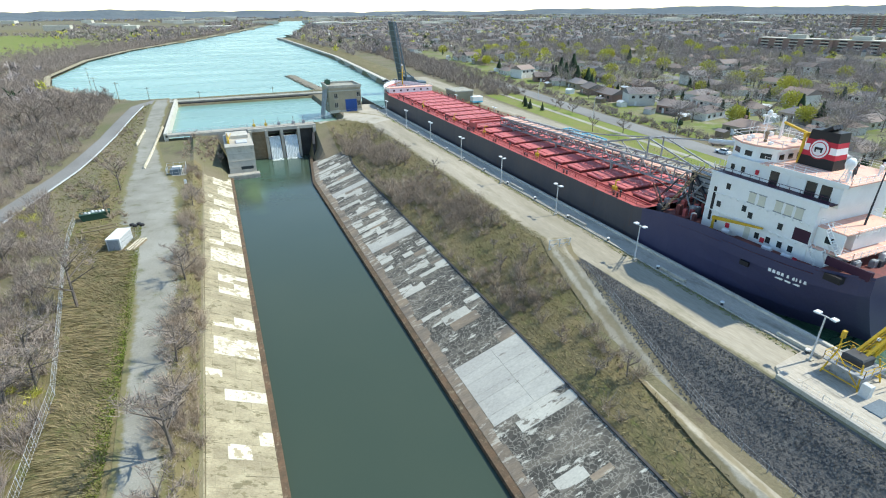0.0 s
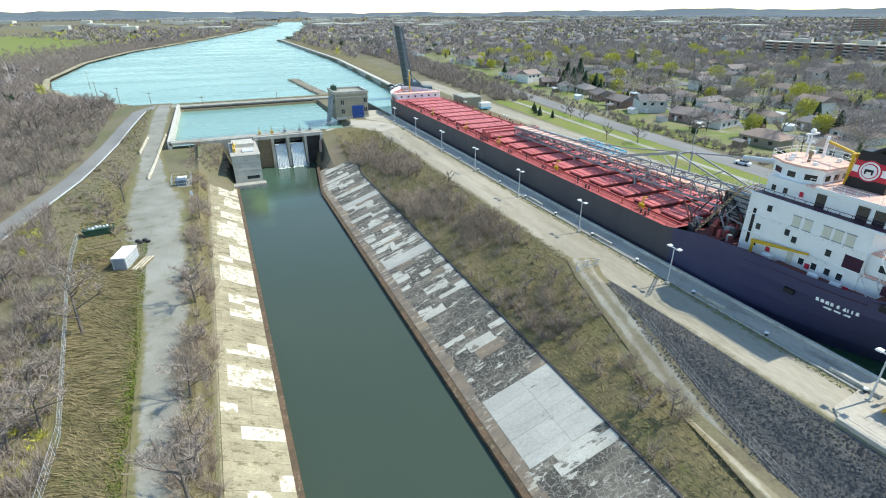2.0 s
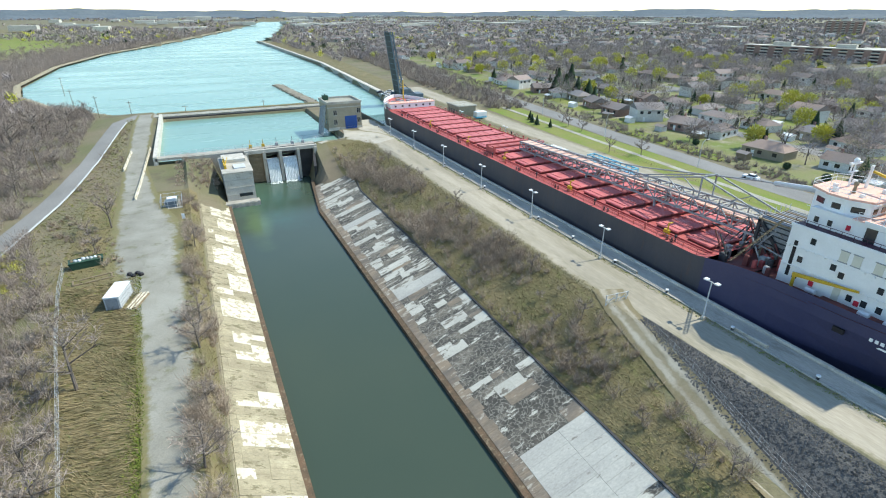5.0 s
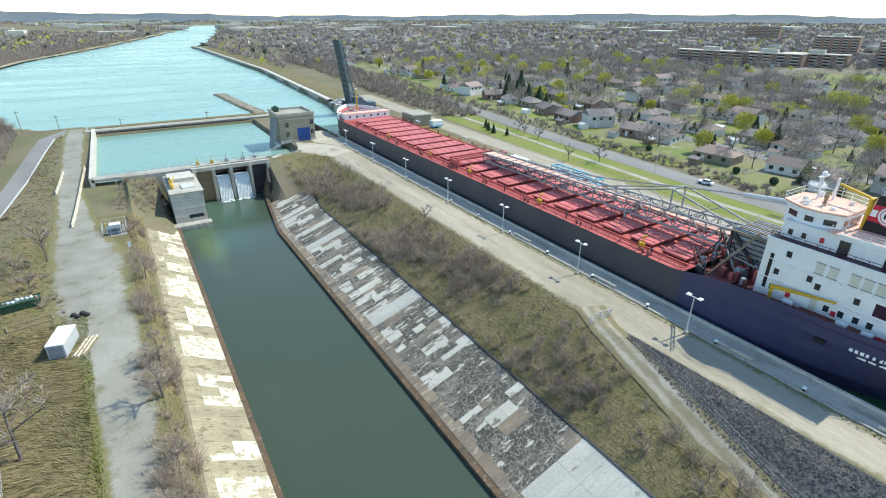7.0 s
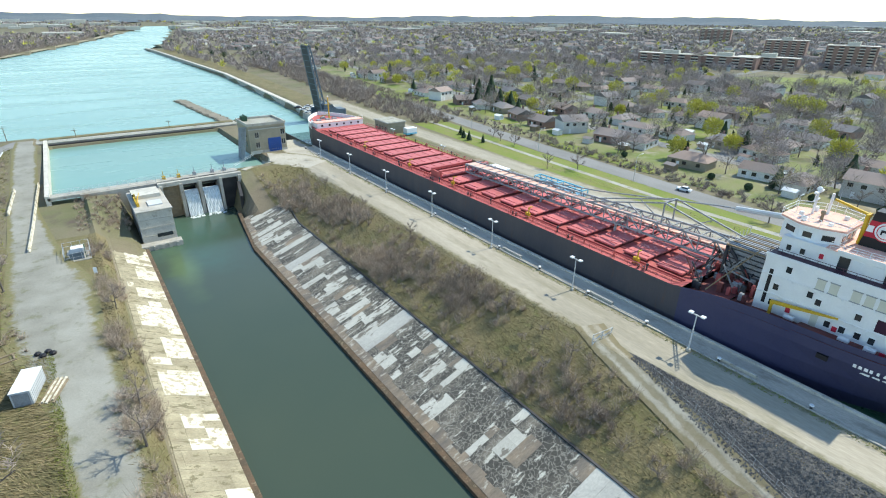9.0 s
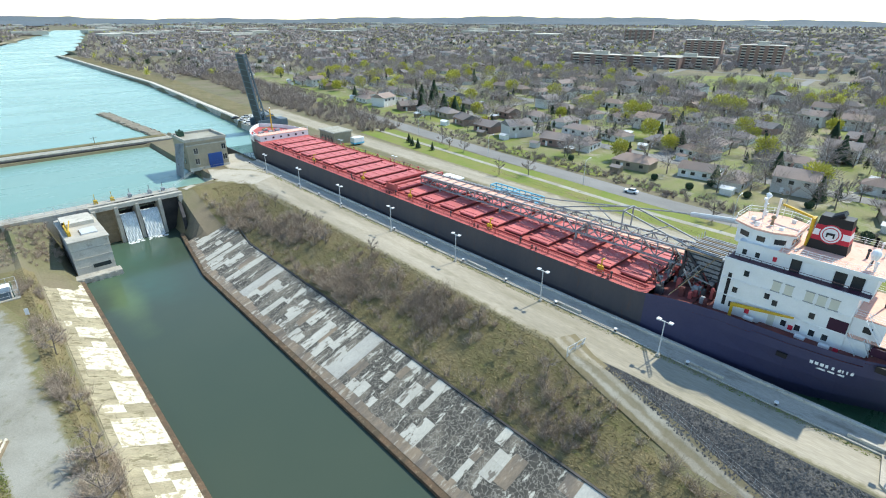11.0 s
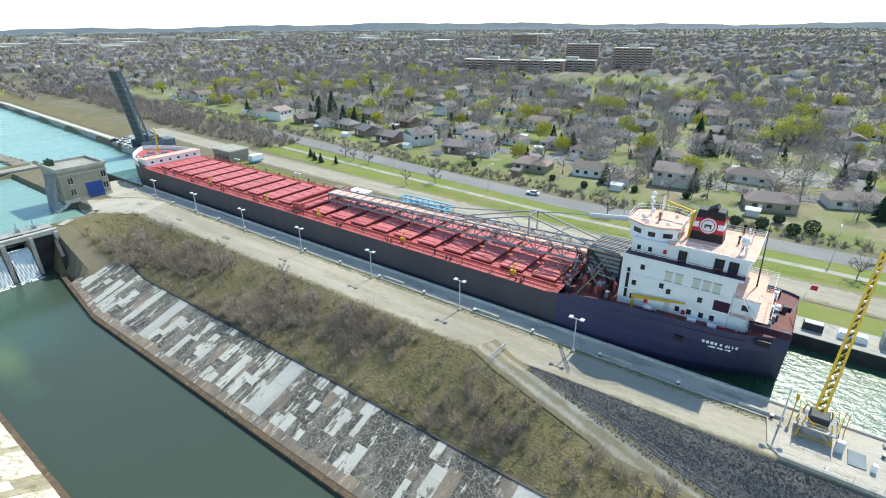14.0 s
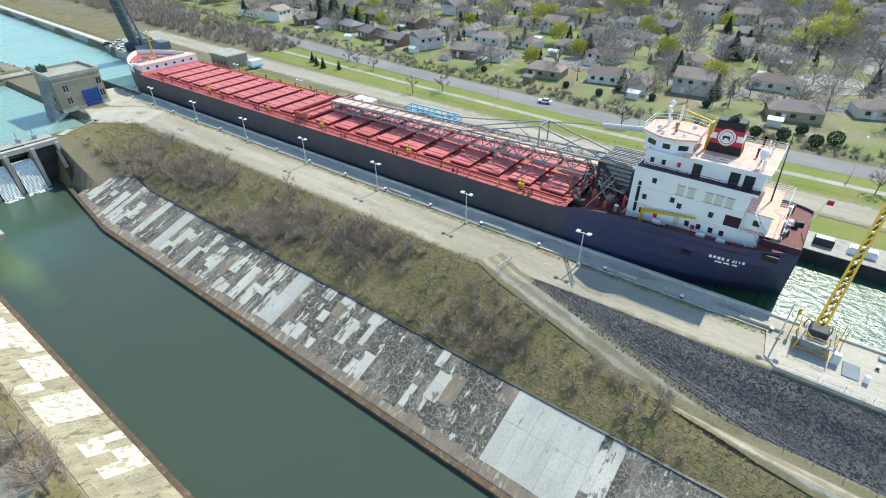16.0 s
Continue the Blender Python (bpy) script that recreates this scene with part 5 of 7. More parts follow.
for x, y, h in ((CX - 7.6, 49.5, 0.9), (CX - 5.2, 50.8, 0.7), (CX - 1.8, 50.2, 1.0), (CX - 2.4, 46.0, 0.8), (CX - 7.0, 46.4, 0.6)):
    sp("roof_box", Shape().box(x - 0.22, x + 0.22, y - 0.28, y + 0.28, 24.0, 24.0 + h * 0.7, 0.05), "white_paint", wh)
for x, y, h in ((CX - 8.2, 48.8, 3.0), (CX - 5.0, 51.6, 2.4), (CX - 1.0, 48.0, 3.4)):
    sp("antenna", Shape().bar((x, y, 24), (x, y, 24 + h), 0.09, 0.04, 5), "white_paint", wh)
sp("derrick", Shape().bar((CX - 4.4, 43.4, 20.7), (CX - 4.4, 43.4, 26.0), 0.5, 0.4, 8).bar((CX - 3.2, 43.4, 20.7), (CX - 3.6, 43.4, 26.0), 0.35, 0.3, 8).box(CX - 4.6, CX - 3.2, 43.2, 43.6, 25.6, 26.1).bar((CX - 4.0, 43.4, 26.0), (CX - 2.6, 48.0, 26.6), 0.3), "yellow", None, "yellow derrick post")
# funnel
tier_k, tier_move = 1.057, Vector((0, -0.6, -0.9))
FX0, FX1 = CX - 5.7, CX - 2.9
def funnel_ring(z0, z1, mat, name, label=""):
    def ring(z, g=0.0):
        t = (z - 20.7) / 6.0
        return [(FX0 + 0.35 * t - g, 37.4 + 0.6 * t - g), (FX1 - 0.2 * t + g, 37.4 + 0.6 * t - g), (FX1 - 0.2 * t + g, 42.5 - 0.7 * t + g), (FX0 + 0.35 * t - g, 42.5 - 0.7 * t + g)]
    return sp(name, Shape().prism(ring(z0), z0, z1, ring(z1)), mat, fun, label)
fun = sp("funnel", Shape().prism([(FX0 - 0.2, 37.1), (FX1 + 0.2, 37.1), (FX1 + 0.2, 43.1), (FX0 - 0.2, 43.1)], 20.7, 20.95), "maroon", None, "tall funnel, maroon-black with red and white bands")
funnel_ring(20.3, 23.1, "black_paint", "casing")
funnel_ring(23.1, 23.8, "red_paint", "red_band")
funnel_ring(23.8, 24.7, "white_paint", "white_band")
funnel_ring(24.7, 25.4, "red_paint", "red_band")
funnel_ring(25.4, 26.7, "black_paint", "cap")
for g, r, m in ((0.06, 1.4, "red_paint"), (0.10, 1.22, "white_paint"), (0.14, 1.0, "red_paint"), (0.18, 0.88, "white_paint")):
    s = Shape()
    c = [(0.0, 40.0 + r * math.cos(2 * math.pi * i / 24), 24.25 + r * math.sin(2 * math.pi * i / 24)) for i in range(24)]
    pts = [(FX0 + 0.35 * (z - 20.7) / 6 - g, y, z) for _, y, z in c]
    s.add(pts + [(x + 0.5, y, z) for x, y, z in pts], [tuple(range(24))] + [(i, 24 + i, 24 + (i + 1) % 24, (i + 1) % 24) for i in range(24)])
    sp("emblem_disc", s, m, fun)
sp("emblem_shape", Shape().box(FX0 - 0.08, FX0 + 0.1, 39.5, 40.5, 24.2, 24.5).box(FX0 - 0.08, FX0 + 0.1, 39.5, 39.68, 23.85, 24.25).box(FX0 - 0.08, FX0 + 0.1, 40.32, 40.5, 23.85, 24.25), "black_paint", fun, "plain dark emblem shape")
for k in range(3):
    sp("exhaust", Shape().bar((CX - 5.0 + k * 0.7, 40.4, 26.5), (CX - 5.0 + k * 0.7, 39.2, 27.3), 0.75, 0.7, 10), "black_paint", fun)
# aft deck levels
tier_k, tier_edge, tier_move = 1.0276, 4.0, Vector((0, 0, 0))
sp("aft_tier", Shape().box(CX - 6.4, CX + 6.4, 29.0, 33.45, 8.6, 14.2), "white_paint", None, "white stern deck house")
sp("aft_tier_deck", Shape().box(CX - 9.2, CX + 9.2, 28.4, 33.45, 14.2, 14.4), "deck_pink")
sp("aft_wall", Shape().box(CX - 9.2, CX - 9.0, 28.6, 33.45, 11.6, 14.2), "white_paint")
sp("aft_wall_window", Shape().box(CX - 9.28, CX - 9.2, 30.3, 31.6, 12.4, 13.3), "glass")
sp("aft_side_house", Shape().box(CX - 9.9, CX - 6.5, 29.8, 33.45, 8.4, 11.3), "white_paint")
sp("aft_lower_deck", Shape().box(CX - 9.8, CX + 9.8, 26.6, 33.45, 11.4, 11.55), "deck_pink")
sp("recess", Shape().box(HX0 - 0.04, HX0, 33.6, 36.2, 11.6, 13.4), "maroon")
for a, b in (((CX - 9.9, 31.5, 14.3), (CX - 9.9, 28.6, 11.5)), ((CX - 10.3, 33.4, 11.5), (CX - 10.3, 31.2, 9.0)), ((CX - 10.3, 30.8, 11.5), (CX - 10.3, 29.0, 9.0))):
    s = Shape()
    a, b = Vector(a), Vector(b)
    for o in (0, 0.8):
        s.bar(a + Vector((o, 0, 0)), b + Vector((o, 0, 0)), 0.14)
        s.bar(a + Vector((o, 0, 1.0)), b + Vector((o, 0, 1.0)), 0.08)
    for i in range(10):
        p = a + (b - a) * (i / 9)
        s.bar(p, p + Vector((0.8, 0, 0)), 0.16)
    sp("stair", s, "white_paint")


def tier_rail(pts, k):
    """A white railing on one of the upper tiers."""
    out = []
    for x, y, z in pts:
        v = SHIP_FROM + (Vector((x, cy(y), z)) - SHIP_FROM) * k
        out.append((min(v.x - CX, 6.5 if k > 1.03 else 3.9), v.y - (1.0 if k > 1.03 else 0), v.z - SZ - (0.4 if k > 1.03 else 0)))
    railing("rail", out, "white_paint", ship, 1.1, 1.5, (0.4, 0.75, 1.1), 0.05)


for ys, z, xw in (((32.3, 45), 20.75, 8.9), ((27, 33.3), 14.4, 9.2), ((26.2, 30), 11.55, 9.8)):
    for side in (-1, 1):
        tier_rail([(CX + side * xw, ys[0], z), (CX + side * xw, ys[1], z)], 1.0375 if z > 20 else 1.0276)
    tier_rail([(CX - xw, ys[0], z), (CX + xw, ys[0], z)], 1.0375 if z > 20 else 1.0276)
tier_k, tier_move = 1.0375, Vector((0, -0.4, -0.4))
sp("dome_stand", Shape().bar((CX - 7.1, 34.9, 20.7), (CX - 6.7, 34.5, 22.4), 0.12).bar((CX - 5.9, 34.9, 20.7), (CX - 6.3, 34.5, 22.4), 0.12).bar((CX - 7.1, 33.7, 20.7), (CX - 6.7, 34.1, 22.4), 0.12).bar((CX - 5.9, 33.7, 20.7), (CX - 6.3, 34.1, 22.4), 0.12).bar((CX - 6.9, 34.7, 21.5), (CX - 6.1, 33.9, 21.5), 0.1), "white_paint", None, "white lattice stand")
dm = sp("sat_dome", Shape().bar((CX - 6.5, 34.3, 22.3), (CX - 6.5, 34.3, 22.7), 1.2, 1.3, 12).ball((CX - 6.5, 34.3, 23.0), 0.78, 14, 9), "white_paint", None, "white satellite dome")
tier_k, tier_move = 1.0276, Vector((0, 0, 0))
sp("aft_mast", Shape().bar((CX - 3.5, 30.2, 14.4), (CX - 2.0, 30.8, 24.5), 0.35, 0.15, 6), "steel_dark", None, "dark raked mast")
tier_k, tier_edge = 1.0, 10.4
sp("flag_staff", Shape().bar((CX, 23.5, 9.5), (CX, 21.5, 15.5), 0.14), "white_paint")
sp("flag", Shape().box(CX - 0.04, CX + 0.04, 20.4, 21.6, 14.6, 15.4), "red_paint", None, "small red flag")
for k in range(16):
    x, y = gear.uniform(CX - 8, CX + 8), gear.uniform(23.5, 28.5)
    h, w = gear.uniform(0.3, 1.3), gear.uniform(0.25, 0.6)
    sp("stern_gear", Shape().box(x - w, x + w, y - 0.45, y + 0.45, deck_z(y) - 0.6, deck_z(y) - 0.4 + h, 0.1), gear.choice(("steel_dark", "white_paint", "maroon", "steel_grey", "white_paint")))
tier_k, tier_edge, tier_move = 1.0375, 6.6, Vector((0, -0.4, -0.4))
for k in range(7):
    sp("roof_vent", Shape().bar((CX - 7 + k * 2.2, 33.6 + (k % 3), 20.7), (CX - 7 + k * 2.2, 33.6 + (k % 3), 22.0), 0.3, 0.3, 8).ball((CX - 7 + k * 2.2, 33.6 + (k % 3), 22.0), 0.25), gear.choice(("white_paint", "steel_dark")))
tier_k, tier_edge, tier_move = 1.0, 10.4, Vector((0, 0, 0))
sp("stern_rail", Shape().box(CX - 8.7, CX - 8.5, 22.7, 30, 9.3, 10.5), "maroon")
sp("hawse", Shape().box(CX - 11.6, CX - 11.2, 39.6, 41.0, 5.4, 6.1), "black_paint", None, "dark hull opening")
sp("stern_fairlead", Shape().box(CX - 10.4, CX - 9.4, 25.6, 28.4, 8.0, 8.9), "black_paint")
# lettering stands as plain bars
let = random.Random(2)
y = 36.9
for w in (0.55, 0.55, 0.6, 0.6, 0, 0.55, 0, 0.6, 0.3, 0.3, 0.6):
    if w:
        hw = hull_half(y - 0.2, 6.2)
        sp("name_bar", Shape().box(CX - hw - 0.06, CX - hw + 0.5, y - w * 0.72, y, 6.0, 6.5), "white_paint", None, "white lettering bar")
    y -= 0.62 if w else 0.35
y = 36.0
for k in range(3):
    hw = hull_half(y - 0.5, 5.3)
    sp("port_bar", Shape().box(CX - hw - 0.05, CX - hw + 0.6, y - 1.1, y, 5.2, 5.45), "white_paint")
    y -= 1.45


# ---- lamps, bollards and gear on the quays ----
def lamp_post(at, h=6.9, arms=2, rz=0):
    t = thing("lamp_post", "pale steel lamp post with twin floodlights beside the lock", "street lamp", "lock lamp posts", at=at, rz=rz)
    part("base", Shape().box(-0.3, 0.3, -0.3, 0.3, -0.1, 0.5, 0.05), "concrete", t)
    part("pole", Shape().bar((0, 0, 0.5), (0, 0, h), 0.26, 0.17, 8), "galv", t)
    part("arm", Shape().bar((0, -1.0, h - 0.1), (0, 1.0, h - 0.1), 0.12), "galv", t)
    for d in (-1.0, 1.0):
        part("lamp_head", Shape().box(-0.3, 0.45, d - 0.34, d + 0.34, h - 0.1, h + 0.12, 0.05), "white_paint", t)
    return t


lamp = lamp_post((63.5, 55.9, 0))
for i in (-4, -3, -2, -1.29, 1, 2, 3, 4, 5, 6):
    copy_thing(lamp, pose(63.5, 55.9 + 24.4 * i, 0))


def bollard(at):
    t = thing("bollard", "white-topped mooring bollard on the lock coping", "bollard", "mooring bollards", at=at)
    part("stem", Shape().bar((0, 0, -0.05), (0, 0, 0.5), 0.42, 0.36, 10), "steel_dark", t)
    part("cap", Shape().bar((0, 0, 0.5), (0, 0, 0.68), 0.62, 0.56, 10), "white_paint", t)
    return t


boll = bollard((64.6, 38.5, 0.24))
for i in range(-3, 15):
    if i:
        copy_thing(boll, pose(64.6, 38.5 + i * 12.95, 0.24))

for yy in (-40, 0, 48, 92, 118, 170, 205):
    t = copy_thing(lamp, pose(96.5, yy, 0, 0, 0, 180))
for yy in (-30, 20, 70, 118, 165, 215):
    t = thing("street_lamp", "tall curved grey street lamp beside the street", "street lamp", "street lamps", at=(float(np.interp(yy, [90, 168, 260], [133.6, 140, 151])), yy, 0))
    part("pole", Shape().bar((0, 0, -0.1), (0, 0, 8), 0.2, 0.14, 8), "galv", t)
    part("arm", Shape().tube([(0, 0, 8), (0.8, 0, 8.8), (2.4, 0, 9.0)], 0.12, 6), "galv", t)
    part("lamp_head", Shape().box(2.2, 3.0, -0.15, 0.15, 8.85, 9.05), "white_paint", t)

# ship arrester crane at the quay's end
crane = thing("ship_arrester", "yellow ship arrester with a raised lattice boom over the lock", "crane", at=(64.7, 20.4, 0.3))
part("base", Shape().box(-1.6, 1.6, -1.5, 1.5, 0, 2.2, 0.2), "steel_grey", crane, "grey machinery base")
for x in (-2.2, 2.2):
    s = Shape()
    for yv in (-2.1, 2.1):
        s.bar((x, yv, 0), (x * 0.7, yv * 0.7, 3.2), 0.14)
    s.bar((x, -2.1, 0.5), (x, 2.1, 0.5), 0.12).bar((x, -2.1, 0.5), (x * 0.7, 1.5, 3.2), 0.1)
    part("frame", s, "yellow", crane)
part("motor_house", Shape().box(-1.1, 1.3, -1.2, 1.1, 2.2, 3.3, 0.15), "steel_dark", crane, "dark winch housing")
part("platform", Shape().box(-2.4, 2.2, -2.3, 2.2, 1.9, 2.05), "steel_grey", crane)
railing("platform_rail", [(-2.4, -2.3, 2.05), (2.2, -2.3, 2.05), (2.2, 2.2, 2.05), (-2.4, 2.2, 2.05), (-2.4, -2.3, 2.05)], "yellow", crane, 1.1, 1.2, (0.55, 1.1), 0.06)
BT = Vector((22.0, -3.2, 20.6))
BS = Vector((0.8, 0, 2.6))
d = (BT - BS)
s = Shape()
u = d.cross(Vector((0, 0, 1))).normalized()
v = u.cross(d).normalized()
for a in (-0.55, 0.55):
    for b in (-0.5, 0.5):
        s.bar(BS + u * a + v * b, BT + u * a * 0.5 + v * b * 0.5, 0.32)
n = 22
for i in range(n):
    t0, t1 = i / n, (i + 1) / n
    w0, w1 = 1 - 0.5 * t0, 1 - 0.5 * t1
    for a in (-0.55, 0.55):
        s.bar(BS + d * t0 + u * a * w0 - v * 0.5 * w0, BS + d * t1 + u * a * w1 + v * 0.5 * w1, 0.18)
    for b in (-0.5, 0.5):
        s.bar(BS + d * t0 - u * 0.55 * w0 + v * b * w0, BS + d * t1 + u * 0.55 * w1 + v * b * w1, 0.18)
part("boom", s, "yellow", crane, "yellow lattice boom")
s = Shape()
for i in range(9):
    p = BS + d * (0.1 + i * 0.095)
    s.bar(p - u * 0.15 + v * 0.55, p + u * 0.15 + v * 0.55, 0.3)
part("warning_band", s, "white_paint", crane)
part("cable", Shape().bar((0, 0, 3.2), BT, 0.05), "steel_dark", crane)
part("cabinet", Shape().box(-2.6, -1.8, -3.4, -2.4, 0, 1.7, 0.05), "galv", crane)
part("signal", Shape().bar((1.6, 2.8, 0), (1.6, 2.8, 4.2), 0.14).box(1.35, 1.85, 2.6, 3.0, 3.4, 4.4), "yellow", crane)
part("ladder", Shape().bar((2.3, -3, 0), (2.3, -3, 3.4), 0.1).bar((2.3, -3.5, 0), (2.3, -3.5, 3.4), 0.1), "yellow", crane)
for k, (x, yy, w, l, h, m) in enumerate(((62, 15.5, 1.6, 1.0, 0.15, "steel_blue"), (60.9, 13.8, 0.3, 0.3, 1.1, "white_paint"), (67, 11, 0.4, 1.6, 0.35, "steel_grey"))):
    ob = part("equipment_box", Shape().box(x - w, x + w, yy - l, yy + l, 0.3, 0.3 + h, 0.06), m)
    tagged(ob, "small metal equipment box on the concrete platform", "equipment box", "platform boxes")

# far quay things
hut = thing("hut", "small grey hut with a white flat roof on the far quay", "hut", at=(99.3, 144, 0.05))
part("wall", Shape().box(-2, 2, -3.2, 3.2, 0, 4.2), "siding", hut)
part("roof", Shape().box(-2.5, 2.5, -3.7, 3.7, 4.2, 4.6, 0.1), "white_paint", hut)
part("door", Shape().box(-2.06, -2, -0.5, 0.5, 0, 2.1), "steel_grey", hut)
part("window", Shape().box(-2.06, -2, 1.2, 2.6, 1.2, 2.2), "glass", hut)
shed = thing("control_building", "buff flat-roofed control building near the bridge", "building", at=(110.5, 231, 0.05))
part("wall", Shape().box(-5, 4, -6, 6, 0, 4.8), "brick", shed)
part("roof", Shape().box(-5.4, 4.4, -6.4, 6.4, 4.8, 5.3, 0.1), "concrete", shed)
part("roof_top", Shape().box(-4.8, 3.8, -5.8, 5.8, 5.3, 5.36), "gravel_light", shed)
for i in range(4):
    part("window", Shape().box(-5.08, -5, -4.6 + i * 2.6, -3.0 + i * 2.6, 1.6, 3.2), "glass", shed)
trailer = thing("site_trailer", "white and blue site trailer beside the control building", "trailer", at=(113.5, 219, 0.1))
part("body", Shape().box(-2.6, 2.6, -1.5, 1.5, 0.5, 3.3, 0.15), "white_paint", trailer)
part("stripe", Shape().box(-2.63, 2.63, -1.53, 1.53, 0.5, 1.2), "sky_blue", trailer)
part("wheel", Shape().bar((0, -1.5, 0.4), (0, 1.5, 0.4), 0.8, 0.8, 10), "black_paint", trailer)
rack = thing("blue_frame", "light blue open steel gangway frame on the far quay", "steel frame", at=(95.2, 113.5, 0.25))
s = Shape()
for x in (-1.2, 1.2):
    for z in (6.4, 7.9):
        s.bar((x, -8.5, z), (x, 8.5, z), 0.28)
    for k in range(9):
        s.bar((x, -8.5 + k * 2.125, 6.4), (x, -8.5 + k * 2.125, 7.9), 0.2)
for yy in (-8.5, 0, 8.5):
    s.bar((-1.2, yy, 7.9), (1.2, yy, 7.9), 0.25).bar((-1.2, yy, 6.4), (1.2, yy, 6.4), 0.25)
part("frame", s, "sky_blue", rack)
part("floor", Shape().box(-1.2, 1.2, -8.5, 8.5, 6.3, 6.42), "sky_blue", rack)
for yy in (-7, 7):
    part("leg", Shape().bar((-1, yy, 0), (-1, yy, 6.4), 0.3).bar((1, yy, 0), (1, yy, 6.4), 0.3), "sky_blue", rack)
for k, (x, yy, w, l, h, m, lab) in enumerate(((97.5, 10, 1.5, 1.8, 2.6, "steel_grey", "grey machinery cabin"), (96.4, 16, 0.9, 2.2, 1.3, "white_paint", "white covered dinghy"), (96.2, 22, 0.8, 1.6, 1.6, "steel_dark", "dark winch housing"))):
    t = thing("quay_machine", lab + " on the far lock quay", "machine", "far quay machines", at=(x, yy, 0.05))
    part("body", Shape().box(-w, w, -l, l, 0, h, 0.15), m, t)
    part("roof", Shape().box(-w * 0.9, w * 0.9, -l * 0.9, l * 0.9, h, h + 0.15), "galv", t)

# ---- west yard ----
gz = lambda x, y: float(land(x, y))
box = thing("storage_container", "small white corrugated storage container on the gravel yard", "container", at=(-23.6, 109, gz(-23.6, 109)), rz=-14)
part("body", Shape().box(-1.25, 1.25, -3.0, 3.0, 0.1, 2.5, 0.06), "galv", box)
part("roof", Shape().box(-1.3, 1.3, -3.05, 3.05, 2.5, 2.62), "white_paint", box)
for i in range(12):
    part("rib", Shape().box(-1.3, 1.3, -2.85 + i * 0.5, -2.75 + i * 0.5, 0.15, 2.48), "galv", box)
part("door", Shape().box(-1.0, 1.0, -3.08, -3.0, 0.2, 2.3), "steel_grey", box)
wood = thing("timber_stack", "low stack of pale timber planks beside the container", "timber stack", at=(-20.6, 107.5, gz(-20.6, 107.5) + 0.06), rz=-20)
for i in range(7):
    part("plank", Shape().box(-1.1 + i * 0.3, -0.85 + i * 0.3, -3 + (i % 3) * 0.3, 2.6 + (i % 2) * 0.5, 0.0, 0.25 + 0.1 * (i % 2)), "panel_white" if i % 2 else "timber", wood)
skip = thing("skip", "dark green refuse skip with rubbish on top", "skip", at=(-31.0, 128.5, gz(-31, 128.5)), rz=8)
part("body", Shape().prism([(-2.6, -1.1), (2.6, -1.1), (2.6, 1.1), (-2.6, 1.1)], 0, 1.5, [(-3.1, -1.2), (3.1, -1.2), (3.1, 1.2), (-3.1, 1.2)]), "green_paint", skip)
part("rim", Shape().box(-3.15, 3.15, -1.25, -1.1, 1.5, 1.62).box(-3.15, 3.15, 1.1, 1.25, 1.5, 1.62), "green_paint", skip)
for i in range(8):
    part("refuse_bag", Shape().ball((-2.5 + i * 0.7, rng.uniform(-0.5, 0.5), 1.6), rng.uniform(0.3, 0.45), 7, 5), rng.choice(("white_paint", "galv", "timber")), skip)
logs = thing("beam_frame", "weathered timber beams lying on the grass", "timber", at=(-28.5, 121, gz(-28.5, 121) + 0.12), rz=10)
for a, b in (((-4, -1, 0), (3, -1, 0)), ((-4, 1, 0), (3, 1.2, 0)), ((-4, -1, 0.1), (-4, 1, 0.1)), ((2.6, -1, 0.1), (2.6, 1, 0.1))):
    part("beam", Shape().bar(a, b, 0.25), "timber", logs)
for i in range(4):
    x, yy = -20.6 - i * 0.7, 118.8 + (i % 2)
    ob = part("rubbish_bag", Shape().ball((0, 0, 0.35), 0.55, 8, 5, 0.7), "black_paint")
    ob.location = (x, yy, gz(x, yy))
    tagged(ob, "black rubbish bag lying on the gravel", "rubbish bag", "rubbish bags")
pickup = thing("service_unit", "fenced green and white pump unit beside the track", "pump unit", at=(-15.2, 163, gz(-15.2, 163)))
part("slab", Shape().box(-2.6, 2.6, -4, 4, -0.3, 0.12), "concrete", pickup)
part("tank", Shape().box(-1.5, 1.2, -3.2, -0.6, 0.12, 1.9, 0.15), "steel_blue", pickup)
part("cabinet", Shape().box(-1.2, 1.4, 0.2, 2.6, 0.12, 1.5, 0.1), "white_paint", pickup)
part("pipe", Shape().tube([(1.6, -3, 0.2), (1.6, -3, 1.6), (1.6, 2, 1.6)], 0.2, 6), "green_paint", pickup)
railing("fence", [(-2.6, -4, 0.1), (2.6, -4, 0.1), (2.6, 4, 0.1), (-2.6, 4, 0.1), (-2.6, -4, 0.1)], "galv", pickup, 2.0, 1.3, (1.0, 2.0), 0.07)


def barrier(at, rz):
    t = thing("road_barrier", "pale concrete road barrier block beside the track", "barrier", "road barriers", at=at, rz=rz)
    s = Shape()
    prof = [(-0.35, 0), (0.35, 0), (0.3, 0.2), (0.12, 0.45), (0.1, 1.0), (-0.1, 1.0), (-0.12, 0.45), (-0.3, 0.2)]
    s.add([(x, -1.45, z) for x, z in prof] + [(x, 1.45, z) for x, z in prof], [tuple(range(8)), tuple(range(15, 7, -1))] + [(8 + i, 8 + (i + 1) % 8, (i + 1) % 8, i) for i in range(8)])
    part("block", s, "panel_white", t)
    return t


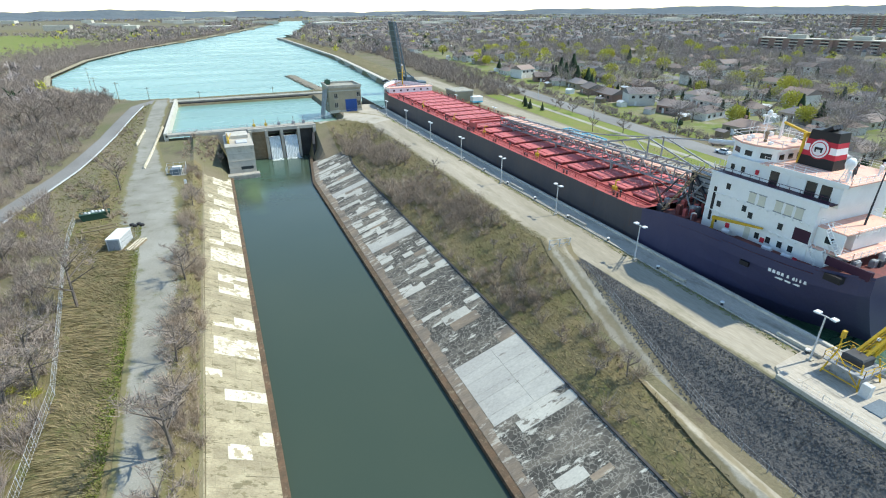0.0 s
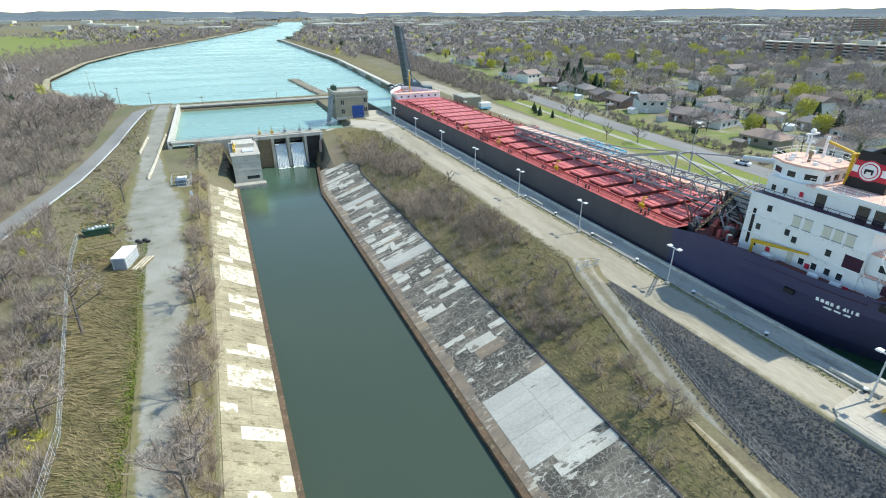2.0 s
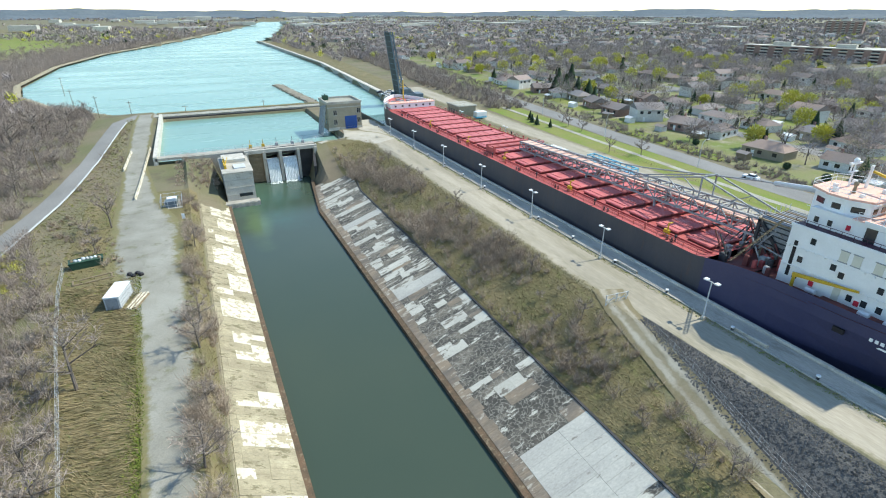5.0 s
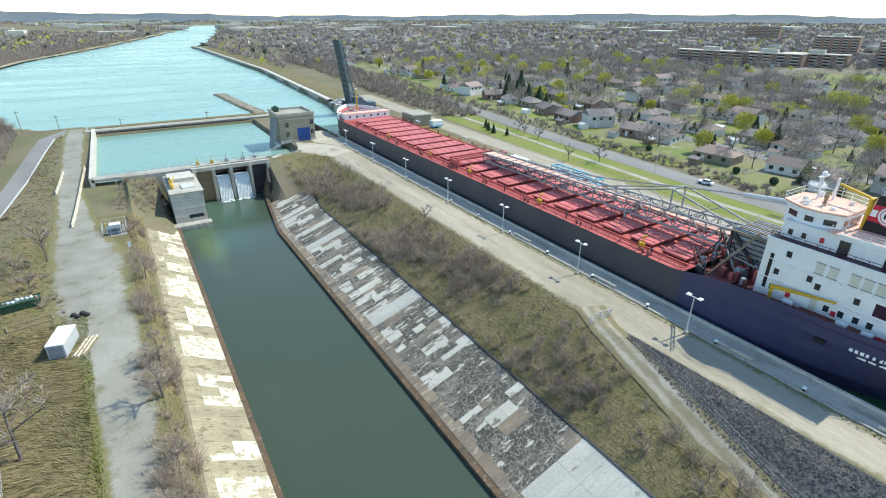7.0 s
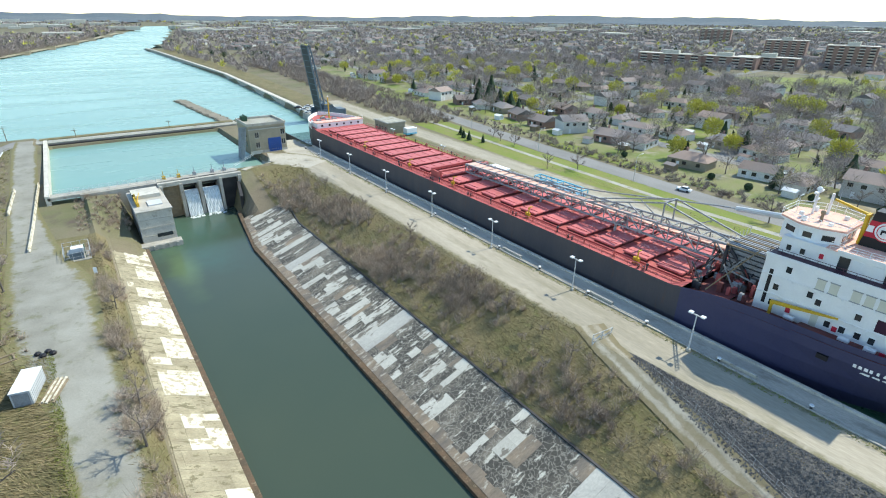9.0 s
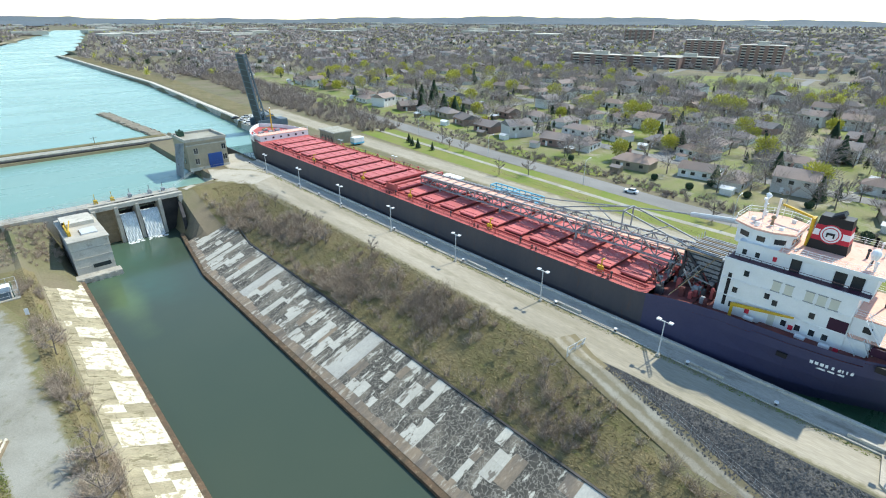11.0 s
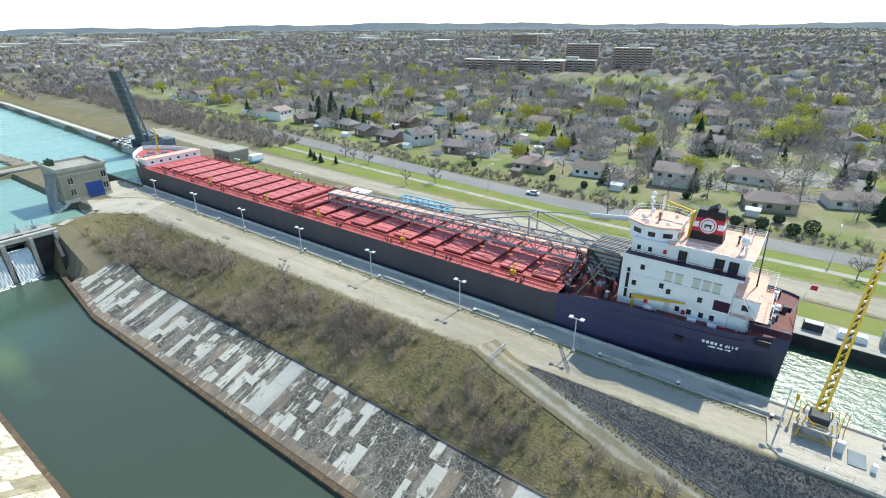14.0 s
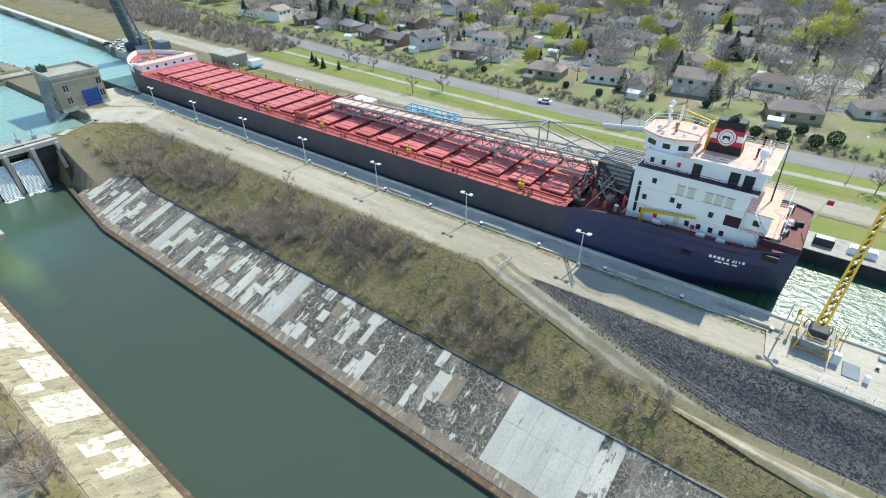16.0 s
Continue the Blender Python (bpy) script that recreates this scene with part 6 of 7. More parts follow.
first = None
for (xa, ya), (xb, yb), n in (((-29.3, 200), (-28.2, 222), 7), ((-24.6, 170), (-22.2, 225), 18)):
    ang = -math.degrees(math.atan2(xb - xa, yb - ya))
    for i in range(n):
        x, y = xa + (xb - xa) * (i + 0.5) / n, ya + (yb - ya) * (i + 0.5) / n
        p = (x, y, gz(x, y) - 0.02)
        if first is None:
            first = barrier(p, ang)
        else:
            copy_thing(first, pose(*p, 0, 0, ang))
rail = thing("guard_rail", "grey steel guard rail along the lake road", "guard rail", kind="structure")
pts = [(-50, 130), (-42.5, 174), (-37.3, 214), (-34.8, 250), (-33, 276)]
for (xa, ya), (xb, yb) in zip(pts, pts[1:]):
    n = int(math.hypot(xb - xa, yb - ya) / 4)
    for i in range(n):
        x, y = xa + (xb - xa) * i / n, ya + (yb - ya) * i / n
        x2, y2 = xa + (xb - xa) * (i + 1) / n, ya + (yb - ya) * (i + 1) / n
        part("post", Shape().bar((x, y, gz(x, y) - 0.1), (x, y, gz(x, y) + 0.8), 0.18), "timber", rail)
        part("beam", Shape().bar((x, y, gz(x, y) + 0.65), (x2, y2, gz(x2, y2) + 0.65), 0.3), "galv", rail)


def mesh_fence(name, pts, label, mat="galv", h=1.9, gap=3.0):
    t = thing(name, label, "fence", kind="structure")
    for (xa, ya), (xb, yb) in zip(pts, pts[1:]):
        n = max(1, int(math.hypot(xb - xa, yb - ya) / gap))
        for i in range(n):
            x, y = xa + (xb - xa) * i / n, ya + (yb - ya) * i / n
            x2, y2 = xa + (xb - xa) * (i + 1) / n, ya + (yb - ya) * (i + 1) / n
            z, z2 = gz(x, y), gz(x2, y2)
            part("post", Shape().bar((x, y, z - 0.1), (x, y, z + h), 0.07), mat, t)
            s = Shape()
            for k in (0.15, 0.5, 0.98):
                s.bar((x, y, z + h * k), (x2, y2, z2 + h * k), 0.025)
            for k in range(5):
                f = k / 5
                s.bar((x + (x2 - x) * f, y + (y2 - y) * f, z + (z2 - z) * f + 0.1), (x + (x2 - x) * f, y + (y2 - y) * f, z + (z2 - z) * f + h), 0.02)
            part("wire_panel", s, mat, t)
    return t


mesh_fence("fence", [(-24.4, 20), (-25.2, 60), (-28.8, 82), (-31.5, 98), (-34, 116), (-35, 128)], "old wire fence along the edge of the wood")
mesh_fence("fence", [(46.6, 4), (47.4, 20), (50.0, 36), (52.2, 48), (53.4, 56)], "wire fence along the dirt track", "steel_grey", 1.5)
mesh_fence("fence", [(57.3, -30), (57.4, 22)], "grey railing above the stone bank", h=1.2)
gate = thing("swing_gate", "open grey steel tube gate across the track", "gate", at=(52.4, 66.2, gz(52.4, 66.2)))
s = Shape()
for x in (0, 2.2, 4.4):
    s.bar((x, 0, -0.1), (x, -0.1 * x, 2.2), 0.12)
for z in (0.3, 1.2, 2.1):
    s.bar((0, 0, z), (4.4, -0.4, z), 0.08)
s.bar((0, 0, 0.3), (2.2, -0.2, 2.1), 0.06).bar((2.2, -0.2, 0.3), (4.4, -0.4, 2.1), 0.06)
part("gate_frame", s, "galv", gate)
mesh_fence("fence", [(122, -60), (122, 60), (122, 90), (126, 150)], "low post and wire fence in the grass", "timber", 1.0, 6.0)


def pole(at, h, lean=0.0):
    t = thing("utility_pole", "weathered wooden utility pole with a crossarm", "utility pole", "utility poles", at=at)
    part("post", Shape().bar((0, 0, -0.3), (lean, 0, h), 0.32, 0.2, 8), "timber", t)
    part("crossarm", Shape().bar((lean - 1.2, 0, h - 0.8), (lean + 1.2, 0, h - 0.8), 0.14), "timber", t)
    for d in (-1, 0, 1):
        part("insulator", Shape().bar((lean + d, 0, h - 0.75), (lean + d, 0, h - 0.45), 0.12, 0.08, 6), "galv", t)
    return t


for x, yy, h in ((-56, 156, 12), (-50, 196, 11), (-46, 300, 10), (-33, 303, 8), (-9, 297, 5), (28, 297, 5), (-60, 330, 11), (-75, 400, 11), (-62, 115, 12)):
    pole((x, yy, max(gz(x, yy), -2.0)), h)
sign = part("sign_board", Shape().box(-0.35, 0.35, -0.05, 0.05, 0.0, 1.5, 0.02), "white_paint")
sign.location = (-12.5, 150, gz(-12.5, 150) - 0.05)
tagged(sign, "small white marker board standing in the grass", "sign")


# ---- vegetation ----
def bars_tree(seed, h, spread_r, limbs=7, subs=5, twigs=6, low=0.35):
    """Trunk-and-limb shape and twig shape of a bare tree, base at the origin."""
    r = random.Random(seed)
    tr, tw = Shape(), Shape()
    lean = Vector((r.uniform(-0.06, 0.06) * h, r.uniform(-0.06, 0.06) * h, h * 0.55))
    tr.bar((0, 0, -0.2), lean * 0.5, h * 0.045, h * 0.034, 6).bar(lean * 0.5, lean, h * 0.034, h * 0.022, 6).bar(lean, lean + Vector((0, 0, h * 0.2)), h * 0.022, h * 0.01, 5)
    for i in range(limbs):
        a = 2 * math.pi * (i + r.random()) / limbs
        k = r.uniform(low, 1.1)
        p = lean * k
        out = Vector((math.cos(a), math.sin(a), 0))
        q = p + out * spread_r * r.uniform(0.5, 0.8) + Vector((0, 0, h * r.uniform(0.12, 0.3)))
        tr.bar(p, q, h * 0.016, h * 0.007, 4)
        for j in range(subs):
            t = r.uniform(0.35, 1.0)
            s0 = p + (q - p) * t
            b = a + r.uniform(-1.1, 1.1)
            s1 = s0 + Vector((math.cos(b), math.sin(b), r.uniform(0.3, 1.3))) * spread_r * r.uniform(0.2, 0.4)
            tr.bar(s0, s1, h * 0.007, h * 0.003, 3)
            for m in range(twigs):
                u0 = s0 + (s1 - s0) * r.uniform(0.2, 1.0)
                d = Vector((r.uniform(-1, 1), r.uniform(-1, 1), r.uniform(-0.1, 1.2))).normalized() * spread_r * r.uniform(0.14, 0.3)
                w = d.cross(Vector((r.uniform(-1, 1), r.uniform(-1, 1), r.uniform(-1, 1)))).normalized() * 0.04
                u1 = u0 + d
                tw.add([u0 - w, u0 + w, u1 + w * 0.4, u1 - w * 0.4], [(0, 1, 2, 3)])
    return tr, tw


def leafy(seed, h, spread_r, n):
    """A gappy crown of small leaf clumps round branch ends."""
    r = random.Random(seed)
    s = Shape()
    knots = [(r.gauss(0, 0.45) * spread_r, r.gauss(0, 0.45) * spread_r, h * r.uniform(0.4, 0.95)) for _ in range(16)]
    for i in range(n):
        k = r.choice(knots)
        c = Vector((k[0] + r.gauss(0, 0.17) * spread_r, k[1] + r.gauss(0, 0.17) * spread_r, k[2] + r.gauss(0, 0.06) * h))
        a = Vector((r.uniform(-1, 1), r.uniform(-1, 1), r.uniform(-1, 1))).normalized() * r.uniform(0.18, 0.34)
        b = a.cross(Vector((r.uniform(-1, 1), r.uniform(-1, 1), r.uniform(-1, 1)))).normalized() * r.uniform(0.15, 0.28)
        s.add([c - a, c + b, c + a, c - b], [(0, 1, 2, 3)])
    return s


def needles(seed, h, rad):
    r = random.Random(seed)
    s = Shape()
    n = 620
    for i in range(n):
        t = (i / n) ** 0.8
        z = h * (0.1 + 0.9 * t)
        a = r.uniform(0, 6.283)
        rr = rad * (1 - t) * r.uniform(0.75, 1.15) + 0.1
        c = Vector((math.cos(a) * rr * 0.35, math.sin(a) * rr * 0.35, z + 0.2))
        e = Vector((math.cos(a) * rr, math.sin(a) * rr, z - 0.25 * rr))
        w = Vector((-math.sin(a), math.cos(a), 0.3)) * (0.14 * rad)
        s.add([c, (c + e) / 2 + w, e, (c + e) / 2 - w], [(0, 1, 2, 3)])
    return s


TREES = {"bare": [], "bud": [], "pine": []}
for k in range(6):
    h, sr = (7.5, 9.5, 11, 8.5, 12.5, 6)[k], (3.2, 4.0, 4.6, 4.2, 5.0, 2.4)[k]
    tr, tw = bars_tree(20 + k, h, sr, 8, 6, 9)
    TREES["bare"].append((tr.mesh("trunk", "bark"), tw.mesh("crown", "twig")))
for k in range(3):
    h, sr = (8, 10, 7)[k], (3.6, 4.4, 3.0)[k]
    tr, tw = bars_tree(40 + k, h, sr, 7, 4, 2)
    TREES["bud"].append((tr.mesh("trunk", "bark"), leafy(50 + k, h, sr, 900).mesh("crown", "bud")))
for k in range(2):
    tr = Shape().bar((0, 0, -0.2), (0, 0, 9), 0.4, 0.1, 6)
    TREES["pine"].append((tr.mesh("trunk", "bark"), needles(60 + k, (9.5, 8)[k], (3.9, 3.0)[k]).mesh("crown", "conifer")))
LABELS = {"bare": "bare spring tree with grey-brown twigs", "bud": "tree with fresh yellow-green spring leaves", "pine": "dark green conifer with drooping boughs"}


def tree(kind, x, y, z, scale, group, r):
    a, b = r.choice(TREES[kind])
    t = thing("tree" if kind != "pine" else "conifer", LABELS[kind], "tree", group, at=(x, y, z), rz=r.uniform(0, 360))
    for me, nm in ((a, "trunk"), (b, "crown")):
        ob = new(nm, me)
        ob.parent = t
        ob.scale = (scale, scale, scale * r.uniform(0.9, 1.1))
    return t


class Cloud:
    """Many small quads, gathered in arrays, for what nobody could count."""

    def __init__(self):
        self.q = []

    def slivers(self, base, dirs, width):
        """base, dirs: (n, 3) arrays; a thin tapered blade along each direction."""
        g = np.random.RandomState(len(self.q) + 7)
        w = np.cross(dirs, g.normal(size=dirs.shape))
        w /= np.linalg.norm(w, axis=1)[:, None] + 1e-9
        w *= width if np.isscalar(width) else width[:, None]
        self.q.append(np.stack([base - w, base + w, base + dirs + w * 0.3, base + dirs - w * 0.3], 1))

    def build(self, name, mat, label, category):
        v = np.concatenate(self.q).reshape(-1, 3)
        me = bpy.data.meshes.new(name)
        n = len(v) // 4
        me.vertices.add(len(v))
        me.vertices.foreach_set("co", v.astype(np.float32).ravel())
        me.loops.add(4 * n)
        me.loops.foreach_set("vertex_index", np.arange(4 * n, dtype=np.int32))
        me.polygons.add(n)
        me.polygons.foreach_set("loop_start", np.arange(0, 4 * n, 4, dtype=np.int32))
        me.materials.append(M[mat])
        me.update(calc_edges=True)
        me.validate()
        return tagged(new(name, me), label, category, kind="stuff")


G = np.random.RandomState(5)


def shrubs(cloud, xs, ys, zs, hs, n, width, up=1.0):
    """Bushes of thin stems fanning out of each base, with side twigs."""
    m = len(xs)
    base = np.repeat(np.stack([xs, ys, zs], 1), n, 0)
    hh = np.repeat(hs, n)
    d = G.normal(size=(m * n, 3)) * np.array([0.55, 0.55, 0.3]) + np.array([0, 0, up])
    d *= (hh * G.uniform(0.35, 1.0, m * n) / np.linalg.norm(d, axis=1))[:, None]
    cloud.slivers(base + G.normal(size=base.shape) * np.array([0.25, 0.25, 0]) * hh[:, None] * 0.4, d, width)
    mid = base + d * G.uniform(0.4, 0.9, m * n)[:, None]
    d2 = G.normal(size=d.shape) * np.array([0.7, 0.7, 0.5]) + np.array([0, 0, 0.4])
    d2 *= (hh * G.uniform(0.2, 0.4, m * n) / np.linalg.norm(d2, axis=1))[:, None]
    cloud.slivers(mid, d2, width * 0.7)


def scatter(n, x0, x1, y0, y1):
    return G.uniform(x0, x1, n), G.uniform(y0, y1, n)


# brush on the east bank
x, y = scatter(3600, 38.5, 52.5, -30, 198)
clump = np.sin(x * 0.33 + y * 0.11) + np.sin(y * 0.21 + 1.3) * 0.8 + G.normal(size=x.shape) * 0.7
dens = np.interp(y, [-30, 20, 50, 75, 120, 180, 196], [0.0, 0.06, 0.25, 0.8, 1.0, 0.8, 0.3])
keep = (clump > 0.2) & (G.uniform(size=x.shape) < dens) & (x < np.interp(y, [0, 66, 100, 200], [42.5, 50.5, 53, 50]))
x, y = x[keep], y[keep]
c = Cloud()
shrubs(c, x, y, land(x, y), G.uniform(0.9, 3.9, len(x)), 42, 0.026)
c.build("brush_east", "brush", "dense leafless brown brush on the bank", "brush")
# dry grass tufts on the same bank
x, y = scatter(26000, 38, 56, -40, 200)
keep = (x < np.interp(y, [-40, 20, 45, 60, 66, 70, 200], [42, 43.2, 47.6, 50.4, 52.0, 53.5, 54.5])) & ((y < 176) | (x > 43))
x, y = x[keep], y[keep]
c = Cloud()
z = land(x, y)
d = G.normal(size=(len(x), 3)) * np.array([0.35, 0.35, 0.08]) + np.array([-0.15, 0, 0.35])
c.slivers(np.stack([x, y, z], 1), d, 0.05)
c.build("dry_grass_east", "straw", "matted dry straw-coloured grass on the bank", "grass")
# loose stones of the rubble bank
c = Shape()
for i in range(6000):
    yv = rng.uniform(-20, 60)
    xc, hw = float(np.interp(yv, [-60, 12, 30, 46, 62], [52.0, 51.4, 52.0, 53.2, 54.8])), float(np.interp(yv, [-60, 12, 30, 46, 62], [4.6, 4.7, 4.0, 2.7, 0.4]))
    xv = xc + rng.uniform(-1, 1) * hw
    rr = rng.uniform(0.09, 0.2)
    zv = gz(xv, yv) + 0.14
    a0, a1 = rng.uniform(0.6, 1.3), rng.uniform(0.6, 1.3)
    c.add([(xv - rr * a0, yv, zv), (xv, yv - rr * a1, zv), (xv + rr, yv, zv + 0.05), (xv, yv + rr, zv), (xv + rr * 0.2, yv, zv + rr * 0.9), (xv, yv, zv - rr)], [(0, 1, 4), (1, 2, 4), (2, 3, 4), (3, 0, 4), (1, 0, 5), (2, 1, 5), (3, 2, 5), (0, 3, 5)])
tagged(part("loose_stones", c, "stone"), "loose dark crushed stones on the bank", "stones", kind="stuff")
x, y = scatter(2600, 63.0, 64.3, -40, 215)
c = Cloud()
d = G.normal(size=(len(x), 3)) * np.array([0.2, 0.2, 0.05]) + np.array([0, 0, 0.16])
c.slivers(np.stack([x, y, land(x, y) + 0.05], 1), d, 0.07)
c.build("kerb_grass", "lawn", "thin grass growing along the quay kerb", "grass")
# meadow on the west side
x, y = scatter(30000, -34, -15.5, -20, 118)
keep = (x > np.interp(y, [-20, 60, 82, 118], [-24, -25, -29, -34])) & (x < np.interp(y, [-20, 75, 118], [-16.4, -18.4, -21]))
x, y = x[keep], y[keep]
c = Cloud()
lie = np.sin(x * 0.5 + y * 0.22)[:, None] * np.array([0.25, 0.35, 0.0])
d = G.normal(size=(len(x), 3)) * np.array([0.35, 0.22, 0.08]) + np.array([-0.75, 0.1, 0.33]) + lie
c.slivers(np.stack([x, y, land(x, y)], 1), d, 0.055)
c.build("dry_grass_west", "straw", "long matted dry grass beside the track", "grass")
# matted grass in the strip between track and channel
x, y = scatter(9000, -12.6, -8.9, -20, 174)
c = Cloud()
d = G.normal(size=(len(x), 3)) * np.array([0.35, 0.35, 0.08]) + np.array([-0.2, 0.1, 0.3])
c.slivers(np.stack([x, y, land(x, y)], 1), d, 0.05)
c.build("strip_grass", "straw", "matted dry grass above the channel lining", "grass")
# weeds in the joints along the quay kerb and the foot of the bank
x, y = scatter(4200, 52.6, 54.4, -20, 200)
x = x + np.interp(y, [-20, 40, 60, 200], [2.0, 1.6, 0.3, 0.0])
c = Cloud()
d = G.normal(size=(len(x), 3)) * np.array([0.3, 0.3, 0.06]) + np.array([0, 0, 0.25])
c.slivers(np.stack([x, y, land(x, y) + 0.04], 1), d * 0.8, 0.035)
c.build("verge_grass", "straw", "ragged dry grass along the quay road's edge", "grass")
# scrub between track and channel, and on the west slope top
x, y = scatter(700, -13, -8.6, 5, 175)
clump = np.sin(y * 0.28) + G.normal(size=x.shape) * 0.6
keep = clump > np.interp(y, [0, 80, 110, 175], [-0.3, -0.2, 0.6, 0.9])
x, y = x[keep], y[keep]
c = Cloud()
shrubs(c, x, y, land(x, y), G.uniform(1.4, 3.6, len(x)), 48, 0.024)
c.build("brush_west", "brush", "leafless grey-brown scrub above the channel", "brush")
x, y = scatter(500, -14, 8, 180, 206)
keep = (x < -2) & (G.uniform(size=x.shape) < 0.6)
x, y = x[keep], y[keep]
c = Cloud()
shrubs(c, x, y, land(x, y), G.uniform(0.8, 2.0, len(x)), 36, 0.022)
c.build("brush_weir", "brush", "brown brush beside the weir", "brush")
# west wood: undergrowth
x, y = scatter(8200, -150, -25, -30, 330)
xn, yn = scatter(900, -75, -25, -10, 150)
x, y = np.concatenate([x, xn]), np.concatenate([y, yn])
edge = np.interp(y, [-30, 60, 82, 116, 130, 175, 214, 300, 330], [-25, -26, -29.5, -35, -40, -50, -46, -48, -52])
keep = (x < edge) & (np.abs(x - np.interp(y, [60, 130, 174, 214, 250, 300], [-62, -54, -46, -40.5, -38, -34])) > 3.6) & (x > lake_west(np.maximum(y, 285)) * (y > 285) + (-999) * (y <= 285) - 60)
keep &= ~((y > 285) & (x > lake_west(y) - 4))
x, y = x[keep], y[keep]
c = Cloud()
shrubs(c, x, y, land(x, y), G.uniform(1.5, 5.0, len(x)), 32, 0.034)
c.build("undergrowth_west", "twig", "tangled leafless undergrowth of the wood", "brush")
x, y = scatter(420, -60, -25, 20, 140)
edge = np.interp(y, [20, 60, 82, 116, 140], [-26, -27, -31, -37, -42])
keep = (x < edge) & (np.sin(x * 0.21 + y * 0.13) > 0.35)
x, y = x[keep], y[keep]
c = Cloud()
shrubs(c, x, y, land(x, y), G.uniform(0.8, 2.0, len(x)), 60, 0.04, 0.6)
c.build("green_brush", "bud", "fresh green shoots in the wood", "brush")

# green edge of the meadow beside the track
x, y = scatter(9000, 0, 1, -20, 120)
x = np.interp(y, [-20, 75, 120], [-16.3, -18.3, -20.8]) - np.abs(G.normal(size=len(y))) * 0.9
c = Cloud()
d = G.normal(size=(len(x), 3)) * np.array([0.2, 0.2, 0.05]) + np.array([0, 0, 0.22])
c.slivers(np.stack([x, y, land(x, y) + 0.03], 1), d, 0.06)
c.build("track_grass", "lawn", "fresh green grass edging the gravel track", "grass")
# rough grass and scrub between the lake road and the track
x, y = scatter(16000, -60, -22, 110, 286)
keep = (x > np.interp(y, [60, 130, 174, 214, 250, 286], [-62, -54, -46, -40.5, -38, -36]) + 3) & (x < np.interp(y, [110, 145, 165, 200, 286], [-21.5, -27.5, -29.5, -30, -31]))
x, y = x[keep], y[keep]
c = Cloud()
d = G.normal(size=(len(x), 3)) * np.array([0.4, 0.4, 0.08]) + np.array([-0.2, 0.1, 0.32])
c.slivers(np.stack([x, y, land(x, y)], 1), d, 0.07)
c.build("roadside_grass", "straw", "dry matted grass beside the asphalt road", "grass")
pick = G.uniform(size=len(x)) < 0.25
c = Cloud()
c.slivers(np.stack([x[pick] + 0.3, y[pick], land(x[pick], y[pick])], 1), d[pick], 0.08)
c.build("roadside_green", "lawn", "fresh green grass among the dry blades", "grass")
pick = (np.sin(x * 0.31 + y * 0.17) > 0.3) & (G.uniform(size=len(x)) < 0.035)
c = Cloud()
shrubs(c, x[pick], y[pick], land(x[pick], y[pick]), G.uniform(0.8, 2.8, pick.sum()), 40, 0.03)
c.build("roadside_scrub", "brush", "low leafless scrub beside the road", "brush")
# leafless belt along the west shore of the lake
y = G.uniform(306, 1500, 5200) ** 1.0
y = 306 + (y - 306) * G.uniform(0.25, 1, len(y))
x = lake_west(y) - 7 - np.abs(G.normal(size=len(y))) * np.interp(y, [306, 420, 800, 1500], [34, 40, 60, 90])
c = Cloud()
shrubs(c, x, y, land(x, y), G.uniform(2.5, 8.0, len(x)), 34, 0.07)
c.build("shore_wood", "twig", "leafless grey-brown wood along the lake shore", "woods")

rt = random.Random(77)
for i in range(150):
    y = rt.uniform(10, 320)
    e = float(np.interp(y, [0, 60, 82, 116, 130, 175, 214, 300, 330], [-26, -27, -31, -37, -44, -54, -48, -50, -80]))
    x = e - abs(rt.gauss(0, 34))
    if y > 285 and x > float(lake_west(y)) - 6:
        continue
    if abs(x - float(np.interp(y, [60, 130, 174, 214], [-62, -54, -46, -40.5]))) < 4:
        continue
    tree("bare", x, y, gz(x, y), rt.uniform(0.6, 1.15), "trees of the west wood", rt)
for x, y, s in ((-11.4, 36, 0.8), (-11.0, 44, 0.95), (-10.6, 53, 0.8), (-11.4, 62, 0.9), (-10.5, 74, 0.8), (-11, 88, 0.75), (-10.6, 97, 0.85), (-10.2, 112, 0.6), (-10.5, 131, 0.55), (-30.5, 136, 0.85), (-28.5, 150, 0.8), (-33, 146, 0.8), (-27.5, 62, 1.0), (-27, 84, 1.1), (-29, 48, 1.0), (-32, 101, 0.9)):
    tree("bare", x, y, gz(x, y), s, "trees beside the track", rt)
for x, y, s in ((50.5, 176, 0.45), (47, 140, 0.4), (51.5, 121, 0.4), (46, 100, 0.45), (49.5, 84, 0.4), (44, 62, 0.35), (41.5, 46, 0.32), (52.5, 148, 0.42), (44, 118, 0.36)):
    tree("bare", x, y, gz(x, y), s, "small trees on the bank", rt)
for i in range(40):
    y = rt.uniform(30, 190)
    x = rt.uniform(39.5, float(np.interp(y, [30, 66, 100, 190], [44, 50, 53, 51])))
    if y < 60 and rt.random() < 0.5:
        continue
    tree("bare", x, y, gz(x, y), rt.uniform(0.25, 0.45), "small trees on the bank", rt)
tree("pine", 44.5, 214.5, 0.0, 0.16, "small evergreens", rt)

# ---- the town ----
RX = lambda y: float(np.interp(y, [-400, 90, 168, 260, 420, 800, 2000], [138.5, 138.5, 145, 156, 175, 230, 420]))


